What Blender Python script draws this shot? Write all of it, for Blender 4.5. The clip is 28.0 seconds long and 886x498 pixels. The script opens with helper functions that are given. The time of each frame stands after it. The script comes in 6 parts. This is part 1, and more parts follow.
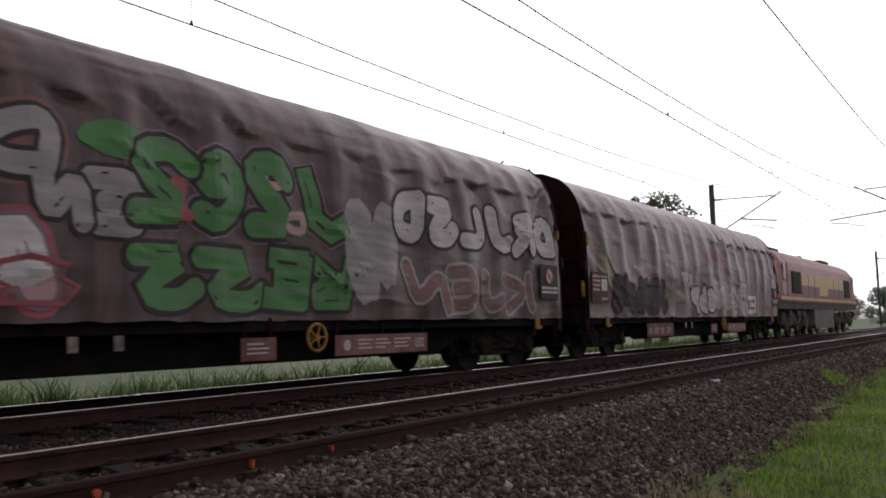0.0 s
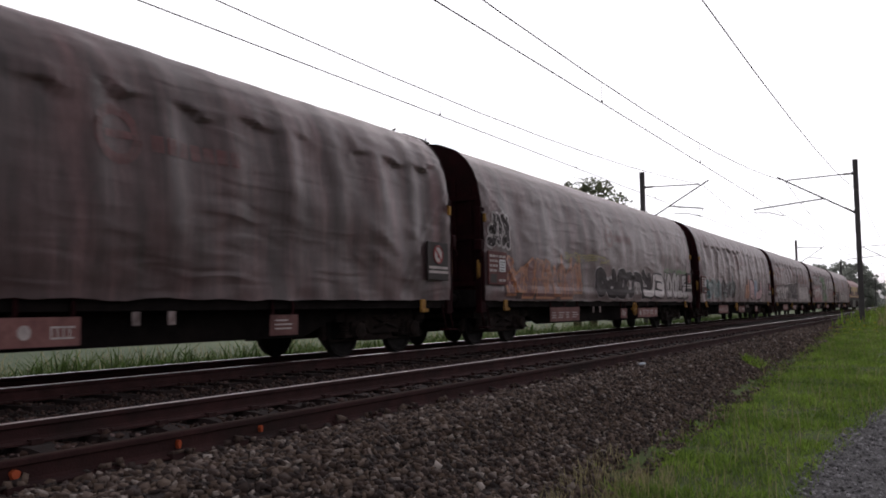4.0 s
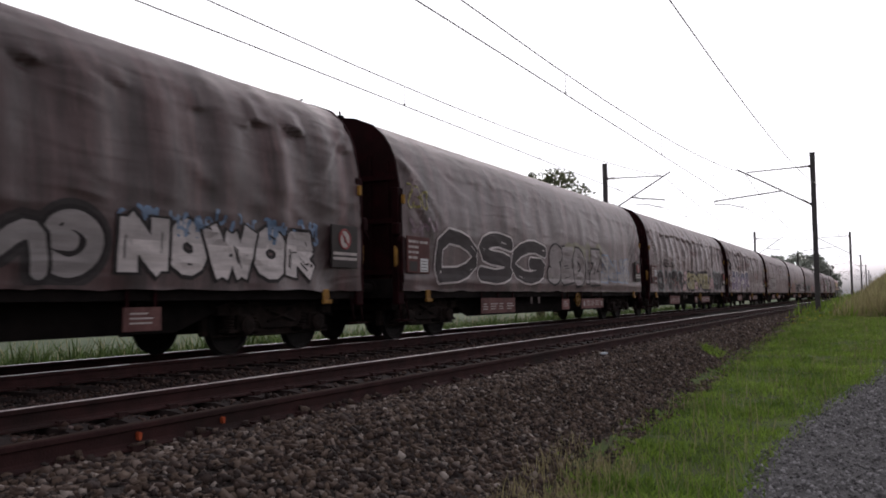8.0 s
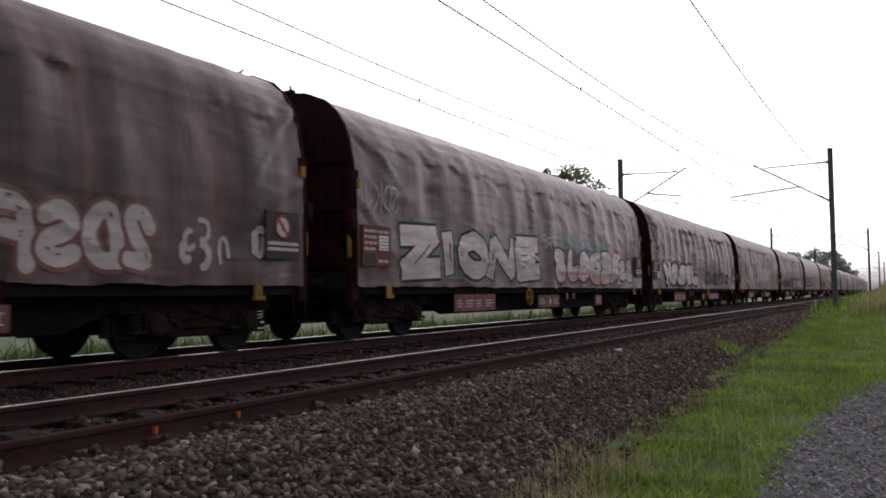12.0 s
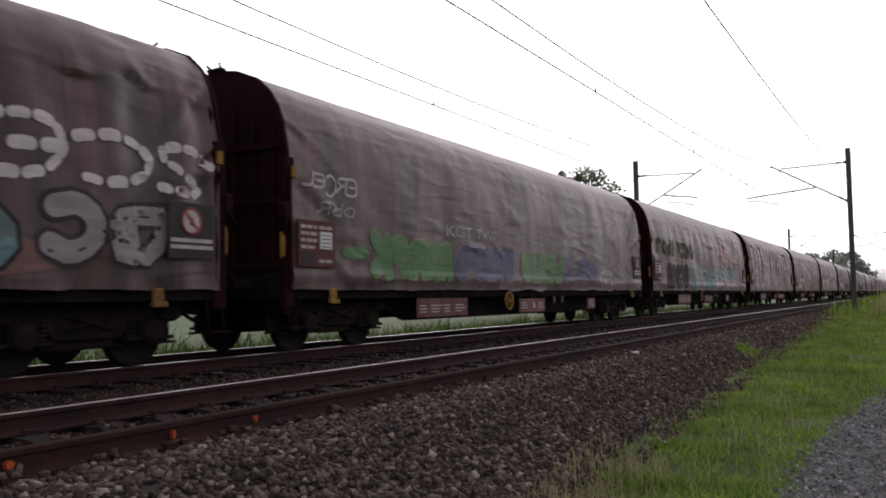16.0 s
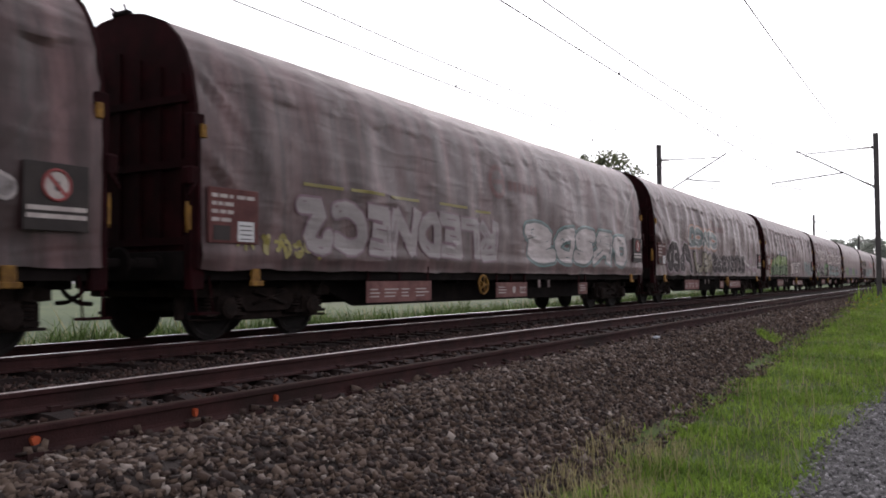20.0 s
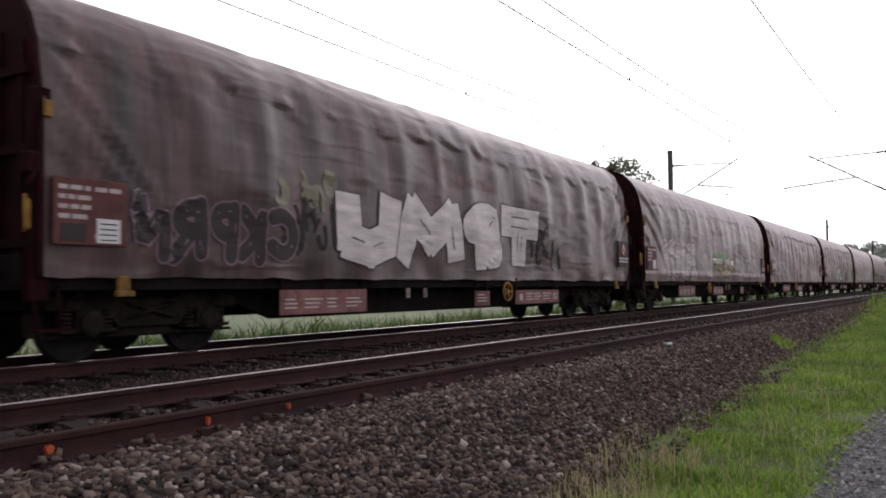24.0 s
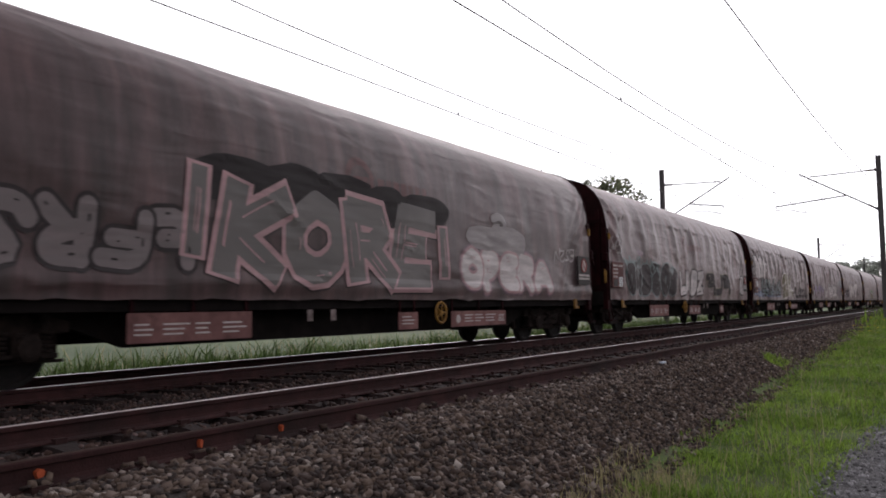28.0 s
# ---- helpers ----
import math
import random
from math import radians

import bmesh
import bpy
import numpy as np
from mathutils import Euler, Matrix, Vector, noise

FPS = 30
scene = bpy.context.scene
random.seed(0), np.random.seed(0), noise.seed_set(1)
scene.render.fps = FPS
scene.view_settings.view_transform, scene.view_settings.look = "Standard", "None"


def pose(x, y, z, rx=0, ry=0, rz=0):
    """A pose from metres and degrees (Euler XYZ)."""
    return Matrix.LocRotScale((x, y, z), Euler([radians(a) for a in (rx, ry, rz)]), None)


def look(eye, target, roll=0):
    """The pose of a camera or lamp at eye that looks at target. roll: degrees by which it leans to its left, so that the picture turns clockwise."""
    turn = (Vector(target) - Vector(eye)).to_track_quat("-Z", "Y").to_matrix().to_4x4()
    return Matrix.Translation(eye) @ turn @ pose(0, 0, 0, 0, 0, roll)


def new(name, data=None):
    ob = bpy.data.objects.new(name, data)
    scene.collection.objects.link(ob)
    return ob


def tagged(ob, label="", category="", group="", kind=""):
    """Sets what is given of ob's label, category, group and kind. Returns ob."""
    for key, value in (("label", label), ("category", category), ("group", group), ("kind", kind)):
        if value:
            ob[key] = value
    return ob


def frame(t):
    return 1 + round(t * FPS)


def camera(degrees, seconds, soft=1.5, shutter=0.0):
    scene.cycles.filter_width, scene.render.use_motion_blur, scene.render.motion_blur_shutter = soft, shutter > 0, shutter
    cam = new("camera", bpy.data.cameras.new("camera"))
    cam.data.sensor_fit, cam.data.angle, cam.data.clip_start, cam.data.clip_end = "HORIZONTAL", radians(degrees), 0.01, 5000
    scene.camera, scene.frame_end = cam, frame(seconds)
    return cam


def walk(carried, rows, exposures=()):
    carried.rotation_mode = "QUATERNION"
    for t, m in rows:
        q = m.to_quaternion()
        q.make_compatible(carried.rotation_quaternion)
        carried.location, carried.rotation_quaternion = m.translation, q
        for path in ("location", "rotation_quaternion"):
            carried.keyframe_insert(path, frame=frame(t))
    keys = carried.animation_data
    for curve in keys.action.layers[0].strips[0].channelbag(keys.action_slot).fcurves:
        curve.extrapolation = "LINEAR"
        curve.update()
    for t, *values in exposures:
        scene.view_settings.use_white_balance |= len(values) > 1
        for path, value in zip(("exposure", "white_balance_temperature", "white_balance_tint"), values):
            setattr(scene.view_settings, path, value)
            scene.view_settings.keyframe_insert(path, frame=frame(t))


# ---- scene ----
# Axes: x along the line in the running direction, y across it towards the train, z up from the rail heads.
cam = camera(55.0, 28.0, soft=1.8, shutter=0.08)
EYE_Z = 0.81
# seconds, yaw, pitch, roll
PATH = [
    (0.0, -55.88, 5.38, 1.49),
    (0.1, -57.27, 5.03, 1.57),
    (0.2, -58.72, 4.83, 1.65),
    (0.3, -60.20, 4.63, 1.73),
    (0.4, -61.53, 4.44, 1.81),
    (0.5, -62.61, 4.43, 1.89),
    (0.6, -63.38, 4.22, 1.82),
    (0.7, -63.88, 4.08, 1.76),
    (0.8, -63.94, 4.03, 1.69),
    (0.9, -63.68, 3.98, 1.62),
    (1.0, -63.25, 3.98, 1.56),
    (1.1, -62.66, 3.94, 1.50),
    (1.2, -62.15, 3.95, 1.43),
    (1.3, -62.05, 3.95, 1.37),
    (1.4, -62.06, 3.93, 1.31),
    (1.5, -61.91, 3.91, 1.25),
    (2.0, -61.73, 4.00, 1.32),
    (2.5, -61.23, 3.92, 1.16),
    (3.0, -60.92, 3.83, 1.00),
    (3.5, -60.55, 3.83, 0.78),
    (5.5, -60.55, 5.13, 1.09),
    (6.0, -61.71, 5.01, 1.19),
    (6.5, -62.08, 4.73, 1.04),
    (7.0, -62.22, 4.28, 1.06),
    (7.5, -62.53, 3.79, 0.82),
    (8.0, -62.82, 3.37, 0.79),
    (8.5, -63.09, 3.14, 0.80),
    (9.0, -63.26, 3.00, 0.86),
    (9.5, -63.23, 2.96, 0.64),
    (10.0, -62.98, 2.93, 0.47),
    (10.5, -62.57, 2.99, 0.60),
    (11.0, -62.26, 3.07, 0.84),
    (11.5, -62.04, 3.06, 1.01),
    (12.0, -61.85, 3.10, 0.63),
    (12.5, -61.57, 3.16, 0.62),
    (14.5, -61.18, 3.25, 0.67),
    (15.0, -61.08, 3.23, 0.59),
    (15.5, -60.91, 3.24, 0.81),
    (16.0, -60.80, 3.34, 0.94),
    (16.5, -60.80, 3.51, 0.72),
    (17.0, -61.05, 3.54, 0.48),
    (17.5, -61.12, 3.49, 0.38),
    (18.0, -61.07, 3.31, 0.66),
    (18.5, -60.93, 3.08, 0.82),
    (19.0, -60.65, 2.94, 0.89),
    (19.5, -60.22, 2.52, 0.48),
    (20.0, -59.43, 2.18, 0.32),
    (20.5, -58.73, 2.08, -0.06),
    (22.5, -58.32, 2.11, 0.12),
    (23.0, -58.43, 2.39, 0.42),
    (23.5, -58.57, 2.52, 0.58),
    (24.0, -58.66, 2.68, 0.64),
    (24.5, -58.68, 2.85, 0.72),
    (25.0, -58.55, 3.02, 0.61),
    (25.5, -58.50, 3.18, 0.62),
    (26.0, -58.34, 3.46, 0.71),
    (26.5, -58.39, 3.72, 0.79),
    (27.0, -58.47, 3.88, 0.56),
    (27.5, -58.69, 4.00, 0.75),
    (28.0, -59.11, 4.02, 0.97),
]
walk(cam, [(t, pose(0, 0, EYE_Z, 90 + pitch, roll, yaw)) for t, yaw, pitch, roll in PATH],
     exposures=[(t, e, 6450, 21) for t, e in ((0.0, -0.08), (1.0, -0.32), (3.0, -0.12), (5.5, -0.5), (7.5, -0.3), (9.0, -0.02), (12.0, 0.04), (15.0, 0.02), (18.0, 0.02), (20.0, 0.4), (23.0, 0.62), (24.0, 0.48), (25.0, 0.5), (26.0, 0.46), (27.0, 0.12), (28.0, 0.14))])

# ---- daylight: bright overcast ----
world = bpy.data.worlds.new("overcast_sky")
scene.world = world
world.use_nodes = True
wn, wl = world.node_tree.nodes, world.node_tree.links
wn.clear()
sky = wn.new("ShaderNodeTexSky")
sky.sky_type, sky.sun_disc = "NISHITA", False
sky.sun_elevation, sky.sun_rotation = radians(9), radians(66)
sky.air_density, sky.dust_density, sky.ozone_density = 1.0, 7.0, 1.0
grey = wn.new("ShaderNodeHueSaturation")
grey.inputs["Saturation"].default_value, grey.inputs["Value"].default_value = 0.04, 2.8
cap = wn.new("ShaderNodeVectorMath")                # a thick mist: no part of the sky outshines the rest
cap.operation = "MINIMUM"
cap.inputs[1].default_value = (13.4, 13.9, 13.8)
floor = wn.new("ShaderNodeVectorMath")              # nor is any part of it much darker
floor.operation = "MAXIMUM"
floor.inputs[1].default_value = (2.85, 2.9, 2.9)
bg = wn.new("ShaderNodeBackground")
bg.inputs["Strength"].default_value = 0.115
wout = wn.new("ShaderNodeOutputWorld")
wl.new(sky.outputs[0], grey.inputs["Color"])
wl.new(grey.outputs[0], cap.inputs[0])
wl.new(cap.outputs[0], floor.inputs[0])
wl.new(floor.outputs[0], bg.inputs[0])
wl.new(bg.outputs[0], wout.inputs[0])

sun = new("sun", bpy.data.lights.new("sun", "SUN"))
sun.data.energy, sun.data.angle, sun.data.color = 0.6, radians(30), (1.0, 0.96, 0.9)
sun.matrix_world = look((0, 0, 50), (-91, -41, 20))

# ---- materials ----
def material(name, dark, light, scale=4.0, fine=40.0, rough=0.8, metal=0.0, bump=0.3, stretch=(1, 1, 1), vary=0.0, island=0.0, grime=None, grime_scale=0.7, spec=0.4, leaf=0.0, crease=None, palette=None, sheen=0.0, streak=0.0):
    """Two-scale surface: large stains between two colours, fine grain in the relief; vary: spread by object, island: by piece."""
    m = bpy.data.materials.new(name)
    m.use_nodes = True
    n, l = m.node_tree.nodes, m.node_tree.links
    bsdf = n["Principled BSDF"]
    co = n.new("ShaderNodeTexCoord")
    mp = n.new("ShaderNodeMapping")
    mp.inputs["Scale"].default_value = stretch
    l.new(co.outputs["Object"], mp.inputs["Vector"])
    big = n.new("ShaderNodeTexNoise")
    big.inputs["Scale"].default_value, big.inputs["Detail"].default_value, big.inputs["Roughness"].default_value = scale, 6, 0.65
    l.new(mp.outputs[0], big.inputs["Vector"])
    ramp = n.new("ShaderNodeMapRange")
    ramp.inputs["From Min"].default_value, ramp.inputs["From Max"].default_value = 0.32, 0.68
    l.new(big.outputs["Fac"], ramp.inputs["Value"])
    mix = n.new("ShaderNodeMix")
    mix.data_type = "RGBA"
    mix.inputs[6].default_value, mix.inputs[7].default_value = (*dark, 1), (*light, 1)
    l.new(ramp.outputs[0], mix.inputs[0])
    colour = mix.outputs[2]
    grain = n.new("ShaderNodeTexNoise")
    grain.inputs["Scale"].default_value, grain.inputs["Detail"].default_value = fine, 4
    l.new(mp.outputs[0], grain.inputs["Vector"])
    if grime:
        dirt = n.new("ShaderNodeTexNoise")
        dirt.inputs["Scale"].default_value, dirt.inputs["Detail"].default_value, dirt.inputs["Roughness"].default_value = grime_scale, 8, 0.7
        l.new(mp.outputs[0], dirt.inputs["Vector"])
        dr = n.new("ShaderNodeMapRange")
        dr.inputs["From Min"].default_value, dr.inputs["From Max"].default_value = 0.5, 0.72
        l.new(dirt.outputs["Fac"], dr.inputs["Value"])
        gm = n.new("ShaderNodeMix")
        gm.data_type = "RGBA"
        l.new(dr.outputs[0], gm.inputs[0])
        l.new(colour, gm.inputs[6])
        gm.inputs[7].default_value = (*grime, 1)
        colour = gm.outputs[2]
    if streak:                                          # rain-washed bands running down from the roof
        sm = n.new("ShaderNodeMapping")
        sm.inputs["Scale"].default_value = (2.6, 0.0, 0.10)
        l.new(co.outputs["Object"], sm.inputs["Vector"])
        sn = n.new("ShaderNodeTexNoise")
        sn.inputs["Scale"].default_value, sn.inputs["Detail"].default_value, sn.inputs["Roughness"].default_value = 1.0, 5, 0.6
        l.new(sm.outputs[0], sn.inputs["Vector"])
        sr = n.new("ShaderNodeMapRange")
        sr.inputs["From Min"].default_value, sr.inputs["From Max"].default_value = 0.35, 0.68
        sr.inputs["To Min"].default_value, sr.inputs["To Max"].default_value = 1 - streak, 1 + streak * 1.5
        l.new(sn.outputs["Fac"], sr.inputs["Value"])
        sh = n.new("ShaderNodeHueSaturation")
        l.new(sr.outputs[0], sh.inputs["Value"])
        l.new(colour, sh.inputs["Color"])
        colour = sh.outputs[0]
    if vary or island:
        source = n.new("ShaderNodeObjectInfo").outputs["Random"] if vary else n.new("ShaderNodeNewGeometry").outputs["Random Per Island"]
        spread = vary or island
        vr = n.new("ShaderNodeMapRange")
        vr.inputs["To Min"].default_value, vr.inputs["To Max"].default_value = 1 - spread, 1 + spread
        l.new(source, vr.inputs["Value"])
        hs = n.new("ShaderNodeHueSaturation")
        l.new(vr.outputs[0], hs.inputs["Value"])
        l.new(colour, hs.inputs["Color"])
        colour = hs.outputs[0]
    l.new(colour, bsdf.inputs["Base Color"])
    bsdf.inputs["Roughness"].default_value, bsdf.inputs["Metallic"].default_value = rough, metal
    bsdf.inputs["Specular IOR Level"].default_value = spec
    if sheen:
        bsdf.inputs["Sheen Weight"].default_value, bsdf.inputs["Sheen Roughness"].default_value = sheen, 0.42
        bsdf.inputs["Sheen Tint"].default_value = (0.98, 0.77, 0.79, 1)       # warm sheen: lightens cloth seen at a slant, in place of mist
    if leaf:
        thin = n.new("ShaderNodeBsdfTranslucent")
        l.new(colour, thin.inputs["Color"])
        both = n.new("ShaderNodeMixShader")
        both.inputs[0].default_value = leaf
        l.new(bsdf.outputs[0], both.inputs[1])
        l.new(thin.outputs[0], both.inputs[2])
        l.new(both.outputs[0], n["Material Output"].inputs["Surface"])
    if palette:
        pick = n.new("ShaderNodeObjectInfo").outputs["Random"] if palette[0] == "object" else n.new("ShaderNodeNewGeometry").outputs["Random Per Island"]
        band = n.new("ShaderNodeValToRGB")
        tones = palette[1]
        while len(band.color_ramp.elements) < len(tones):
            band.color_ramp.elements.new(0.5)
        for e, (at, tone) in zip(band.color_ramp.elements, tones):
            e.position, e.color = at, (*tone, 1)
        l.new(pick, band.inputs[0])
        tint = n.new("ShaderNodeMix")
        tint.data_type = "RGBA"
        tint.inputs[0].default_value = 0.75
        l.new(colour, tint.inputs[6])
        l.new(band.outputs[0], tint.inputs[7])
        l.new(tint.outputs[2], bsdf.inputs["Base Color"])
    last = None
    if crease:
        cm = n.new("ShaderNodeMapping")
        cm.inputs["Scale"].default_value = crease[0]
        cm.inputs["Rotation"].default_value = (0, radians(12), 0)
        l.new(co.outputs["Object"], cm.inputs["Vector"])
        cn = n.new("ShaderNodeTexNoise")
        cn.noise_type, cn.normalize = "RIDGED_MULTIFRACTAL", True
        cn.inputs["Scale"].default_value, cn.inputs["Detail"].default_value, cn.inputs["Distortion"].default_value = 1.0, 4, 0.5
        l.new(cm.outputs[0], cn.inputs["Vector"])
        patch = n.new("ShaderNodeTexNoise")
        patch.inputs["Scale"].default_value, patch.inputs["Detail"].default_value = 0.55, 2
        l.new(co.outputs["Object"], patch.inputs["Vector"])
        pr = n.new("ShaderNodeMapRange")
        pr.inputs["From Min"].default_value, pr.inputs["From Max"].default_value, pr.inputs["To Min"].default_value = 0.38, 0.6, 0.25
        l.new(patch.outputs["Fac"], pr.inputs["Value"])
        times = n.new("ShaderNodeMath")
        times.operation = "MULTIPLY"
        l.new(cn.outputs["Fac"], times.inputs[0])
        l.new(pr.outputs[0], times.inputs[1])
        cb = n.new("ShaderNodeBump")
        cb.inputs["Strength"].default_value, cb.inputs["Distance"].default_value = crease[1], 0.035
        l.new(times.outputs[0], cb.inputs["Height"])
        l.new(cb.outputs[0], bsdf.inputs["Normal"])
        last = cb.outputs[0]
    if bump:
        bp = n.new("ShaderNodeBump")
        bp.inputs["Strength"].default_value, bp.inputs["Distance"].default_value = bump, 0.02
        l.new(grain.outputs["Fac"], bp.inputs["Height"])
        if last:
            l.new(last, bp.inputs["Normal"])
        l.new(bp.outputs[0], bsdf.inputs["Normal"])
    return m


CREASE = ((1.0, 1.0, 4.6), 0.7)
TARP = material("weathered_tarpaulin", (0.036, 0.0185, 0.0195), (0.124, 0.0665, 0.069), 1.5, 60, 0.40, 0, 0.15, (1.5, 1, 0.4), vary=0.16, grime=(0.03, 0.0185, 0.018), grime_scale=1.3, spec=0.56, crease=CREASE, sheen=0.42, streak=0.45)
# oxide red taken near black: shade between the wagons is in the colour
OXIDE = material("oxide_red_steel", (0.010, 0.0014, 0.0021), (0.028, 0.0038, 0.0056), 2.5, 50, 0.8, 0, 0.2, vary=0.25, grime=(0.012, 0.0035, 0.004), spec=0.12)
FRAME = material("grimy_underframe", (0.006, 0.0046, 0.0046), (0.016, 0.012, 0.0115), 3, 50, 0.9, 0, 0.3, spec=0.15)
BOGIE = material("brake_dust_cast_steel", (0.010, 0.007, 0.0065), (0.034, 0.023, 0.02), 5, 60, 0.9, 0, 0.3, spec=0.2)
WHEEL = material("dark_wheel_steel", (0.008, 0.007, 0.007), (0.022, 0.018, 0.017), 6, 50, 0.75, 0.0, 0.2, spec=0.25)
PLATE_RED = material("faded_red_board", (0.13, 0.05, 0.048), (0.28, 0.135, 0.125), 1.8, 40, 0.75, 0, 0.1, vary=0.25, grime=(0.09, 0.038, 0.035), grime_scale=2)
PLATE_MAROON = material("maroon_data_panel", (0.09, 0.028, 0.028), (0.17, 0.06, 0.055), 3, 40, 0.7, 0, 0.1, vary=0.2)
PLATE_DARK = material("dark_sign_panel", (0.022, 0.017, 0.017), (0.048, 0.038, 0.037), 2, 40, 0.6, 0, 0.1)
LETTER = material("dulled_white_lettering", (0.42, 0.36, 0.35), (0.66, 0.6, 0.58), 8, 50, 0.7, 0, 0)
PAPER = material("white_paper_card", (0.7, 0.7, 0.72), (0.8, 0.8, 0.82), 5, 60, 0.8, 0, 0)
YELLOW = material("worn_yellow_paint", (0.20, 0.095, 0.018), (0.40, 0.21, 0.035), 9, 60, 0.7, 0, 0.1, vary=0.3, grime=(0.1, 0.05, 0.02), grime_scale=6)
TAG = material("grimy_pale_tag", (0.16, 0.12, 0.115), (0.34, 0.28, 0.27), 9, 50, 0.8, 0, 0, vary=0.4)
SIGN_RED = material("red_sign_ring", (0.3, 0.06, 0.06), (0.4, 0.1, 0.1), 6, 40, 0.6, 0, 0)
# polished head; the sky's glint along it is put into the bright base colour
RAIL_TOP = material("polished_rail_head_glint", (0.62, 0.53, 0.515), (0.82, 0.72, 0.705), 5, 80, 0.28, 0.45, 0.05, (0.2, 6, 6))
RAIL_DULL = material("dulled_rail_head", (0.03, 0.016, 0.013), (0.065, 0.038, 0.032), 5, 80, 0.85, 0, 0.1, (0.2, 6, 6), grime=(0.022, 0.012, 0.01), grime_scale=3, spec=0.1)
RAIL_SIDE = material("rusty_rail_side", (0.026, 0.0085, 0.0085), (0.06, 0.0205, 0.0195), 4, 60, 0.9, 0, 0.3, grime=(0.02, 0.011, 0.0095))
SLEEPER = material("stained_concrete_sleeper", (0.014, 0.0082, 0.0076), (0.034, 0.0205, 0.019), 5, 50, 0.9, 0, 0.3, vary=0.2)
BALLAST_BED = material("dusty_ballast_bed", (0.022, 0.017, 0.015), (0.055, 0.043, 0.039), 9, 55, 0.95, 0, 0.9)
STONE_TONES = [(0.0, (0.0085, 0.0045, 0.0042)), (0.3, (0.034, 0.0195, 0.0155)), (0.55, (0.08, 0.05, 0.035)), (0.76, (0.145, 0.1, 0.071)), (0.92, (0.2, 0.15, 0.125)), (1.0, (0.42, 0.37, 0.33))]
STONE = material("crushed_stone", (0.06, 0.045, 0.041), (0.13, 0.10, 0.092), 7, 60, 0.9, 0, 0.3, palette=("island", STONE_TONES))
# darkened copy of the stone tones: shade beside the train is in the colour
STONE_DUST_SHADE = material("dust_and_shade_stone", (0.03, 0.022, 0.02), (0.065, 0.05, 0.046), 7, 60, 0.9, 0, 0.3, palette=("island", [(at, (tone[0] * 0.58, tone[1] * 0.46, tone[2] * 0.48)) for at, tone in STONE_TONES]))
STONE_PICK = material("crushed_stone_single", (0.06, 0.045, 0.041), (0.13, 0.10, 0.092), 7, 60, 0.9, 0, 0.3, palette=("object", STONE_TONES))
GRAVEL = material("grey_gravel_path", (0.06, 0.059, 0.061), (0.19, 0.187, 0.19), 14, 60, 0.95, 0, 1.0, grime=(0.03, 0.029, 0.028), grime_scale=3.0)
CHIP = material("path_chippings", (0.09, 0.088, 0.091), (0.36, 0.355, 0.365), 7, 60, 0.9, 0, 0.2, island=0.7)
SOIL = material("grass_thatch", (0.05, 0.09, 0.012), (0.09, 0.14, 0.025), 0.8, 30, 0.95, 0, 0.7, grime=(0.06, 0.052, 0.03), grime_scale=0.6)
FIELD = material("green_crop_field", (0.07, 0.11, 0.045), (0.13, 0.18, 0.075), 0.05, 6, 0.95, 0, 0.4, grime=(0.16, 0.17, 0.09), grime_scale=0.02)
GRASS = material("meadow_grass", (0.10, 0.185, 0.024), (0.30, 0.45, 0.07), 0.9, 20, 0.7, 0, 0, island=0.5, leaf=0.45)
WEED = material("rank_weeds", (0.055, 0.10, 0.026), (0.125, 0.195, 0.055), 0.6, 20, 0.8, 0, 0, island=0.5, leaf=0.45)
DRY = material("dry_grass_stalks", (0.28, 0.245, 0.12), (0.48, 0.43, 0.23), 1, 20, 0.8, 0, 0, island=0.35, leaf=0.35)
LEAF = material("tree_leaves", (0.12, 0.14, 0.08), (0.19, 0.21, 0.125), 1.2, 20, 0.6, 0, 0, island=0.35, leaf=0.55)
# far trees: the mist before them is put into this light leaf colour
MIST_LEAF = material("mist_paled_leaves", (0.36, 0.39, 0.35), (0.44, 0.47, 0.42), 0.3, 20, 0.5, 0, 0, island=0.15, leaf=0.6)
BARK = material("tree_bark", (0.035, 0.028, 0.022), (0.08, 0.065, 0.05), 8, 40, 0.9, 0, 0.6, (1, 1, 0.3))
MAST = material("weathered_mast_steel", (0.085, 0.078, 0.08), (0.15, 0.14, 0.145), 3, 50, 0.7, 0.1, 0.2, (1, 1, 0.3))
WIRE = material("oxidised_wire", (0.1, 0.095, 0.095), (0.17, 0.16, 0.16), 3, 30, 0.6, 0.2, 0)
PORCELAIN = material("brown_insulator", (0.10, 0.06, 0.045), (0.16, 0.10, 0.08), 5, 30, 0.35, 0, 0)
ORANGE = material("orange_marking_paint", (0.38, 0.06, 0.018), (0.55, 0.11, 0.04), 12, 40, 0.8, 0, 0)
BLUE_BIT = material("pale_blue_litter", (0.35, 0.42, 0.5), (0.5, 0.56, 0.62), 6, 30, 0.6, 0, 0)
FLOWER = material("yellow_wild_flower", (0.5, 0.38, 0.02), (0.7, 0.55, 0.05), 6, 30, 0.7, 0, 0, island=0.2)
# locomotive red and gold are lightened: mist is put into their colours
LOCO_RED = material("faded_misted_maroon_coachwork", (0.34, 0.13, 0.125), (0.46, 0.21, 0.20), 1.2, 40, 0.5, 0, 0.05, grime=(0.26, 0.12, 0.11))
LOCO_MAROON = material("maroon_side_panel", (0.17, 0.06, 0.058), (0.25, 0.095, 0.09), 1.2, 40, 0.45, 0, 0.05, grime=(0.13, 0.05, 0.048))
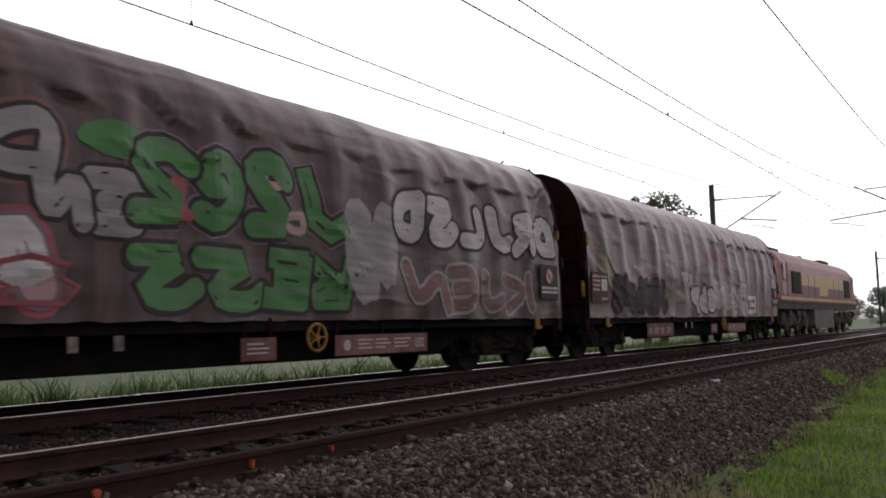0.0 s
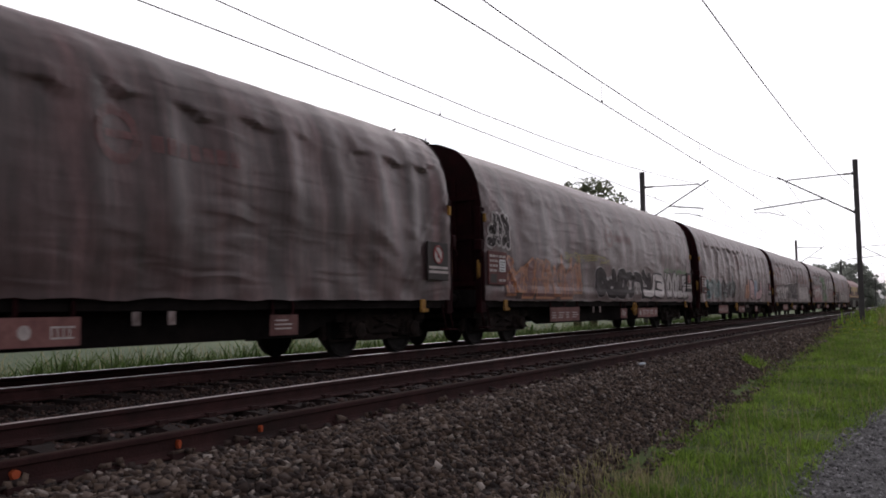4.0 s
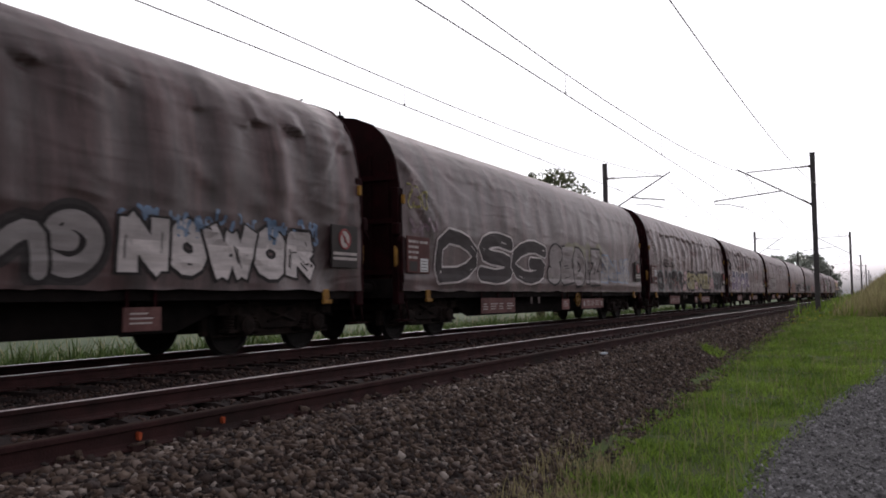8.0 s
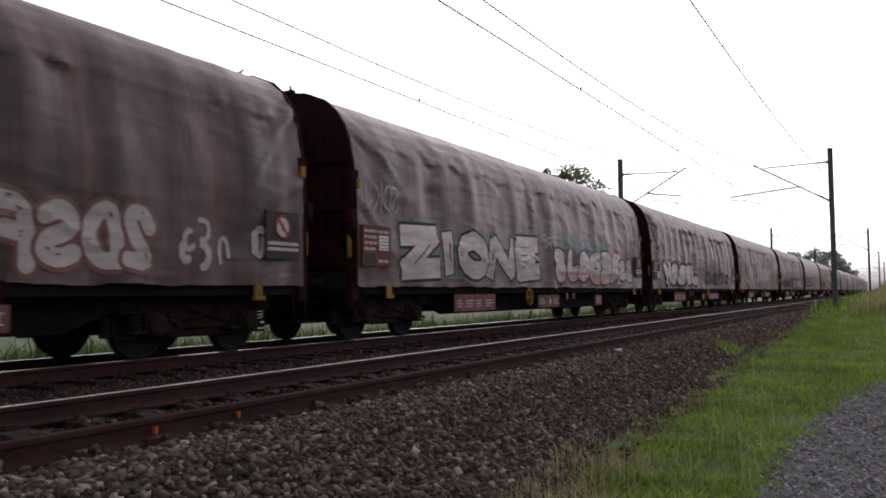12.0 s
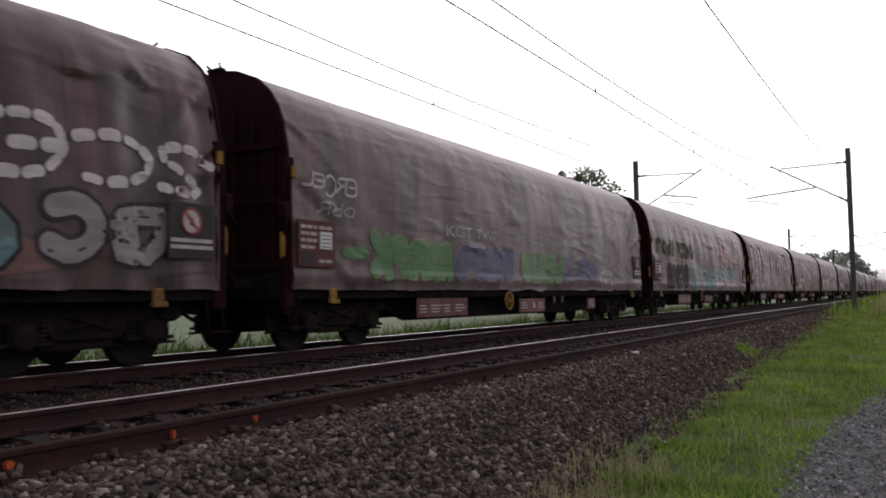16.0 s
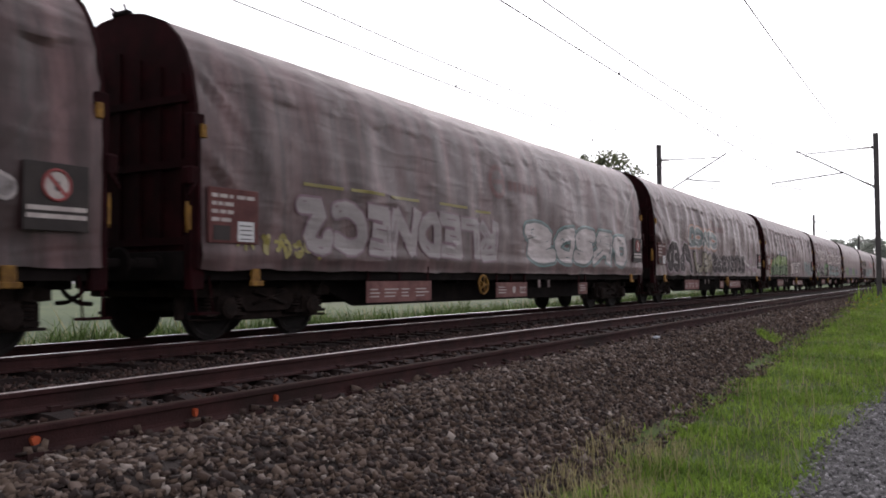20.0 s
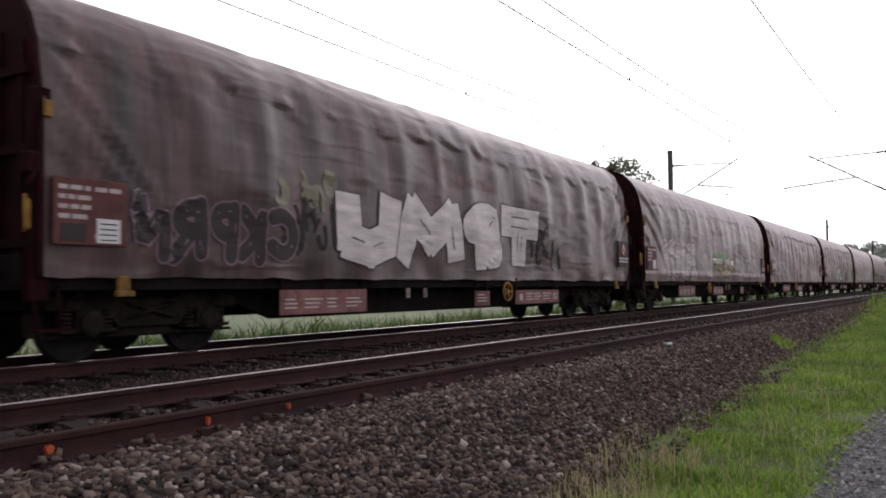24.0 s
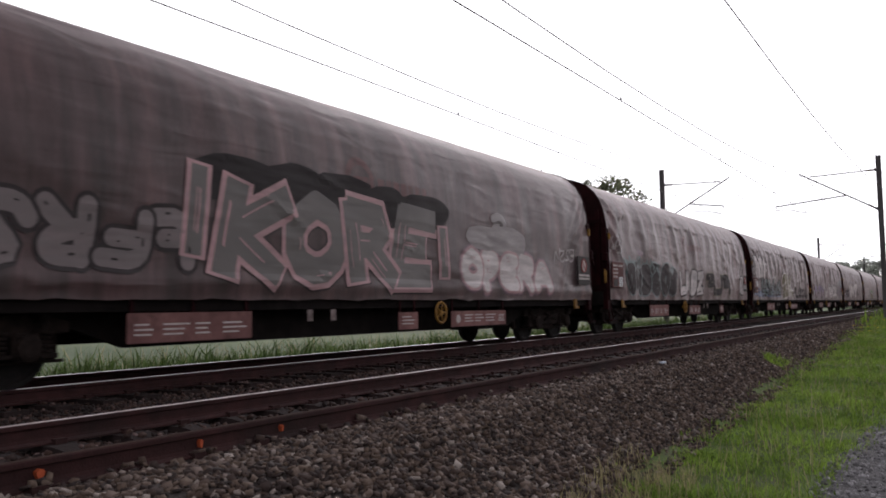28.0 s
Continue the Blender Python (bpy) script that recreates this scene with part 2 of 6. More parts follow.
LOCO_GOLD = material("gold_band_paint", (0.6, 0.40, 0.17), (0.7, 0.5, 0.24), 1.2, 40, 0.45, 0, 0.05)
LOCO_DARK = material("loco_underframe", (0.035, 0.028, 0.027), (0.11, 0.09, 0.085), 3, 50, 0.75, 0, 0.2)
GRILLE = material("black_grille", (0.010, 0.010, 0.010), (0.025, 0.023, 0.022), 5, 40, 0.7, 0, 0.2)
TANK = material("grey_tank_steel", (0.10, 0.09, 0.085), (0.2, 0.18, 0.17), 2, 40, 0.6, 0, 0.1)
GLASS = material("dark_cab_glass", (0.01, 0.012, 0.013), (0.015, 0.017, 0.018), 2, 20, 0.25, 0, 0, spec=0.2)
CONCRETE = material("mast_footing", (0.2, 0.19, 0.18), (0.32, 0.3, 0.28), 4, 40, 0.95, 0, 0.4)


def paint(name, colour, amount=0.55):
    """Aged spray paint: worn through in patches to the cloth's own grey; the blacks are matt."""
    matt = max(colour) < 0.06
    worn = tuple(c * amount + (0.06 if matt else 0.12) * (1 - amount) for c in colour)
    dirty = tuple(c * 0.62 + (0.016 if matt else 0.05) for c in colour)
    return material("spray_" + name, worn, colour, 1.6, 55, 0.7 if matt else 0.48, 0, 0.1, (0.8, 1, 4.5), spec=0.26 if matt else 0.45, sheen=0.1 if matt else 0.25, grime=dirty, grime_scale=1.8, crease=CREASE)


PAINTS = {k: paint(k, v) for k, v in {
    "white": (0.82, 0.74, 0.74), "silver": (0.60, 0.54, 0.545), "grey": (0.38, 0.34, 0.345), "smoke": (0.05, 0.039, 0.042), "black": (0.024, 0.0185, 0.0205),
    "pink": (0.62, 0.36, 0.38), "red": (0.40, 0.07, 0.085), "rust": (0.22, 0.075, 0.065), "green": (0.05, 0.24, 0.045), "lime": (0.21, 0.40, 0.06),
    "teal": (0.15, 0.33, 0.34), "slate": (0.10, 0.17, 0.175), "blue": (0.13, 0.24, 0.42), "navy": (0.05, 0.06, 0.18), "purple": (0.20, 0.13, 0.31), "yellow": (0.34, 0.29, 0.06), "orange": (0.52, 0.19, 0.07),
    "ash": (0.16, 0.145, 0.14), "dust": (0.23, 0.185, 0.19), "olive": (0.20, 0.175, 0.085), "mauve": (0.24, 0.14, 0.19)}.items()}


# ---- small builders ----
def mesh_of(name, bm, mats, smooth=False):
    me = bpy.data.meshes.new(name)
    bmesh.ops.recalc_face_normals(bm, faces=bm.faces)
    bm.to_mesh(me)
    bm.free()
    for m in mats if isinstance(mats, (list, tuple)) else [mats]:
        me.materials.append(m)
    if smooth:
        me.shade_smooth()
    return me


def piece(name, me, parent=None, m=None, label=""):
    ob = new(name, me)
    ob.parent = parent
    if m is not None:
        ob.matrix_basis = m
    if label:
        ob["label"] = label
    return ob


def part(name, bm, mats, parent, label="", m=None, smooth=False):
    return piece(name, mesh_of(name, bm, mats, smooth), parent, m, label)


def raw_mesh(name, verts, faces, mats, smooth=False):
    me = bpy.data.meshes.new(name)
    me.from_pydata([tuple(v) for v in verts], [], faces)
    for m in mats if isinstance(mats, (list, tuple)) else [mats]:
        me.materials.append(m)
    if smooth:
        me.shade_smooth()
    return me


def fast_mesh(name, verts, tris, mats, smooth=False):
    """A mesh from numpy arrays of corners and triangles."""
    me = bpy.data.meshes.new(name)
    me.vertices.add(len(verts))
    me.vertices.foreach_set("co", np.asarray(verts, dtype=np.float32).ravel())
    k = tris.shape[1]
    me.loops.add(tris.size)
    me.loops.foreach_set("vertex_index", tris.astype(np.int32).ravel())
    me.polygons.add(len(tris))
    me.polygons.foreach_set("loop_start", np.arange(0, tris.size, k, dtype=np.int32))
    me.update(calc_edges=True)
    for m in mats if isinstance(mats, (list, tuple)) else [mats]:
        me.materials.append(m)
    if smooth:
        me.shade_smooth()
    return me


def box(bm, x0, x1, y0, y1, z0, z1, bevel=0.0, mat=0):
    vs = [bm.verts.new((x, y, z)) for x in (x0, x1) for y in (y0, y1) for z in (z0, z1)]
    fs = [bm.faces.new([vs[i] for i in q]) for q in ((0, 1, 3, 2), (4, 6, 7, 5), (0, 4, 5, 1), (2, 3, 7, 6), (0, 2, 6, 4), (1, 5, 7, 3))]
    for f in fs:
        f.material_index = mat
    if bevel:
        edges = list({e for f in fs for e in f.edges})
        r = bmesh.ops.bevel(bm, geom=edges, offset=bevel, segments=1, affect="EDGES", profile=0.5)
        for f in r["faces"]:
            f.material_index = mat
    return vs


def tube(bm, a, b, r, sides=8, r2=None, mat=0, caps=True):
    a, b = Vector(a), Vector(b)
    q = (b - a).to_track_quat("Z", "Y")
    rings = []
    for p, rr in ((a, r), (b, r if r2 is None else r2)):
        rings.append([bm.verts.new(p + q @ Vector((rr * math.cos(2 * math.pi * i / sides), rr * math.sin(2 * math.pi * i / sides), 0))) for i in range(sides)])
    for i in range(sides):
        j = (i + 1) % sides
        f = bm.faces.new((rings[0][i], rings[0][j], rings[1][j], rings[1][i]))
        f.smooth, f.material_index = True, mat
    if caps:
        bm.faces.new(rings[0][::-1]).material_index = mat
        bm.faces.new(rings[1]).material_index = mat


def lathe(bm, profile, axis_a, axis_b, sides=20, mat=0):
    """Turned solid: profile rows of (distance along the axis, radius)."""
    a, b = Vector(axis_a), Vector(axis_b)
    q = (b - a).to_track_quat("Z", "Y")
    rings = [[bm.verts.new(a + q @ Vector((r * math.cos(2 * math.pi * i / sides), r * math.sin(2 * math.pi * i / sides), s))) for i in range(sides)] for s, r in profile]
    for k in range(len(rings) - 1):
        for i in range(sides):
            j = (i + 1) % sides
            f = bm.faces.new((rings[k][i], rings[k][j], rings[k + 1][j], rings[k + 1][i]))
            f.material_index = mat
    bm.faces.new(rings[0][::-1]).material_index = mat
    bm.faces.new(rings[-1]).material_index = mat


def extrude_outline(bm, pts, y0, y1, mat=0):
    """A plate with the outline pts in x, z between y0 and y1."""
    a = [bm.verts.new((x, y0, z)) for x, z in pts]
    b = [bm.verts.new((x, y1, z)) for x, z in pts]
    n = len(pts)
    fs = [bm.faces.new(a), bm.faces.new(b[::-1])] + [bm.faces.new((a[i], b[i], b[(i + 1) % n], a[(i + 1) % n])) for i in range(n)]
    for f in fs:
        f.material_index = mat


def torus(bm, centre, radius, r, axis="y", major=20, minor=6, mat=0):
    c = Vector(centre)
    rings = []
    for i in range(major):
        a = 2 * math.pi * i / major
        out = Vector((math.cos(a), 0, math.sin(a)))
        rings.append([bm.verts.new(c + out * (radius + r * math.cos(2 * math.pi * k / minor)) + Vector((0, r * math.sin(2 * math.pi * k / minor), 0))) for k in range(minor)])
    for i in range(major):
        for k in range(minor):
            f = bm.faces.new((rings[i][k], rings[(i + 1) % major][k], rings[(i + 1) % major][(k + 1) % minor], rings[i][(k + 1) % minor]))
            f.smooth, f.material_index = True, mat


# ---- plan ----
NEAR_RAILS = (4.545, 6.045)
FAR_RAILS = (8.97, 10.47)
TRAIN_Y = 9.72
VERGE_X = [-4000, 8, 14, 25, 44, 70, 100, 155, 300, 900, 4000]
VERGE_Z = [-0.8, -0.8, -0.72, -0.5, -0.12, 0.08, 0.3, 0.8, 0.85, 0.2, -0.5]


def path_edge(x):
    """Where the gravel path ends and the verge begins."""
    return float(np.interp(x, [-50, 7, 9, 10, 12, 14, 17, 30, 60], [1.06, 1.06, 1.12, 1.0, 0.9, 0.62, 0.15, -0.9, -3.0]))


def foot(x):
    """Where the ballast shoulder meets the verge."""
    return float(np.interp(x, [0, 6, 8, 12, 20, 34, 60, 200], [2.1, 2.3, 2.65, 2.75, 2.9, 3.2, 3.5, 3.6])) + 0.16 * noise.noise((x * 0.55, 0, 2)) + 0.1 * noise.noise((x * 1.7, 0, 5))


def ground_z(x, y):
    verge = float(np.interp(x, VERGE_X, VERGE_Z))
    if y > 12.0:
        return float(np.interp(y, [12.0, 13.4, 16, 60, 400, 4000], [-0.3, -0.75, -0.8, -0.9, -1.0, -1.0]))
    if y > 3.75:
        return -0.24 if y > 4.6 else -0.19
    f = foot(x)
    if y > f:
        k = (y - f) / (3.75 - f)
        return verge * (1 - k) - 0.19 * k
    bank = 0.0
    if x > 40:
        bank = min(1.0, (x - 40) / 45) * max(0.0, min(1.0, (1.8 - y) / 3.4)) * 2.6 * max(0.0, min(1.0, (260 - x) / 100))
    fall = max(0.0, (-14 - y) / 60)
    bump = 0.03 * noise.noise((x * 0.7, y * 0.7, 0))
    return verge + bank - min(1.5, fall) + bump


def build_ground():
    xs = list(np.concatenate([[-4000, -1500, -600, -300, -150, -80, -40, -25, -15, -10], np.arange(-6, 46, 0.5), np.arange(46, 160, 3.0), [170, 190, 220, 260, 320, 420, 600, 1000, 1800, 4000]]))
    ys = list(np.concatenate([[-4000, -1500, -600, -250, -120, -60, -35, -22, -14, -10, -8], np.arange(-6, 15, 0.25), [15.5, 16.5, 18, 21, 26, 35, 60, 120, 250, 600, 1500, 4000]]))
    verts = [(x, y, ground_z(x, y)) for x in xs for y in ys]
    ny = len(ys)
    faces, kinds = [], []
    for i in range(len(xs) - 1):
        for j in range(ny - 1):
            faces.append((i * ny + j, (i + 1) * ny + j, (i + 1) * ny + j + 1, i * ny + j + 1))
            x, y = (xs[i] + xs[i + 1]) / 2, (ys[j] + ys[j + 1]) / 2
            e = path_edge(x)
            if foot(x) + 0.1 < y < 12.2:
                kinds.append(1)
            elif e - 3.4 < y < e and x < 60:
                kinds.append(2)
            elif y > 15.5 or y < -10:
                kinds.append(3)
            else:
                kinds.append(0)
    me = raw_mesh("ground", verts, faces, [SOIL, BALLAST_BED, GRAVEL, FIELD], True)
    me.polygons.foreach_set("material_index", kinds)
    tagged(new("ground", me), "grass verge, ballast bed, gravel path and pale fields", "ground", kind="structure")


RAIL_OUTLINE = [(-0.075, -0.172), (0.075, -0.172), (0.075, -0.16), (0.02, -0.145), (0.0095, -0.125), (0.0095, -0.052), (0.034, -0.04), (0.036, -0.012), (0.028, -0.001), (-0.028, -0.001), (-0.032, -0.0035), (-0.036, -0.012), (-0.034, -0.04), (-0.0095, -0.052), (-0.0095, -0.125), (-0.02, -0.145), (-0.075, -0.16)]


def build_rails():
    for ys, label in ((NEAR_RAILS, "rusty steel running rail with a worn bright head on the empty track"), (FAR_RAILS, "steel running rail under the passing goods train")):
        for y in ys:
            bm = bmesh.new()
            n = len(RAIL_OUTLINE)
            rings = [[bm.verts.new((x, y + a, b)) for a, b in RAIL_OUTLINE] for x in (-120, -6, 10, 40, 120, 900)]
            for p, q in zip(rings, rings[1:]):
                for i in range(n):
                    f = bm.faces.new((p[i], p[(i + 1) % n], q[(i + 1) % n], q[i]))
                    f.material_index = 1 if i in (8, 9) else 0
            # outermost rail gets the dull head, without the painted glint
            tagged(part("rail", bm, [RAIL_SIDE, RAIL_DULL if y == NEAR_RAILS[0] else RAIL_TOP], None), label, "rail", "running rails", "structure")
    # orange paint dabs on the web of the outer rail
    for x, w, h in ((3.04, 0.026, 0.06), (4.25, 0.015, 0.06), (5.08, 0.014, 0.052)):
        bm = bmesh.new()
        pts = [(x + w * math.cos(a) * (1 + 0.2 * math.sin(3 * a)), -0.09 + h / 2 * math.sin(a)) for a in np.linspace(0, 2 * math.pi, 12, endpoint=False)]
        extrude_outline(bm, pts, NEAR_RAILS[0] - 0.042, NEAR_RAILS[0] - 0.0095)
        tagged(part("paint_mark", bm, ORANGE, None), "orange spray-paint mark on the web of the rail", "paint mark", "orange marks on the rail")


def sleeper_mesh():
    bm = bmesh.new()
    outline = [(-1.28, -0.3), (1.28, -0.3), (1.28, -0.18), (0.55, -0.18), (0.4, -0.205), (-0.4, -0.205), (-0.55, -0.18), (-1.28, -0.18)]
    a = [bm.verts.new((-0.14, y, z)) for y, z in outline]
    b = [bm.verts.new((0.14, y, z)) for y, z in outline]
    bm.faces.new(a)
    bm.faces.new(b[::-1])
    for i in range(8):
        bm.faces.new((a[i], b[i], b[(i + 1) % 8], a[(i + 1) % 8]))
    return mesh_of("sleeper", bm, SLEEPER)


def clip_mesh():
    bm = bmesh.new()
    box(bm, -0.05, 0.05, -0.03, 0.03, -0.182, -0.138)
    return mesh_of("rail_clip", bm, RAIL_SIDE)


def build_sleepers():
    sl, cl = sleeper_mesh(), clip_mesh()
    for y, xs in ((5.295, np.arange(-6, 66, 0.6)), (TRAIN_Y, np.arange(-6, 48, 0.6))):
        for x in xs:
            ob = tagged(piece("sleeper", sl, None, pose(x + random.uniform(-0.02, 0.02), y + random.uniform(-0.01, 0.01), random.uniform(-0.006, 0.002))), "dark stained concrete sleeper bedded in ballast", "sleeper", "sleepers")
            for cy in (-0.825, -0.675, 0.675, 0.825):
                piece("rail_clip", cl, ob, pose(0, cy, 0))


# ---- ballast, chippings, grass ----
def rock_shapes(rng, count=12):
    """Broken stones: boxes with every corner knocked about."""
    base = np.array([(x, y, z) for x in (-1, 1) for y in (-1, 1) for z in (-1, 1)], float)
    return [base * rng.uniform(0.45, 1.05, (8, 3)) * rng.uniform(0.4, 1.4, (1, 3)) for _ in range(count)]


FACETS = np.array([(0, 1, 3), (0, 3, 2), (4, 6, 7), (4, 7, 5), (0, 4, 5), (0, 5, 1), (2, 3, 7), (2, 7, 6), (0, 2, 6), (0, 6, 4), (1, 5, 7), (1, 7, 3)])


def scatter_stones(rng, places, sizes):
    shapes = np.array(rock_shapes(rng, 16))
    n = len(places)
    v = shapes[rng.integers(0, 16, n)]
    a, b = rng.uniform(0, 2 * np.pi, n), rng.uniform(-0.9, 0.9, n)
    ca, sa, cb, sb = np.cos(a), np.sin(a), np.cos(b), np.sin(b)
    x = v[:, :, 0] * ca[:, None] - v[:, :, 1] * sa[:, None]
    y = v[:, :, 0] * sa[:, None] + v[:, :, 1] * ca[:, None]
    z = v[:, :, 2] * 0.75
    y, z = y * cb[:, None] - z * sb[:, None], y * sb[:, None] + z * cb[:, None]
    p = np.stack([x, y, z], -1) * sizes[:, None, None] + places[:, None, :]
    tris = (FACETS[None] + 8 * np.arange(n)[:, None, None]).reshape(-1, 3)
    return p.reshape(-1, 3), tris


def build_ballast():
    rng = np.random.default_rng(5)
    places, sizes = [], []

    def fill(x0, x1, density, y0=None, y1=None, big=0.027):
        count = int((x1 - x0) * density * ((y1 - y0) if y0 is not None else 1.9))
        for _ in range(count):
            x = rng.uniform(x0, x1)
            lo, hi = (y0, y1) if y0 is not None else (foot(x) - 0.25, 4.5)
            y = rng.uniform(lo, hi)
            if y0 is None and y < foot(x) + 0.1 and rng.random() < 0.6:
                continue
            on_sleeper = abs((x + 6) / 0.6 - round((x + 6) / 0.6)) < 0.24 and (4.44 < y < 6.57 or 8.45 < y < 11.0)
            if on_sleeper and rng.random() < 0.72:
                continue
            s = big * rng.uniform(0.45, 1.35)
            places.append((x, y, ground_z(x, y) + (0.05 if on_sleeper else 0.0) + s * rng.uniform(-0.15, 0.7) + 0.0))
            sizes.append(s)
    fill(-4.0, 1.5, 500, big=0.024)
    fill(1.5, 12, 1250, big=0.0255)
    fill(12, 24, 850, big=0.0255)
    fill(24, 48, 230, big=0.038)
    fill(48, 90, 45, big=0.055)
    fill(-4.0, 16, 300, 4.65, 8.9, 0.024)
    fill(16, 40, 70, 4.65, 8.9, 0.034)
    fill(-4.0, 20, 90, 9.05, 12.1, 0.032)
    places, sizes = np.array(places), np.array(sizes)
    near = np.argsort(np.hypot(places[:, 0] - 5.0, places[:, 1] - 3.3))[:280]
    rest = np.setdiff1d(np.arange(len(places)), near)
    # stones between the tracks take the shade-darkened tones
    dusty = rest[places[rest][:, 1] > 4.6]
    rest = rest[places[rest][:, 1] <= 4.6]
    v, t = scatter_stones(rng, places[dusty], sizes[dusty])
    tagged(new("track_ballast", fast_mesh("track_ballast", v, t, STONE_DUST_SHADE)), "ballast between the rails, darkened for brake dust and shade", "ballast", kind="stuff")
    v, t = scatter_stones(rng, places[rest], sizes[rest])
    bed = tagged(new("ballast", fast_mesh("ballast", v, t, STONE)), "brownish grey crushed stone ballast on the track bed", "ballast", kind="stuff")
    singles = [fast_mesh("stone", *scatter_stones(rng, np.zeros((1, 3)), np.ones(1)), STONE_PICK) for _ in range(14)]
    for i in near:
        piece("stone", singles[i % 14], bed, Matrix.Translation(places[i]) @ Matrix.Diagonal((*[sizes[i]] * 3, 1)))


def blades(rng, spots, heights, width, lean=0.45, segments=2):
    """Grass blades as bent tapering strips; spots n x 3."""
    n = len(spots)
    a = rng.uniform(0, 2 * np.pi, n)
    side = np.stack([np.cos(a), np.sin(a), np.zeros(n)], -1)
    b = a + np.pi / 2 + rng.normal(0, 0.6, n)
    bend = np.stack([np.cos(b), np.sin(b), np.zeros(n)], -1) * (heights * rng.uniform(0.1, lean * 2, n))[:, None]
    up = np.array([0, 0, 1.0])
    w = (width * rng.uniform(0.6, 1.3, n))[:, None]
    rows = []
    mid = spots + up * (heights * 0.55)[:, None] + bend * 0.3
    tip = spots + up * heights[:, None] + bend
    rows = np.stack([spots - side * w, spots + side * w, mid + side * w * 0.8, mid - side * w * 0.8, tip], 1)
    k = 5 * np.arange(n)[:, None]
    tris = np.concatenate([k + np.array([[0, 1, 2]]), k + np.array([[0, 2, 3]]), k + np.array([[3, 2, 4]])])
    return rows.reshape(-1, 3), tris


def build_grass():
    rng = np.random.default_rng(11)

    def grow(count, xr, yr, keep, h, w, name, mat, label, lean=0.45):
        spots, hs = [], []
        while len(spots) < count:
            x = xr[0] + (xr[1] - xr[0]) * rng.random() ** 1.5
            y = rng.uniform(*yr)
            d = keep(x, y)
            if rng.random() < d:
                spots.append((x, y, ground_z(x, y) - 0.01))
                clump = max(0.3, 0.9 + 0.9 * noise.noise((x * 1.3, y * 1.3, 3)) + 0.5 * noise.noise((x * 3.7, y * 3.7, 9)))
                hs.append(rng.uniform(*h) * clump)
        v, t = blades(rng, np.array(spots), np.array(hs), w, lean)
        tagged(new(name, fast_mesh(name, v, t, mat)), label, "grass", kind="stuff")

    def verge(x, y):
        e, f = path_edge(x), foot(x) + 0.22 * noise.noise((x * 2.3, y * 2.3, 21)) - 0.1
        if y > f + 0.25 or y < e - 0.2:
            return 0.0
        edge = min(1.0, max(0.04, (f + 0.25 - y) / 0.35)) * min(1.0, max(0.05, (y - e + 0.2) / 0.4))
        return edge * (0.6 + 0.55 * noise.noise((x * 0.8, y * 0.8, 7)))
    grow(105000, (-4, 45), (-1.5, 3.8), verge, (0.03, 0.105), 0.0065, "verge_grass", GRASS, "short green meadow grass on the verge beside the ballast", 0.8)
    grow(2600, (3, 45), (-1.5, 3.8), verge, (0.2, 0.38), 0.003, "verge_dry_grass", DRY, "thin dry straw-coloured grass stalks among the verge grass", 0.25)

    def brown(x, y):
        f = foot(x)
        return 0.8 if f - 0.55 < y < f + 0.25 and x < 8.5 else 0.0
    grow(1500, (4.0, 8.5), (1.6, 3.2), brown, (0.1, 0.26), 0.0035, "shoulder_dry_grass", DRY, "withered straw tufts at the foot of the ballast", 0.4)
    grow(260, (18.6, 19.6), (3.05, 3.45), lambda x, y: 1.0, (0.1, 0.22), 0.007, "weed_tuft", GRASS, "leafy green weed tuft growing in the ballast", 0.8)
    grow(9000, (40, 170), (-14, 3.6), lambda x, y: 0.9 if y > -3 else 0.35, (0.25, 0.6), 0.02, "bank_grass", GRASS, "tall mixed grass on the distant bank beside the line")
    grow(42000, (40, 190), (-9, 1.9), lambda x, y: 0.9 if y < 0.9 + 0.5 * noise.noise((x * 0.2, y, 4)) else 0.2, (0.45, 0.9), 0.02, "bank_dry_grass", DRY, "tall straw-yellow grass on the distant bank", 0.3)
    grow(60000, (-4, 80), (12.0, 15.4), lambda x, y: 0.9, (0.2, 0.68), 0.015, "lineside_grass", WEED, "tall green grass on the far side of the railway", 0.6)
    grow(7000, (-4, 75), (12.6, 16.4), lambda x, y: 0.9, (0.5, 1.0), 0.006, "lineside_seed_heads", DRY, "pale seeding grass stalks on the far side of the railway", 0.25)
    # yellow flowers in the verge
    spots = np.array([(x, y, ground_z(x, y) + rng.uniform(0.25, 0.45)) for x, y in zip(rng.uniform(26, 50, 60), rng.uniform(1.2, 3.0, 60))])
    v, t = scatter_stones(rng, spots, rng.uniform(0.012, 0.03, 60))
    tagged(new("wild_flowers", fast_mesh("wild_flowers", v, t, FLOWER)), "small yellow wild flowers in the verge", "flowers", kind="stuff")
    # chippings on the path
    pts = []
    while len(pts) < 30000:
        x = -4 + 28 * rng.random() ** 1.3
        e = path_edge(x)
        y = rng.uniform(e - 2.6, e + 0.05)
        pts.append((x, y, ground_z(x, y) + 0.003))
    v, t = scatter_stones(rng, np.array(pts), rng.uniform(0.006, 0.026, len(pts)))
    tagged(new("path_chippings", fast_mesh("path_chippings", v, t, CHIP)), "loose grey chippings on the gravel path", "gravel", kind="stuff")
    # a scrap of litter on the ballast beside the rail
    bm = bmesh.new()
    for p, s in (((14.1, 4.2, -0.15), 0.07), ((14.3, 4.24, -0.15), 0.045)):
        vs = bmesh.ops.create_icosphere(bm, subdivisions=1, radius=s)["verts"]
        for vtx in vs:
            vtx.co = Vector(p) + Vector((vtx.co.x * 1.3, vtx.co.y, vtx.co.z * 0.45)) * random.uniform(0.7, 1.2)
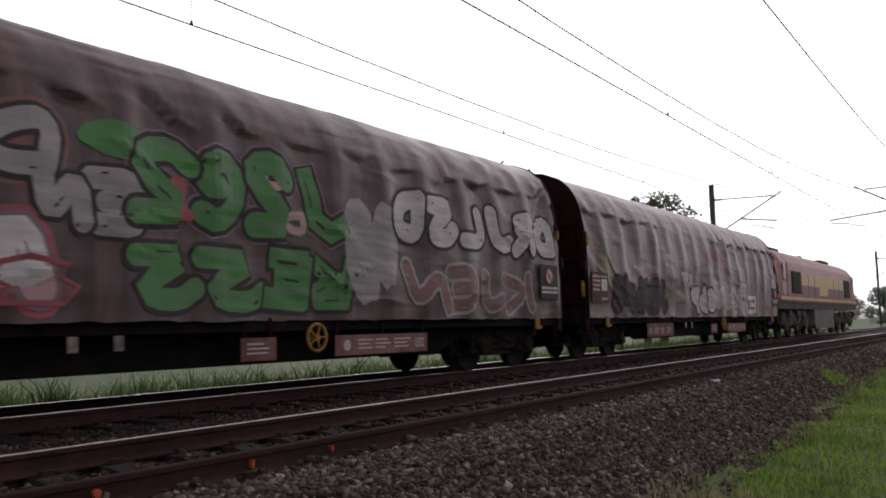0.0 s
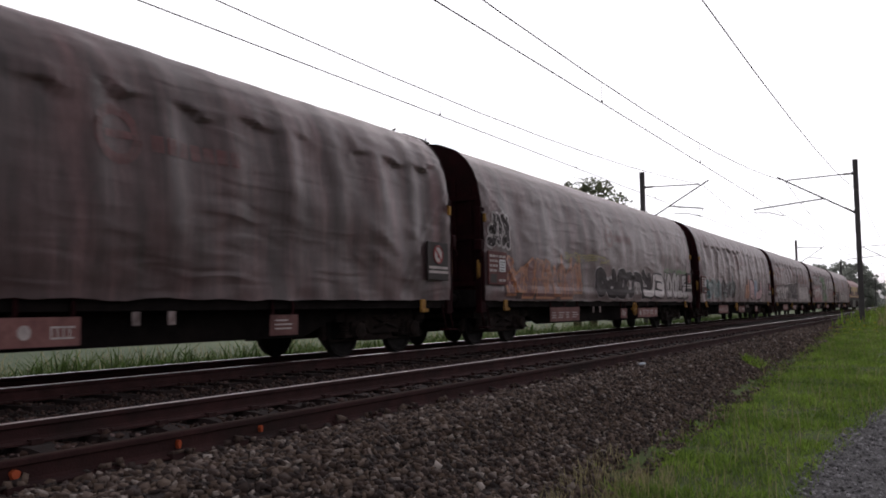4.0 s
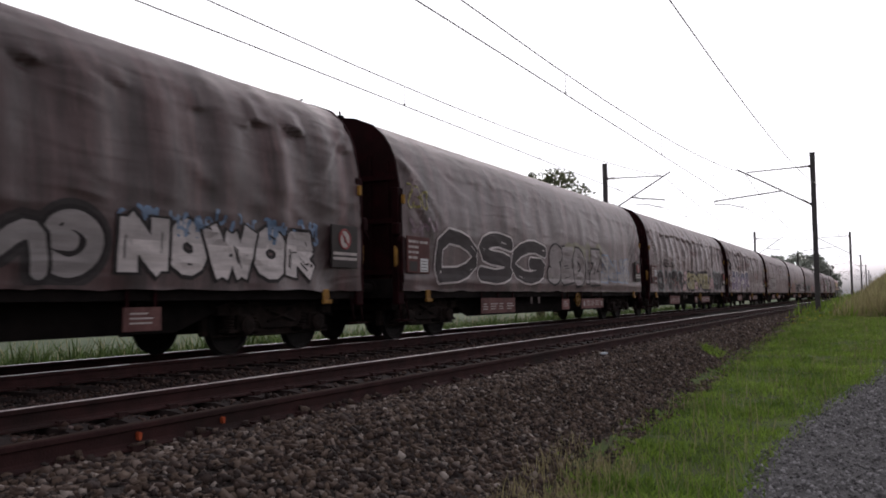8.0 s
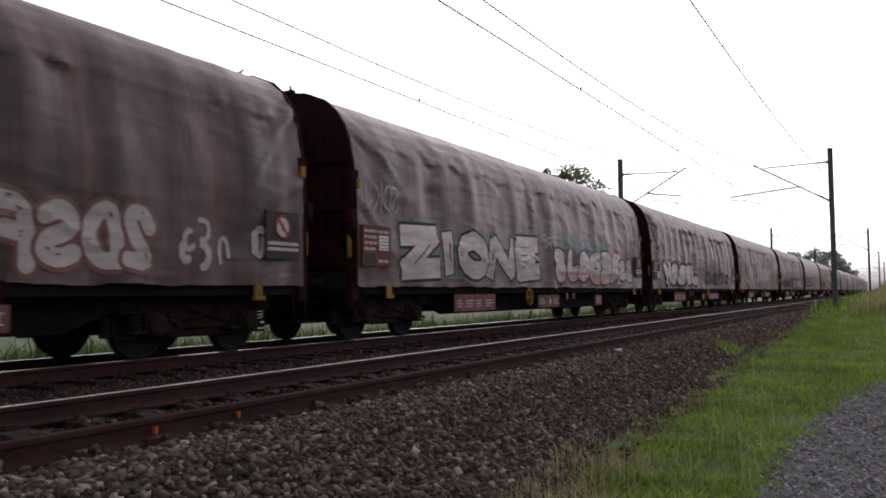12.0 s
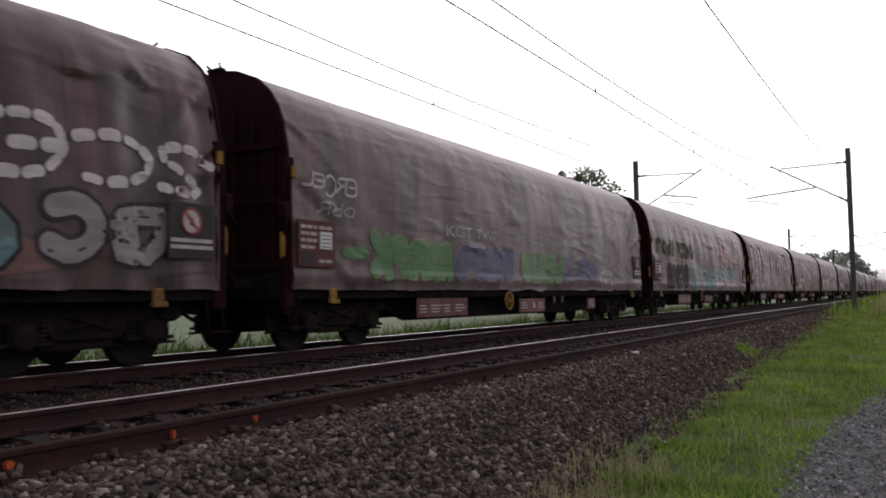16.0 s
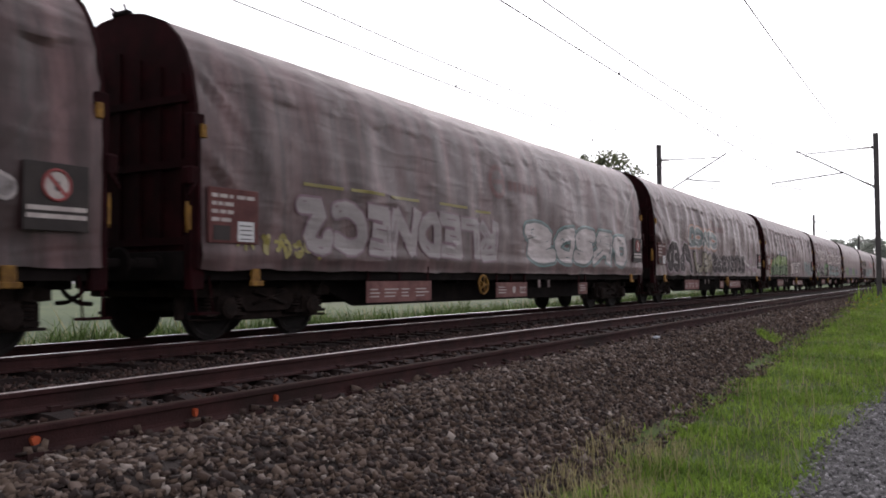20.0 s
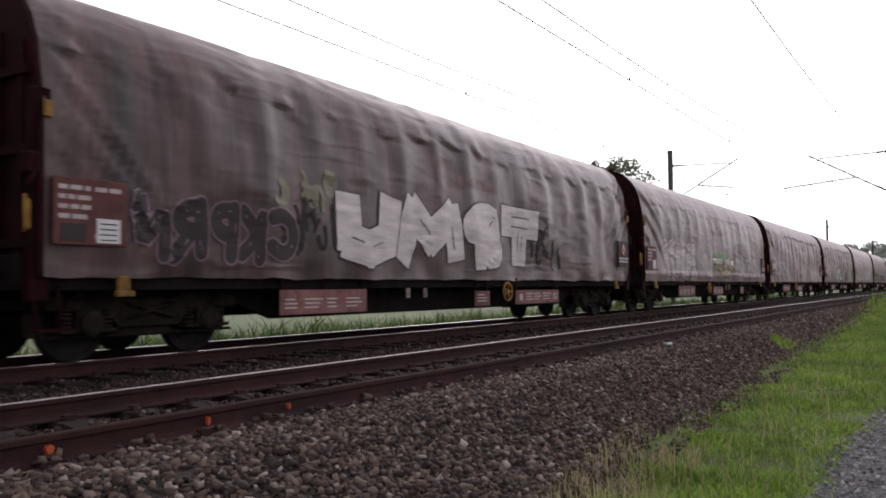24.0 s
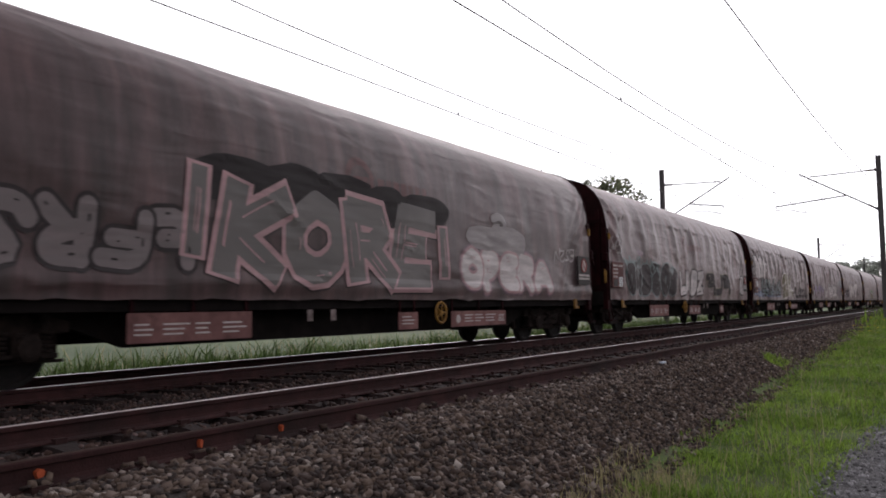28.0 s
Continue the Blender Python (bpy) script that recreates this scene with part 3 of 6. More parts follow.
    tagged(part("litter_scrap", bm, BLUE_BIT, None), "pale bluish crumpled scrap of litter on the ballast", "litter")


# ---- trees ----
def leaf_cloud(rng, centres, radii, per, size):
    out = []
    for c, r in zip(centres, radii):
        d = rng.normal(size=(per, 3))
        d /= np.linalg.norm(d, axis=1)[:, None]
        out.append(np.array(c) + d * (r * rng.uniform(0.25, 1.0, (per, 1)) ** 0.5))
    p = np.concatenate(out)
    n = len(p)
    u = rng.normal(size=(n, 3))
    u /= np.linalg.norm(u, axis=1)[:, None]
    w = np.cross(u, rng.normal(size=(n, 3)))
    w /= np.linalg.norm(w, axis=1)[:, None]
    s = (size * rng.uniform(0.6, 1.4, n))[:, None]
    q = np.stack([p - u * s, p + w * s * 0.5, p + u * s, p - w * s * 0.5], 1)
    return q.reshape(-1, 3), np.arange(4 * n).reshape(-1, 4)


def tree(at, height, spread, seed, clumps, per, leaf, label, trunk_share=0.35, airy=1.0, foliage=None):
    rng = np.random.default_rng(seed)
    root = tagged(new("tree"), label, "tree")
    root.matrix_basis = Matrix.Translation(at)
    bm = bmesh.new()
    top = height * 0.8
    tube(bm, (0, 0, -0.3), (0.1, 0, height * trunk_share), 0.03 * height, 9, 0.02 * height)
    tube(bm, (0.1, 0, height * trunk_share), (0, 0.1, top), 0.02 * height, 8, 0.004 * height)
    centres, radii = [], []
    for k in range(clumps):
        a, t = rng.uniform(0, 2 * np.pi), rng.uniform(0, 1)
        z = height * (trunk_share * 0.55 + (1 - trunk_share * 0.55) * t)
        reach = spread * (np.sin(np.pi * (0.12 + 0.8 * t)) ** 0.6) * rng.uniform(0.35, 1.0)
        c = np.array((reach * np.cos(a), reach * np.sin(a), z))
        centres.append(c)
        radii.append(spread * rng.uniform(0.16, 0.30) * airy)
        if k % 2 == 0:
            s = Vector((0.05, 0.05, max(0.2, z * 0.7)))
            tube(bm, s, c, 0.008 * height, 5, 0.002 * height)
    part("trunk", bm, BARK, root)
    v, f = leaf_cloud(rng, centres, radii, per, leaf)
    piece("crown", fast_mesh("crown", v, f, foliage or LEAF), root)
    return root


def build_trees():
    tree((65.1, 23.2, -0.8), 11.5, 5.6, 3, 84, 110, 0.14, "broadleaf tree with a loose open crown behind the railway", 0.35, 0.7)
    tree((57.7, 21.8, -0.8), 10.5, 2.4, 4, 34, 130, 0.12, "smaller broadleaf tree beside the taller one behind the railway", 0.4, 0.7)
    rng = np.random.default_rng(8)
    for k in range(7):
        x, y = 262 + rng.uniform(0, 40), 13.9 + k * 3.0
        hgt = 14.0 * (1 - ((k - 3) / 4.4) ** 2) ** 0.5 * rng.uniform(0.93, 1.05)
        ob = tree((x, y, -1.0), hgt, 4.6, 20 + k, 46, 44, 0.5, "dense rounded tree of a distant lineside clump, leaves paled for mist", 0.04, 1.15, MIST_LEAF)
        ob["group"] = "distant clump of trees"
    for k, (x, y, hgt, s) in enumerate(((560, 85, 15, 9), (640, 66, 13, 8), (700, 118, 16, 10), (720, 160, 15, 12), (520, 130, 9, 6), (180, -14, 5, 4), (150, -22, 6, 5))):
        tree((x, y, -1.0), hgt, s, 40 + k, 34, 50, 0.7 if x > 300 else 0.3, "far-off rounded field tree, leaves paled for mist", 0.2, 1.1, MIST_LEAF)["group"] = "far field trees"


# ---- overhead line ----
def wire_between(bm, pts, r, sides=5):
    """One unbroken wire or hose through the points."""
    pts = [Vector(p) for p in pts]
    rings = []
    for i, p in enumerate(pts):
        q = (pts[min(i + 1, len(pts) - 1)] - pts[max(i - 1, 0)]).to_track_quat("Z", "Y")
        rings.append([bm.verts.new(p + q @ Vector((r * math.cos(2 * math.pi * k / sides), r * math.sin(2 * math.pi * k / sides), 0))) for k in range(sides)])
    for a, b in zip(rings, rings[1:]):
        for k in range(sides):
            bm.faces.new((a[k], a[(k + 1) % sides], b[(k + 1) % sides], b[k])).smooth = True


def mast(name_at, height, base_z, side, arm_y, z_contact, z_cat, label):
    """An H-section mast with hinged cantilever; side +1 reaches towards +y."""
    x, y = name_at
    root = tagged(new("catenary_mast"), label, "catenary mast", "catenary masts")
    root.matrix_basis = pose(x, y, base_z)
    h = height - base_z
    bm = bmesh.new()
    for s in (-1, 1):
        box(bm, -0.1, 0.1, s * 0.1 - 0.011, s * 0.1 + 0.011, 0, h)
    box(bm, -0.008, 0.008, -0.089, 0.089, 0, h)
    part("column", bm, MAST, root)
    bm = bmesh.new()
    box(bm, -0.3, 0.3, -0.3, 0.3, -0.5, 0.06, 0.03)
    part("footing", bm, CONCRETE, root)
    ay = arm_y - y
    zc, zk = z_cat - base_z, z_contact - base_z
    y0 = side * 0.15
    zt, zb = zc + 0.1, zc - 1.72
    bm = bmesh.new()
    tube(bm, (0, y0, zt), (0, ay - side * 0.1, zc + 0.02), 0.028, 7)
    part("top_tube", bm, MAST, root)
    bm = bmesh.new()
    tube(bm, (0, y0, zb), (0, ay + side * 0.35, zc + 0.2), 0.035, 7)
    part("cantilever_tube", bm, MAST, root)
    bm = bmesh.new()
    yk = y0 + (ay - y0) * 0.42
    zk0 = zb + (zc - zb) * 0.42
    far_y = ay + side * (1.5 if side > 0 else 0.05)
    tube(bm, (0, yk, zk0), (0, far_y, zk + 0.42), 0.034, 6)
    tube(bm, (0, far_y - side * 0.05, zk + 0.42), (0, far_y - side * 0.05, zk + 0.26), 0.014, 5)
    part("registration_tube", bm, MAST, root)
    bm = bmesh.new()
    tip = ay + side * (0.1 if side > 0 else -0.1)
    start = far_y - side * 0.05 if side > 0 else yk - side * -0.25
    tube(bm, (0, start, zk + 0.26), (0, (start + tip) / 2, zk + 0.22), 0.02, 5)
    tube(bm, (0, (start + tip) / 2, zk + 0.22), (0, tip, zk + 0.02), 0.02, 5)
    part("steady_arm", bm, MAST, root)
    for z, z2 in ((zt, zc + 0.02), (zb, zc + 0.2)):
        bm = bmesh.new()
        d = Vector((0, ay - y0, z2 - z)).normalized()
        a = Vector((0, y0, z)) + d * 0.06
        lathe(bm, [(0.0, 0.03)] + [(0.03 + 0.05 * i + o, r) for i in range(6) for o, r in ((0, 0.035), (0.02, 0.07), (0.03, 0.035))] + [(0.36, 0.03)], a, a + d, 10)
        part("insulator", bm, PORCELAIN, root)
    for z in (zt, zb):
        bm = bmesh.new()
        box(bm, -0.1, 0.1, y0 - 0.04, y0 + 0.04, z - 0.06, z + 0.06, 0.01)
        part("bracket", bm, MAST, root)
    return root


def sag(x, x0, x1, top, low):
    m, half = (x0 + x1) / 2, (x1 - x0) / 2
    return low + (top - low) * ((x - m) / half) ** 2


NEAR_MASTS = [-12.0, 44.0, 99.9, 153.8, 208.0, 262.0, 316.0]
FAR_MASTS = [-14.0, 44.0, 101.0, 157.0, 211.0, 265.0, 319.0]


def build_overhead():
    for i, x in enumerate(NEAR_MASTS):
        if i == 0:
            continue
        base = ground_z(x, 2.65)
        mast((x, 2.65), [0, 7.58, 7.35, 7.1, 7.1, 7.1, 7.1][i], base, 1, 5.75, 5.09, 6.82, "slender dark steel catenary mast with a cantilever over the empty track")
    for i, x in enumerate(FAR_MASTS):
        if i == 0:
            continue
        mast((x, 12.8 if i == 1 else 12.35), 7.9, -0.35, -1, 9.72, 5.33, 6.98, "slender dark steel catenary mast behind the goods train")
    for y, zc, zt, low, masts, drops, label in ((5.75, 5.09, 6.82, 5.53, NEAR_MASTS, (-1.0, 8.6, 17.0, 25.9, 35.0), "near"), (9.72, 5.33, 6.98, 5.78, FAR_MASTS, (-2.0, 8.0, 17.1, 26.0, 35.3), "far")):
        root = tagged(new("overhead_line"), "thin overhead contact wire hung on droppers from its messenger wire", "overhead line", "overhead lines")
        bm = bmesh.new()
        wire_between(bm, [(x, y, zc) for x in masts], 0.0115)
        part("contact_wire", bm, WIRE, root)
        bm = bmesh.new()
        wire_between(bm, [(x, y, sag(x, a, b, zt, low)) for a, b in zip(masts, masts[1:]) for x in np.linspace(a, b, 15)[:-1]], 0.0115)
        part("messenger_wire", bm, WIRE, root)
        for k, (a, b) in enumerate(zip(masts, masts[1:])):
            for x in drops if k == 0 else [a + (b - a) * f for f in (0.1, 0.3, 0.5, 0.7, 0.9)]:
                bm = bmesh.new()
                tube(bm, (x, y, zc), (x, y, sag(x, a, b, zt, low)), 0.005 if k == 0 else 0.008, 4)
                box(bm, x - 0.02, x + 0.02, y - 0.012, y + 0.012, zc, zc + 0.06)
                part("dropper", bm, WIRE, root)
    root = tagged(new("earth_wire"), "single thin earth wire strung along the lineside masts", "wire")
    bm = bmesh.new()
    wire_between(bm, [(x, 2.5, sag(x, a, b, 6.0, 4.98)) for a, b in zip(NEAR_MASTS, NEAR_MASTS[1:]) for x in np.linspace(a, b, 13)[:-1]], 0.0105)
    part("strand", bm, WIRE, root)


# ---- goods train ----
PITCH = 19.9
HALF = 9.2
PROFILE = [(1.50, 0.99), (1.50, 1.6), (1.495, 2.2), (1.485, 2.65), (1.44, 3.1), (1.355, 3.55), (1.25, 3.82), (1.10, 4.05), (0.85, 4.28), (0.45, 4.44), (0.0, 4.50)]


def run(t):
    """How far the train has rolled after t seconds."""
    return 19.444 * t - 0.0031 * t * t


def resample(profile, step):
    p = np.array(profile)
    d = np.concatenate([[0], np.cumsum(np.hypot(*np.diff(p, axis=0).T))])
    s = np.linspace(0, d[-1], int(d[-1] / step) + 1)
    return np.stack([np.interp(s, d, p[:, 0]), np.interp(s, d, p[:, 1])], 1)


def side_rows():
    """Rows up the cloth, closer together where the flaps hang."""
    p = resample(PROFILE, 0.0125)
    z = p[:, 1]
    want, last = [], -1.0
    s = 0.0
    for i in range(len(p)):
        if i:
            s += float(np.hypot(*(p[i] - p[i - 1])))
        gap = 0.026 if 3.36 < z[i] < 3.66 else 0.08
        if last < 0 or s - last >= gap or i == len(p) - 1:
            want.append(p[i])
            last = s
    return np.array(want)


SIDE = side_rows()
COLS = np.linspace(-HALF, HALF, 169)


class Tarp:
    """The cloth over one wagon: rest profile pushed in and out by bows, folds and slack."""

    def __init__(self, seed, pleat, slack):
        rng = np.random.default_rng(seed)
        n, m = len(COLS), len(SIDE)
        tang = np.gradient(SIDE, axis=0)
        norm = np.stack([tang[:, 1], -tang[:, 0]], 1)
        norm /= np.linalg.norm(norm, axis=1)[:, None]
        period, phase = 1.16 + 0.05 * rng.random(), rng.uniform(0, 6.28)
        z = SIDE[:, 1]
        env = np.interp(z, [1.0, 1.5, 2.6, 3.6, 4.2, 4.5], [0.12, 0.4, 0.9, 0.8, 0.22, 0.1])
        calm = np.interp(z, [1.0, 3.4, 3.9, 4.5], [1.0, 1.0, 0.35, 0.2])
        bays = rng.uniform(0.3, 1.25, 40) * (rng.random(40) < 0.85)
        lipz = rng.normal(3.56, 0.05, 40)
        disp = np.zeros((n, m))
        skew = rng.normal(0, 0.16, 40)
        drags = [[(rng.uniform(1.9, 4.1), rng.uniform(0.35, 1.1), rng.uniform(0.9, 2.6), rng.uniform(0.02, 0.055), rng.uniform(0.05, 0.1)) for _ in range(7)] for _ in range(2)]
        pulls = [(rng.uniform(-8, 8), rng.uniform(1.3, 3.3), rng.uniform(-0.5, 0.5), rng.uniform(0.3, 0.8), rng.uniform(0.012, 0.03)) for _ in range(26)]
        for i, u in enumerate(COLS):
            w = 2 * math.pi * (u + 0.16 * noise.noise((u * 0.9, seed, 1))) / period + phase
            c = 0.5 + 0.5 * math.cos(w)
            bay = int((w + math.pi) / (2 * math.pi)) + 15
            d = pleat * 0.055 * (c ** 2.2 - 0.3) * env * (0.55 + 0.45 * min(1.0, bays[bay]))
            hollow = (1 - c) ** 0.9
            across = math.sin(w)
            dz = z - (lipz[bay] - 0.07 * hollow + skew[bay] * across * 0.5 + 0.02 * math.sin(u * 9))
            lip = np.where(dz > 0, np.clip(1 - dz / 0.5, 0, 1) ** 1.2, np.clip(1 + dz / 0.028, 0, 1))
            under = np.where(dz < 0, np.clip(-dz / 0.03, 0, 1) * np.clip(1 + dz / 0.26, 0, 1) ** 1.5, 0.0)
            k = (0.25 + 0.75 * pleat) * bays[bay] * pleat ** 0.5 * hollow
            d = d + 0.07 * k * lip - 0.065 * k * under - pleat * 0.03 * hollow * np.clip(1 - np.abs(z - 3.1) / 0.6, 0, 1)
            for j in range(m):
                d[j] += calm[j] * 0.09 * slack * noise.noise((u * 0.55, z[j] * 0.75, seed * 3.7)) + 0.022 * calm[j] * slack * noise.noise((u * 1.9, z[j] * 1.5, seed * 5.1)) + 0.007 * (slack + pleat) * noise.noise((u * 2.2, z[j] * 6.5, seed * 1.3))
            s = HALF - abs(u)
            for zs, slope, reach, high, wide in drags[0 if u > 0 else 1]:
                if s < reach:
                    off = z - (zs - slope * s - 0.12 * s * s)
                    d = d + high * (1 - s / reach) ** 0.7 * (np.exp(-(off / wide) ** 2) - 0.8 * np.exp(-((off + 1.6 * wide) / wide) ** 2))
            for uc, zc, slope, reach, high in pulls:
                if abs(u - uc) < reach:
                    d = d + high * (0.4 + slack) * (1 - abs(u - uc) / reach) * np.exp(-((z - zc - slope * (u - uc)) / 0.06) ** 2)
            d = d * np.clip((HALF - abs(u)) / 0.25, 0.25, 1)
            if pleat < 0.4:
                d += 0.05 * np.exp(-((z - 1.2 - 0.05 * noise.noise((u * 0.4, seed, 0))) / 0.09) ** 2) * (0.7 + 0.6 * noise.noise((u * 0.9, 4, seed)))
            if pleat > 0.5:
                d[:3] += 0.02 * math.sin(u * 5.3 + seed) * np.array([1, 0.6, 0.3])
            disp[i] = d
        self.y = -(SIDE[:, 0][None] + disp * norm[:, 0][None])
        self.z = SIDE[:, 1][None] + disp * norm[:, 1][None]
        hem = np.array([0.035 * noise.noise((u * 1.3, seed, 2)) + 0.02 * noise.noise((u * 4.1, seed, 6)) for u in COLS])
        self.z[:, 0] += hem - 0.01
        self.y[:, 0] -= 0.5 * np.abs(hem)

    def mesh(self):
        n, m = len(COLS), len(SIDE)
        far = [(y, zz) for y, zz in PROFILE[::-1][1:]]
        k = m + len(far)
        verts = np.zeros((n, k, 3))
        verts[:, :, 0] = COLS[:, None]
        verts[:, :m, 1], verts[:, :m, 2] = self.y, self.z
        for q, (y, zz) in enumerate(far):
            verts[:, m + q, 1], verts[:, m + q, 2] = y, zz
        a = (np.arange(n - 1)[:, None] * k + np.arange(k - 1)[None]).ravel()
        quads = np.stack([a, a + k, a + k + 1, a + 1], 1)
        return fast_mesh("tarp_cover", verts.reshape(-1, 3), quads, TARP, True)

    def lay(self, u, z, lift):
        """The place on the cloth at u along the wagon and height z, lifted off it."""
        fi = min(max((u + HALF) / (2 * HALF) * (len(COLS) - 1), 0), len(COLS) - 1.001)
        fj = min(max(float(np.interp(z, SIDE[:, 1], np.arange(len(SIDE)))), 0), len(SIDE) - 1.001)
        i, j = int(fi), int(fj)
        a, b = fi - i, fj - j
        wts = ((1 - a) * (1 - b), a * (1 - b), (1 - a) * b, a * b)
        ys = (self.y[i, j], self.y[i + 1, j], self.y[i, j + 1], self.y[i + 1, j + 1])
        zs = (self.z[i, j], self.z[i + 1, j], self.z[i, j + 1], self.z[i + 1, j + 1])
        tilt = max(0.0, min(1.0, (z - 3.0) / 1.4))
        return Vector((u, sum(p * q for p, q in zip(wts, ys)) - lift * (1 - 0.6 * tilt), sum(p * q for p, q in zip(wts, zs)) + lift * tilt))


def font_outline(text, fat):
    """Flat mesh of a word in the built-in font, one unit high, from (0, 0)."""
    cu = bpy.data.curves.new("word", "FONT")
    cu.body, cu.offset, cu.resolution_u, cu.space_character = text, fat, 3, 0.92
    ob = bpy.data.objects.new("word", cu)
    me = bpy.data.meshes.new_from_object(ob)
    bm = bmesh.new()
    bm.from_mesh(me)
    bpy.data.objects.remove(ob)
    bpy.data.meshes.remove(me)
    bpy.data.curves.remove(cu)
    return bm


def blob(bm, cx, cz, w, h, lean, square, rng, index):
    n = 18
    vs = []
    for i in range(n):
        a = 2 * math.pi * i / n
        x = math.copysign(abs(math.cos(a)) ** square, math.cos(a)) * w / 2 * rng.uniform(0.9, 1.06)
        z = math.copysign(abs(math.sin(a)) ** square, math.sin(a)) * h / 2 * rng.uniform(0.93, 1.06)
        vs.append(bm.verts.new((cx + x + lean * z, cz + z, 0)))
    bm.faces.new(vs).material_index = index


def slab(bm, pts, index):
    bm.faces.new([bm.verts.new((x, z, 0)) for x, z in pts]).material_index = index


STROKES = {
    "O": [[(0.5, 1), (0.1, 0.78), (0.08, 0.25), (0.5, 0), (0.92, 0.25), (0.9, 0.78), (0.5, 1)]], "P": [[(0.1, 0), (0.15, 1)], [(0.15, 0.97), (0.75, 0.95), (0.88, 0.72), (0.6, 0.48), (0.15, 0.45)]],
    "E": [[(0.95, 0.97), (0.12, 1), (0.08, 0), (0.95, 0.04)], [(0.1, 0.5), (0.75, 0.5)]], "R": [[(0.1, 0), (0.15, 1)], [(0.15, 0.97), (0.75, 0.95), (0.85, 0.72), (0.55, 0.48), (0.15, 0.45)], [(0.45, 0.45), (0.95, 0)]],
    "A": [[(0.02, 0), (0.5, 1), (0.98, 0)], [(0.22, 0.3), (0.78, 0.3)]], "S": [[(0.92, 0.85), (0.5, 1), (0.12, 0.8), (0.2, 0.55), (0.8, 0.42), (0.9, 0.18), (0.5, 0), (0.06, 0.12)]],
    "D": [[(0.1, 0), (0.12, 1), (0.65, 0.92), (0.92, 0.5), (0.65, 0.06), (0.1, 0.02)]], "V": [[(0.02, 1), (0.5, 0), (0.98, 1)]], "N": [[(0.08, 0), (0.1, 1), (0.9, 0), (0.92, 1)]], "I": [[(0.5, 0), (0.5, 1)]],
    "L": [[(0.12, 1), (0.1, 0.03), (0.95, 0.05)]], "H": [[(0.1, 0), (0.1, 1)], [(0.9, 0), (0.9, 1)], [(0.1, 0.48), (0.9, 0.52)]], "Z": [[(0.05, 0.95), (0.92, 0.98), (0.08, 0.03), (0.98, 0.05)]],
    "W": [[(0.0, 1), (0.25, 0), (0.5, 0.8), (0.75, 0), (1.0, 1)]], "T": [[(0.0, 0.96), (1.0, 0.98)], [(0.5, 0.96), (0.5, 0)]], "G": [[(0.92, 0.85), (0.5, 1), (0.1, 0.75), (0.08, 0.25), (0.5, 0), (0.92, 0.15), (0.9, 0.45), (0.55, 0.45)]],
    "U": [[(0.08, 1), (0.1, 0.2), (0.5, 0), (0.9, 0.2), (0.92, 1)]], "M": [[(0.02, 0), (0.15, 1), (0.5, 0.35), (0.85, 1), (0.98, 0)]], "K": [[(0.1, 0), (0.12, 1)], [(0.92, 1), (0.15, 0.45), (0.95, 0)]],
    "2": [[(0.08, 0.75), (0.3, 1), (0.75, 0.95), (0.85, 0.68), (0.1, 0.04), (0.95, 0.04)]], "B": [[(0.1, 0), (0.12, 1), (0.7, 0.95), (0.78, 0.72), (0.4, 0.52), (0.88, 0.35), (0.75, 0.06), (0.1, 0.02)]],
    "J": [[(0.75, 1), (0.7, 0.2), (0.4, 0), (0.05, 0.2)]], "F": [[(0.95, 0.97), (0.12, 0.98), (0.08, 0)], [(0.1, 0.5), (0.75, 0.52)]], "C": [[(0.92, 0.85), (0.5, 1), (0.1, 0.75), (0.08, 0.25), (0.5, 0), (0.92, 0.15)]],
    "1": [[(0.2, 0.78), (0.6, 1), (0.58, 0)]], "6": [[(0.8, 0.95), (0.35, 0.85), (0.1, 0.4), (0.25, 0.05), (0.7, 0.03), (0.88, 0.3), (0.6, 0.5), (0.15, 0.4)]], "Y": [[(0.02, 1), (0.5, 0.5), (0.98, 1)], [(0.5, 0.5), (0.45, 0)]]}


def rounded(pts, turns=2):
    """Corners cut twice, so that a polyline runs in soft curves."""
    for _ in range(turns):
        out = [pts[0]]
        for a, b in zip(pts, pts[1:]):
            out += [(a[0] * 0.75 + b[0] * 0.25, a[1] * 0.75 + b[1] * 0.25), (a[0] * 0.25 + b[0] * 0.75, a[1] * 0.25 + b[1] * 0.75)]
        pts = out + [pts[-1]]
    return pts


def evenly(pts, step):
    """The same line with points at even steps."""
    p = np.array(rounded(pts, 2))
    d = np.concatenate([[0], np.cumsum(np.hypot(*np.diff(p, axis=0).T))])
    at = np.linspace(0, d[-1], max(4, int(d[-1] / step)))
    return list(zip(np.interp(at, d, p[:, 0]).tolist(), np.interp(at, d, p[:, 1]).tolist()))


def strip(bm, pts, half, index):
    """A ribbon of paint along a polyline with rounded ends."""
    n = len(pts)
    left, right = [], []
    for i, p in enumerate(pts):
        a, b = pts[max(i - 1, 0)], pts[min(i + 1, n - 1)]
        t = Vector((b[0] - a[0], b[1] - a[1])).normalized()
        left.append((p[0] - t.y * half, p[1] + t.x * half))
        right.append((p[0] + t.y * half, p[1] - t.x * half))
    ls, rs = ([bm.verts.new((x, z, 0)) for x, z in row] for row in (left, right))
    for i in range(n - 1):
        bm.faces.new((ls[i], rs[i], rs[i + 1], ls[i + 1])).material_index = index
    for (x, z), (px, pz), (va, vb) in ((pts[0], left[0], (ls[0], rs[0])), (pts[-1], right[-1], (rs[-1], ls[-1]))):
        a = math.atan2(pz - z, px - x)
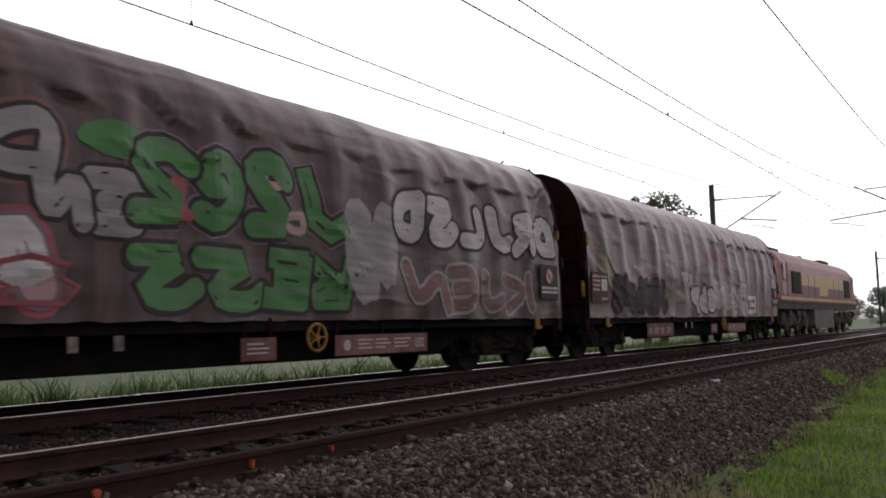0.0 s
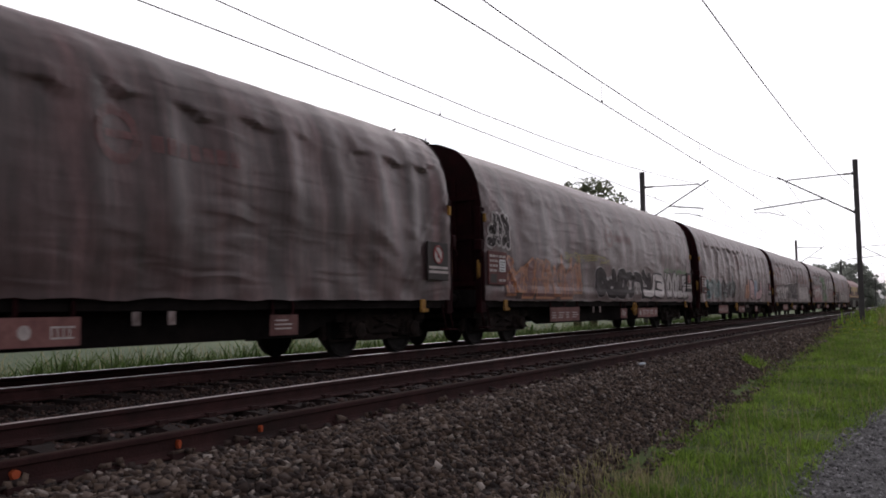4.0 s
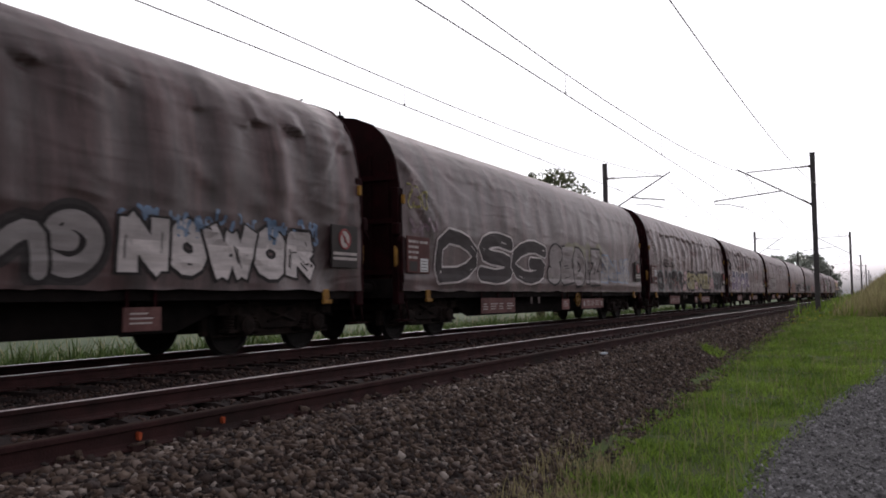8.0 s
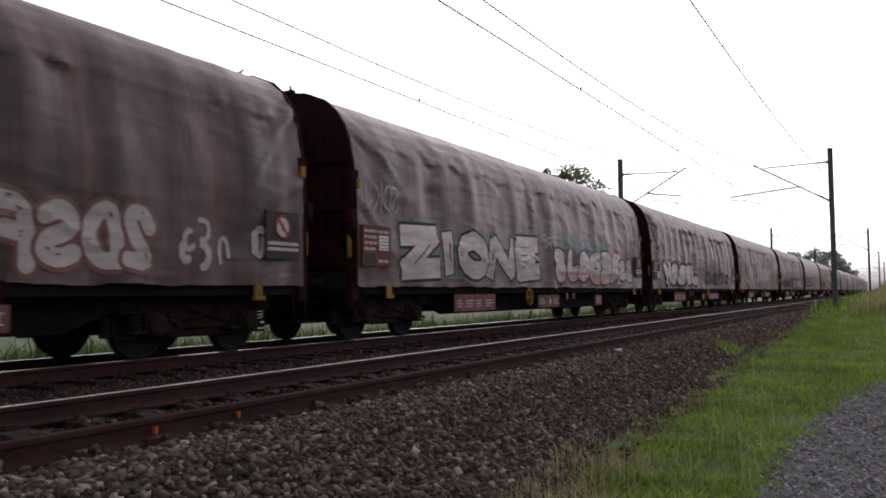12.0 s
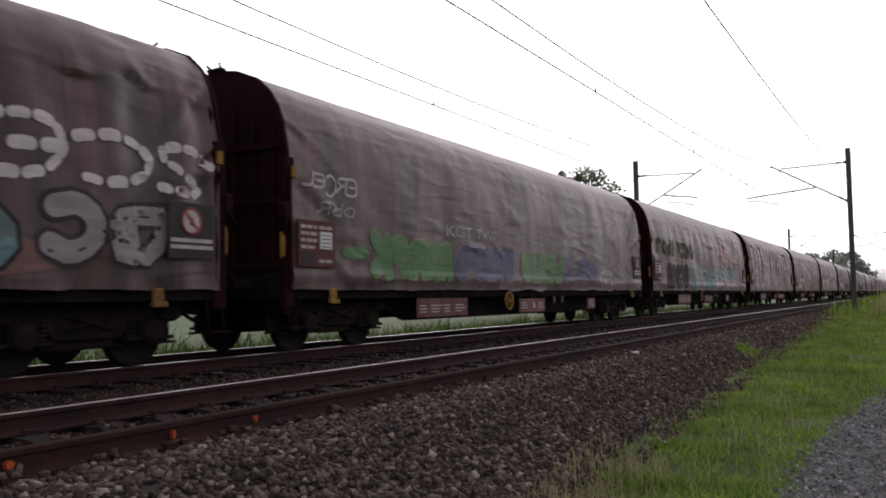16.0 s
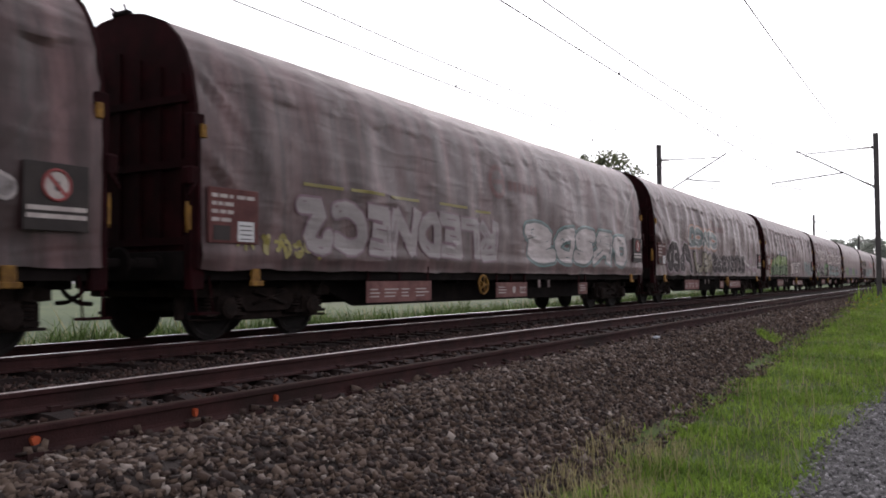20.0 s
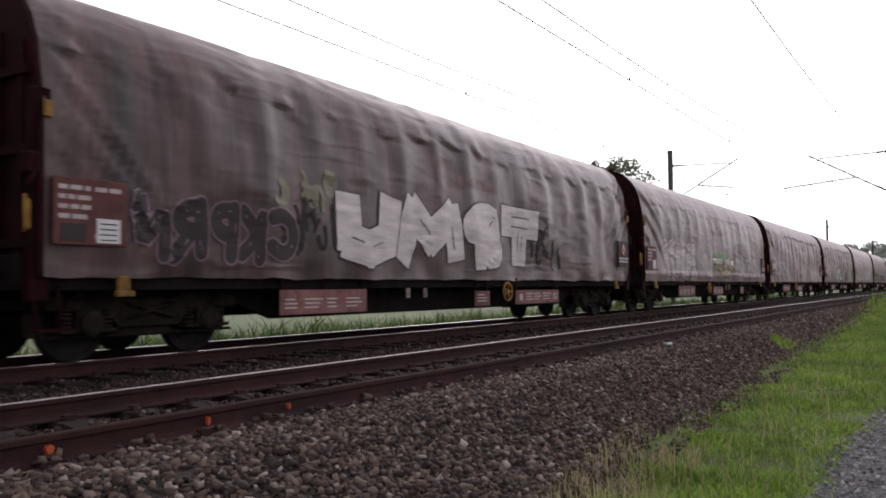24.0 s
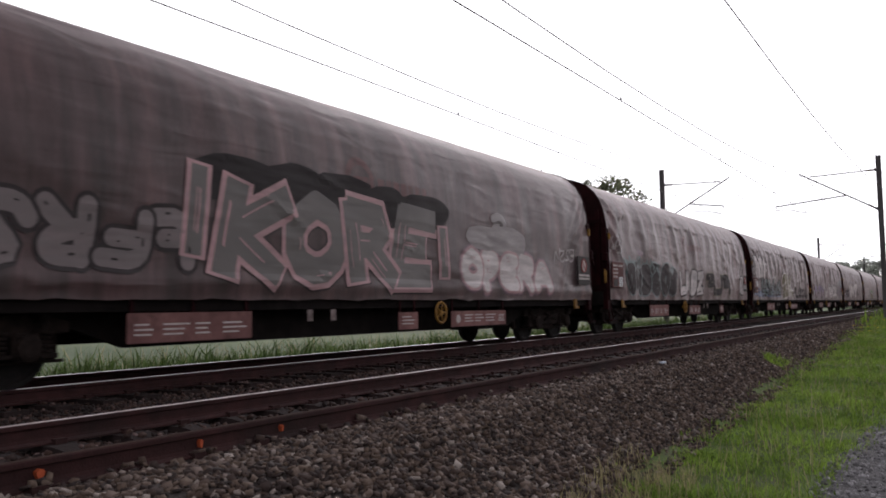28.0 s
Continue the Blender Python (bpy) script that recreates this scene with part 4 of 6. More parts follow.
        bow = [bm.verts.new((x + half * math.cos(a + k * math.pi / 6), z + half * math.sin(a + k * math.pi / 6), 0)) for k in range(1, 6)]
        bm.faces.new([va] + bow + [vb]).material_index = index


def beam(bm, pts, half, index, lo, hi):
    """Square-cut strokes along a polyline, cropped level at foot and head."""
    for a, b in zip(pts, pts[1:]):
        t = Vector((b[0] - a[0], b[1] - a[1]))
        if t.length < 1e-4:
            continue
        t.normalize()
        n = (-t.y * half, t.x * half)
        e = (t.x * half * 0.55, t.y * half * 0.55)
        quad = [(a[0] - e[0] + n[0], a[1] - e[1] + n[1]), (a[0] - e[0] - n[0], a[1] - e[1] - n[1]), (b[0] + e[0] - n[0], b[1] + e[1] - n[1]), (b[0] + e[0] + n[0], b[1] + e[1] + n[1])]
        slab(bm, [(x, min(max(z, lo), hi)) for x, z in quad], index)


def lay_letter(bm, strokes, c0, c1, low, top, rng, heavy, edge, up, form, halo, glint):
    """One fat sprayed letter bent to its box: halo, edge, filling, and thin marks on top."""
    w, h = c1 - c0, top - low
    half = heavy * min(w, h * 0.85)
    lean, twist, belly = rng.uniform(-0.18, 0.22), rng.uniform(-0.14, 0.14), rng.uniform(-0.15, 0.2)
    lines = []
    for pts in strokes:
        out = []
        for p, q in pts if form == "block" and len(pts) < 6 else evenly(pts, 0.13) if form == "dab" else rounded(pts, 2 if form == "round" else 1):
            p2 = p + lean * (q - 0.5) + belly * math.sin(math.pi * q) * (p - 0.5)
            q2 = q + twist * (p - 0.5)
            out.append((c0 + half + (w - 2 * half) * p2, low + half + (h - 2 * half) * q2))
        lines.append(out)

    def pass_over(width, index):
        for out in lines:
            if form == "dab":                           # broken into short pats of paint
                for a, b in zip(out[::2], out[1::2]):
                    strip(bm, [a, ((a[0] + b[0]) / 2, (a[1] + b[1]) / 2 + 0.01), b], (half + width) * rng.uniform(0.75, 1.1), index)
            elif form == "block" and len(out) < 6:
                beam(bm, out, half + width, index, low - width, top + width)
            else:
                strip(bm, out, half + width, index)
    if halo:
        pass_over(edge + halo, 3)
    if edge:
        pass_over(edge, 10 * up)
    pass_over(0.0, 1 + 10 * up)
    if glint and half > 0.07:
        for out in lines * 2:
            k = rng.randrange(len(out) - 1)
            (x0, z0), (x1, z1) = out[k], out[k + 1]
            ox, oz = rng.uniform(-0.5, 0.5) * half, rng.uniform(-0.5, 0.5) * half
            strip(bm, [(x0 * 0.8 + x1 * 0.2 + ox, z0 * 0.8 + z1 * 0.2 + oz), ((x0 + x1) / 2 + ox * 1.15, (z0 + z1) / 2 + oz), (x0 * 0.25 + x1 * 0.75 + ox, z0 * 0.25 + z1 * 0.75 + oz)], rng.uniform(0.008, 0.016), 2)


LIFT = (0.006, 0.009, 0.0205, 0.0035)       # edge, filling, marks, halo; letters of the upper row 6 mm more


def settle(bm, tarp, base=0.0, cut=None):
    """Cut a flat drawing along the cloth's grid and lay it on the cloth; below the cut the filling takes its second colour."""
    tag = bm.verts.layers.float.new("lift")
    for n, f in enumerate(bm.faces):
        for v in f.verts:
            v[tag] = base + 0.000005 * (n % 330)
    us = [v.co.x for v in bm.verts]
    zs = [v.co.y for v in bm.verts]
    for u in COLS[(COLS > min(us)) & (COLS < max(us))]:
        bmesh.ops.bisect_plane(bm, geom=bm.verts[:] + bm.edges[:] + bm.faces[:], plane_co=(u, 0, 0), plane_no=(1, 0, 0))
    for z in SIDE[(SIDE[:, 1] > min(zs)) & (SIDE[:, 1] < max(zs)), 1]:
        bmesh.ops.bisect_plane(bm, geom=bm.verts[:] + bm.edges[:] + bm.faces[:], plane_co=(0, z, 0), plane_no=(0, 1, 0))
    if cut is not None:
        for f in bm.faces:
            if f.material_index % 10 == 1:
                c = f.calc_center_median()
                if c.y < cut + 0.12 * noise.noise((c.x * 1.8, c.y * 2.5, 3.3)):
                    f.material_index += 3
    for v in bm.verts:
        layer = max((f.material_index for f in v.link_faces), key=lambda i: (i // 10, i % 10 != 3, i), default=0)
        slot = layer % 10
        v.co = tarp.lay(v.co.x, max(1.03, v.co.y), LIFT[1 if slot == 4 else slot] + (0.006 if layer >= 10 else 0.0) + v[tag])
    for f in bm.faces:
        f.material_index %= 10


def arc(cx, cz, rx, rz, a0, a1, n=8):
    return [(cx + rx * math.cos(a0 + (a1 - a0) * i / n), cz + rz * math.sin(a0 + (a1 - a0) * i / n)) for i in range(n + 1)]


def cipher(rng):
    """Strokes like a letter's, turned about so that they spell nothing."""
    turned = rng.random() < 0.35
    return [[(1 - p, 1 - q if turned else q) for p, q in pts] for pts in STROKES[rng.choice("RPESG2KBFJLDNC")]]


def clouds(bm, rng, n, u0, u1, z0, z1):
    """Overlapping soft-edged patches of paint with a ragged rim."""
    w, h = u1 - u0, z1 - z0
    for i in range(n):
        blob(bm, u0 + w * (i + 0.5) / n, (z0 + z1) / 2 + rng.uniform(-0.1, 0.1) * h, w / n * rng.uniform(1.0, 1.5), h * rng.uniform(0.65, 1.0), rng.uniform(-0.2, 0.2), rng.choice((0.7, 0.85, 1.0)), rng, 1)


def spikes(rng, n, u0, u1, z0, z1, line):
    """Row of leaning angular blades lapping over one another."""
    w, h = u1 - u0, z1 - z0
    step, out = w / n, []
    for i in range(n):
        bm = bmesh.new()
        out.append(bm)
        up = 10 * (i % 2)
        cx, lean, ww = u0 + step * (i + 0.5), rng.uniform(-0.5, 0.5), step * rng.uniform(0.5, 0.72)
        top, low = z1 - h * rng.choice((0, 0.05, 0.15, 0.3)), z0 + h * rng.choice((0, 0, 0.06, 0.15))
        k = rng.uniform(0.35, 0.65)
        shape = [(-ww, low), (-ww * rng.uniform(0.5, 1.0), low + (top - low) * k), (-ww * rng.uniform(0.9, 1.3), low + (top - low) * (k + 0.12)), (ww * rng.uniform(-0.4, 0.2), top), (ww * rng.uniform(0.4, 0.9), top - h * 0.08), (ww * rng.uniform(0.3, 0.6), low + (top - low) * k), (ww * rng.uniform(0.8, 1.25), low + (top - low) * (k - 0.2)), (ww * 0.7, low)]
        shape = [(min(max(cx + x + lean * (z - z0 - h / 2) * 0.6, u0 - 0.1), u1 + 0.1), z) for x, z in shape]
        slab(bm, shape, 1 + up)
        if line:
            strip(bm, shape + shape[:1], min(0.03, 0.035 * h + 0.004), 2)
            if h > 0.5 and ww > 0.25:
                for _ in range(2):
                    x, z, a0 = cx + rng.uniform(-0.35, 0.35) * ww, low + (top - low) * rng.uniform(0.2, 0.7), rng.uniform(0, 6.3)
                    strip(bm, arc(x, z, ww * 0.45, h * 0.22, a0, a0 + rng.uniform(0.9, 2.0), 5), rng.uniform(0.015, 0.03), 2)
    return out


def scrawl(bm, rng, n, u0, u1, z0, z1):
    """Loose brushwork: bows, dabs and curls that spell nothing."""
    w, h = u1 - u0, z1 - z0
    n = max(n, round(w / (0.55 * h)))
    step = w / n
    half = min(0.06, 0.065 * h + 0.006, step * 0.15)
    for i in range(n):
        cx, cz = u0 + step * (i + 0.5), (z0 + z1) / 2
        for _ in range(rng.choice((1, 2, 2, 3))):
            a0, x, z = rng.uniform(0, 6.3), cx + rng.uniform(-0.3, 0.3) * step, cz + rng.uniform(-0.28, 0.28) * h
            if rng.random() < 0.65:
                strip(bm, arc(x, z, step * rng.uniform(0.18, 0.42), h * rng.uniform(0.12, 0.3), a0, a0 + rng.uniform(1.8, 4.6)), half * rng.uniform(0.6, 1.2), 1)
            else:
                dx, dz = step * 0.25 * math.cos(a0), h * 0.3 * math.sin(a0)
                strip(bm, [(x - dx, z - dz), (x, z + 0.04 * h), (x + dx, z + dz)], half * rng.uniform(0.9, 1.6), 1)


def graffiti(tarp, cover, text, u0, u1, z0, z1, fill, line, seed, form="block", fat=0.18, edge=None, low=None, cut=0.45, halo=None, rim=0.07, glint=True):
    """Sprayed work on the cloth. A word is written out; else a mark and a count:
    '#' fat letter-like shapes, '^' angular blades, '*' loose dabs, '%' thin scribble, '-' bars, 'o' patches, '~' a small written word."""
    rng = random.Random(seed)
    bm, made, name = bmesh.new(), [], "graffiti"
    mats = [PAINTS[line or fill], PAINTS[fill], PAINTS[line or "smoke"], PAINTS[halo or "black"], PAINTS[low or fill]]
    w, h = u1 - u0, z1 - z0
    kind = text[0]
    n = int(text[1:]) if kind in "#^*%-o" else len(text)
    if kind == "-":
        for i in range(n):
            slab(bm, [(u0 + w * i / n, z0), (u0 + w * (i + 0.85) / n, z0), (u0 + w * (i + 0.85) / n, z1), (u0 + w * i / n, z1)], 1)
    elif kind == "^":
        made, name = spikes(rng, n, u0, u1, z0, z1, line), "graffiti_shape"
    elif kind == "*":
        scrawl(bm, rng, n, u0, u1, z0, z1)
    elif kind == "o":
        clouds(bm, rng, n, u0, u1, z0, z1)
    elif kind == "%":
        for i in range(n):
            c0, hh = u0 + w * (i - 0.06) / n, h * rng.uniform(0.55, 1.0)
            base = z0 + (h - hh) * rng.random()
            for pts in cipher(rng):
                strip(bm, [(c0 + w / n * (1.05 * p + 0.2 * q), base + hh * q) for p, q in rounded(pts, 2)], min(0.024, 0.05 * h + 0.006), 1)
    elif kind == "~":
        word = font_outline(text[1:], 0.015)
        xs, ys = [v.co.x for v in word.verts], [v.co.y for v in word.verts]
        for v in word.verts:
            v.co = (u0 + w * (v.co.x - min(xs)) / (max(xs) - min(xs)), z0 + h * (v.co.y - min(ys)) / (max(ys) - min(ys)), 0)
        for f in word.faces:
            f.material_index = 1
        bm.free()
        bm = word
    else:
        name = "graffiti_shape" if kind == "#" else "graffiti_letter"
        chars = "#" * n if kind == "#" else text
        widths = [{"I": 0.5, " ": 0.35, "1": 0.6, "M": 1.25, "W": 1.3, "#": rng.uniform(0.8, 1.2)}.get(ch, 1.0) for ch in chars]
        total, x = sum(widths), 0.0
        if edge is None:
            edge = min(0.06, 0.055 * h + 0.008)
        for ch, cw in zip(chars, widths):
            c0, c1 = u0 + w * (x - 0.09) / total, u0 + w * (x + cw + 0.09) / total
            x += cw
            if ch == " ":
                continue
            top, foot_z = z1 - h * rng.uniform(0, 0.1), z0 + h * rng.uniform(0, 0.05)
            made.append(bmesh.new())
            lay_letter(made[-1], cipher(rng) if ch == "#" else STROKES[ch], c0, c1, foot_z, top, rng, fat, edge if line else 0.0, len(made) % 2, form, rim if halo else 0.0, glint and bool(line))
    for i, drawing in enumerate(made or [bm]):
        settle(drawing, tarp, 0.0002 * (seed % 13) + 0.00005 * i, z0 + h * cut if low else None)
        me = bpy.data.meshes.new(name)
        drawing.to_mesh(me)
        drawing.free()
        for m in mats:
            me.materials.append(m)
        ob = piece(name, me, cover, None, "sprayed %s %s" % (fill, "lettering" if name == "graffiti_letter" or kind == "~" else "shape"))
        if not made:
            ob["kind"] = "stuff"


def faded_logo(tarp, cover, u, seed):
    """Washed-out red roundel with a bar beside it."""
    bm = bmesh.new()
    strip(bm, arc(u, 2.95, 0.31, 0.31, 0.2, 6.1, 20), 0.065, 0)
    strip(bm, [(u - 0.16, 2.94), (u + 0.2, 2.96)], 0.05, 0)
    for k in range(7):
        x = u + 0.5 + 0.23 * k
        slab(bm, [(x, 2.8), (x + 0.17, 2.8), (x + 0.17, 3.02), (x, 3.02)], 0)
    settle(bm, tarp)
    me = bpy.data.meshes.new("faded_emblem")
    bm.to_mesh(me)
    bm.free()
    for m in (LOGO, LOGO, LOGO):
        me.materials.append(m)
    piece("faded_emblem", me, cover, None, "washed-out red emblem")["kind"] = "stuff"


LOGO = material("washed_out_red", (0.085, 0.045, 0.044), (0.17, 0.055, 0.056), 2.6, 50, 0.5, 0, 0.1, (1.5, 1, 0.9), grime=(0.075, 0.05, 0.048), grime_scale=3.0, spec=0.5, sheen=0.4, crease=CREASE)


# shared wagon pieces, built once
def kit():
    k = {}
    bm = bmesh.new()                                    # end wall with rim, ribs and ledges
    rim = [(-y, z) for y, z in PROFILE] + [(y, z) for y, z in PROFILE[::-1][1:]]

    def wall(x0, x1, grow):
        a = [bm.verts.new((x0, y * grow, 1.0 + (z - 1.0) * grow)) for y, z in rim]
        b = [bm.verts.new((x1, y * grow, 1.0 + (z - 1.0) * grow)) for y, z in rim]
        n = len(rim)
        bm.faces.new(a)
        bm.faces.new(b[::-1])
        for i in range(n):
            bm.faces.new((a[i], b[i], b[(i + 1) % n], a[(i + 1) % n]))
    wall(9.12, 9.2, 0.985)
    wall(9.202, 9.265, 1.006)
    k["end_wall"] = mesh_of("end_wall", bm, OXIDE)
    for q, y in enumerate(np.linspace(-1.2, 1.2, 7)):
        bm = bmesh.new()
        box(bm, 9.265, 9.30, y - 0.05, y + 0.05, 1.0, 3.95 - 0.35 * abs(y))
        k["rib_%d" % q] = mesh_of("rib", bm, OXIDE)
    bm = bmesh.new()
    box(bm, 9.266, 9.325, -1.36, 1.36, -0.05, 0.05)
    k["ledge"] = mesh_of("ledge", bm, OXIDE)
    bm = bmesh.new()
    box(bm, 9.10, 9.33, -0.07, 0.07, 0.72, 3.0, 0.015)
    k["corner_post"] = mesh_of("corner_post", bm, OXIDE)
    bm = bmesh.new()                                    # warning plates on the end
    for z in (2.8, 3.04):
        a = [bm.verts.new((9.331, y, z + q)) for y, q in ((-0.80, -0.09), (-0.56, -0.09), (-0.68, 0.11))]
        b = [bm.verts.new((9.339, v.co.y, v.co.z)) for v in a]
        for f in (a[::-1], b):
            bm.faces.new(f)
        for i in range(3):
            bm.faces.new((a[i], a[(i + 1) % 3], b[(i + 1) % 3], b[i]))
    box(bm, 9.331, 9.339, -0.78, -0.58, 2.46, 2.64)
    k["warning_label"] = mesh_of("warning_label", bm, YELLOW)
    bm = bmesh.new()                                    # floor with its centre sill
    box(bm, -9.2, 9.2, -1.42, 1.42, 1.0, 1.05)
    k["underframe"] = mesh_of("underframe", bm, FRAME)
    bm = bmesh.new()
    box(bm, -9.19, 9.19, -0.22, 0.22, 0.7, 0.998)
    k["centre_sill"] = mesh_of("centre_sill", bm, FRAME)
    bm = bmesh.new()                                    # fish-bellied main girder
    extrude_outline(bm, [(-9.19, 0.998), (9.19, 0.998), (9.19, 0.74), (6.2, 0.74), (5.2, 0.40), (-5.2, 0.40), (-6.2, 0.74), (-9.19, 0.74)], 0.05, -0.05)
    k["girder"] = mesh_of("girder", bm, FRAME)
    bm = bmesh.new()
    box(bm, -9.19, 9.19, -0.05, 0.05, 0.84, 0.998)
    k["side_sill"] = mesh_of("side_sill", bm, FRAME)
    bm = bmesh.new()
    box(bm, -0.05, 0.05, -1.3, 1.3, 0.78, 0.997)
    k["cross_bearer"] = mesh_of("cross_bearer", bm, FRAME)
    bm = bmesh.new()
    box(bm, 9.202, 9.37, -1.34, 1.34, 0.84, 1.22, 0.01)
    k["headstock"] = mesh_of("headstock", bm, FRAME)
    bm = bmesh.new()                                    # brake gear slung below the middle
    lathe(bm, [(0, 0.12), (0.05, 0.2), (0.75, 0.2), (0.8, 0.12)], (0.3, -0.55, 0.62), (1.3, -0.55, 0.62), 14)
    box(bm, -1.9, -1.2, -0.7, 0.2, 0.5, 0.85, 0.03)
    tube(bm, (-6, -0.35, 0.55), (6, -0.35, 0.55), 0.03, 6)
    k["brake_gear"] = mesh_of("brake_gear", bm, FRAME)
    # bogie frame
    bm = bmesh.new()
    for s in (-1, 1):
        y0, y1 = s * 1.0 - 0.06, s * 1.0 + 0.06
        extrude_outline(bm, [(-1.45, 0.62), (-1.45, 0.74), (-1.1, 0.82), (-0.5, 0.80), (-0.3, 0.72), (0.3, 0.72), (0.5, 0.80), (1.1, 0.82), (1.45, 0.74), (1.45, 0.62), (1.2, 0.60), (0.62, 0.58), (0.45, 0.40), (-0.45, 0.40), (-0.62, 0.58), (-1.2, 0.60)], y0, y1)
        for x in (-0.9, 0.9):
            box(bm, x - 0.16, x + 0.16, s * 1.0 - 0.13, s * 1.0 + 0.13, 0.34, 0.62, 0.03)
            lathe(bm, [(0, 0.14), (0.1, 0.15), (0.13, 0.1)], (x, s * 1.08, 0.46), (x, s * 1.5, 0.46), 12)
            for dx in (-0.27, 0.27):
                for i in range(5):
                    tube(bm, (x + dx, s * 1.02, 0.40 + 0.05 * i), (x + dx, s * 1.02, 0.435 + 0.05 * i), 0.085, 9)
                box(bm, x + dx - 0.1, x + dx + 0.1, s * 1.02 - 0.1, s * 1.02 + 0.1, 0.35, 0.395)
        tube(bm, (-0.35, s * 1.1, 0.5), (0.35, s * 1.1, 0.68), 0.025, 6)
        tube(bm, (0.35, s * 1.1, 0.5), (-0.35, s * 1.1, 0.68), 0.025, 6)
        for x in (-0.38, 0.38):
            box(bm, x - 0.05, x + 0.05, s * 0.78 - 0.06, s * 0.78 + 0.06, 0.28, 0.62, 0.01)
        box(bm, -0.42, 0.42, s * 0.9 - 0.07, s * 0.9 + 0.07, 0.27, 0.6, 0.02)
        for x in (-1.42, -0.45, 0.45, 1.42):            # brake blocks and their hangers
            box(bm, x - 0.07, x + 0.07, s * 0.75 - 0.05, s * 0.75 + 0.05, 0.3, 0.6, 0.02)
            tube(bm, (x, s * 0.78, 0.55), (x, s * 0.78, 0.86), 0.025, 6)
        for x in (-1.1, 1.1):                           # spring caps over the axle boxes
            lathe(bm, [(0, 0.1), (0.1, 0.12), (0.16, 0.07)], (x, s * 1.03, 0.62), (x, s * 1.03, 1.62), 10)
        tube(bm, (-1.45, s * 0.95, 0.3), (1.45, s * 0.95, 0.3), 0.022, 6)
    box(bm, -0.3, 0.3, -1.0, 1.0, 0.36, 0.78, 0.04)
    for x in (-1.4, 1.4):
        box(bm, x - 0.06, x + 0.06, -1.0, 1.0, 0.62, 0.74)
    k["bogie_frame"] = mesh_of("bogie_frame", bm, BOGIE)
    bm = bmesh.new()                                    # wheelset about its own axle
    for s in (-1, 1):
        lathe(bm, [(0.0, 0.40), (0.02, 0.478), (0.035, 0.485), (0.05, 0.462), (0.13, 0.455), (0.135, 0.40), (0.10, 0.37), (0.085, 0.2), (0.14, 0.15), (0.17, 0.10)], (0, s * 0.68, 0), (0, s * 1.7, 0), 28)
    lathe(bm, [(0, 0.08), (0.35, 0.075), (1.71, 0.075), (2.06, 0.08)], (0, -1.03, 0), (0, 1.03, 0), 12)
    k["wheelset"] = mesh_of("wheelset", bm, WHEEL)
    bm = bmesh.new()
    lathe(bm, [(0, 0.13), (0.05, 0.13), (0.051, 0.085), (0.36, 0.085), (0.361, 0.07), (0.56, 0.07), (0.561, 0.2), (0.585, 0.215), (0.605, 0.19)], (9.37, 0, 1.05), (10.37, 0, 1.05), 18)
    k["buffer"] = mesh_of("buffer", bm, FRAME)
    bm = bmesh.new()                                    # draw hook, screw link and hose
    box(bm, 9.37, 9.72, -0.04, 0.04, 0.99, 1.09, 0.01)
    for y in (-0.07, 0.07):
        tube(bm, (9.68, y, 1.04), (9.92, y, 0.86), 0.02, 6)
    tube(bm, (9.9, -0.09, 0.86), (9.9, 0.09, 0.86), 0.025, 6)
    pts = [(9.4, -0.42, 0.85), (9.55, -0.42, 0.66), (9.75, -0.4, 0.56), (9.93, -0.38, 0.55)]
    wire_between(bm, pts, 0.03, 7)
    tube(bm, (9.38, -0.42, 0.93), (9.4, -0.42, 0.84), 0.03, 7)
    k["coupling"] = mesh_of("coupling", bm, FRAME)
    bm = bmesh.new()                                    # corner step with its hanger
    for dx in (-0.14, 0.14):
        tube(bm, (9.12 + dx, -1.42, 0.9), (9.12 + dx, -1.5, 0.42), 0.015, 6)
    box(bm, 8.95, 9.3, -1.58, -1.38, 0.40, 0.43)
    k["corner_step"] = mesh_of("corner_step", bm, OXIDE)
    bm = bmesh.new()                                    # yellow rope hook
    box(bm, -0.085, 0.085, -1.53, -1.49, 0.78, 1.0, 0.01)
    box(bm, -0.12, 0.12, -1.56, -1.50, 0.76, 0.83, 0.01)
    k["rope_hook"] = mesh_of("rope_hook", bm, YELLOW)
    bm = bmesh.new()
    tube(bm, (9.36, -1.42, 1.45), (9.36, -1.42, 1.85), 0.022, 7)
    box(bm, 9.31, 9.37, -1.46, -1.39, 1.48, 1.80, 0.012)
    k["hand_grip"] = mesh_of("hand_grip", bm, YELLOW)
    bm = bmesh.new()
    box(bm, 9.12, 9.21, -1.53, -1.48, 2.68, 2.86, 0.01)
    k["corner_clamp"] = mesh_of("corner_clamp", bm, YELLOW)
    bm = bmesh.new()
    box(bm, 9.24, 9.42, -1.53, -1.36, 2.05, 2.3, 0.03)
    tube(bm, (9.3, -1.5, 2.1), (9.42, -1.52, 1.9), 0.03, 7)
    k["tensioner"] = mesh_of("tensioner", bm, OXIDE)

    bm = bmesh.new()                                    # cloth catch on the ridge of each end
    box(bm, 9.18, 9.3, -0.16, 0.16, 4.5, 4.56, 0.01)
    for y, lean in ((-0.1, -0.05), (0.1, 0.04)):
        tube(bm, (9.26, y, 4.55), (9.32, y + lean, 4.62), 0.02, 6)
    k["roof_catch"] = mesh_of("roof_catch", bm, FRAME)

    def board(w, h, y):
        b = bmesh.new()
        box(b, 0, w, y - 0.02, y, 0, h, 0.004)
        return b

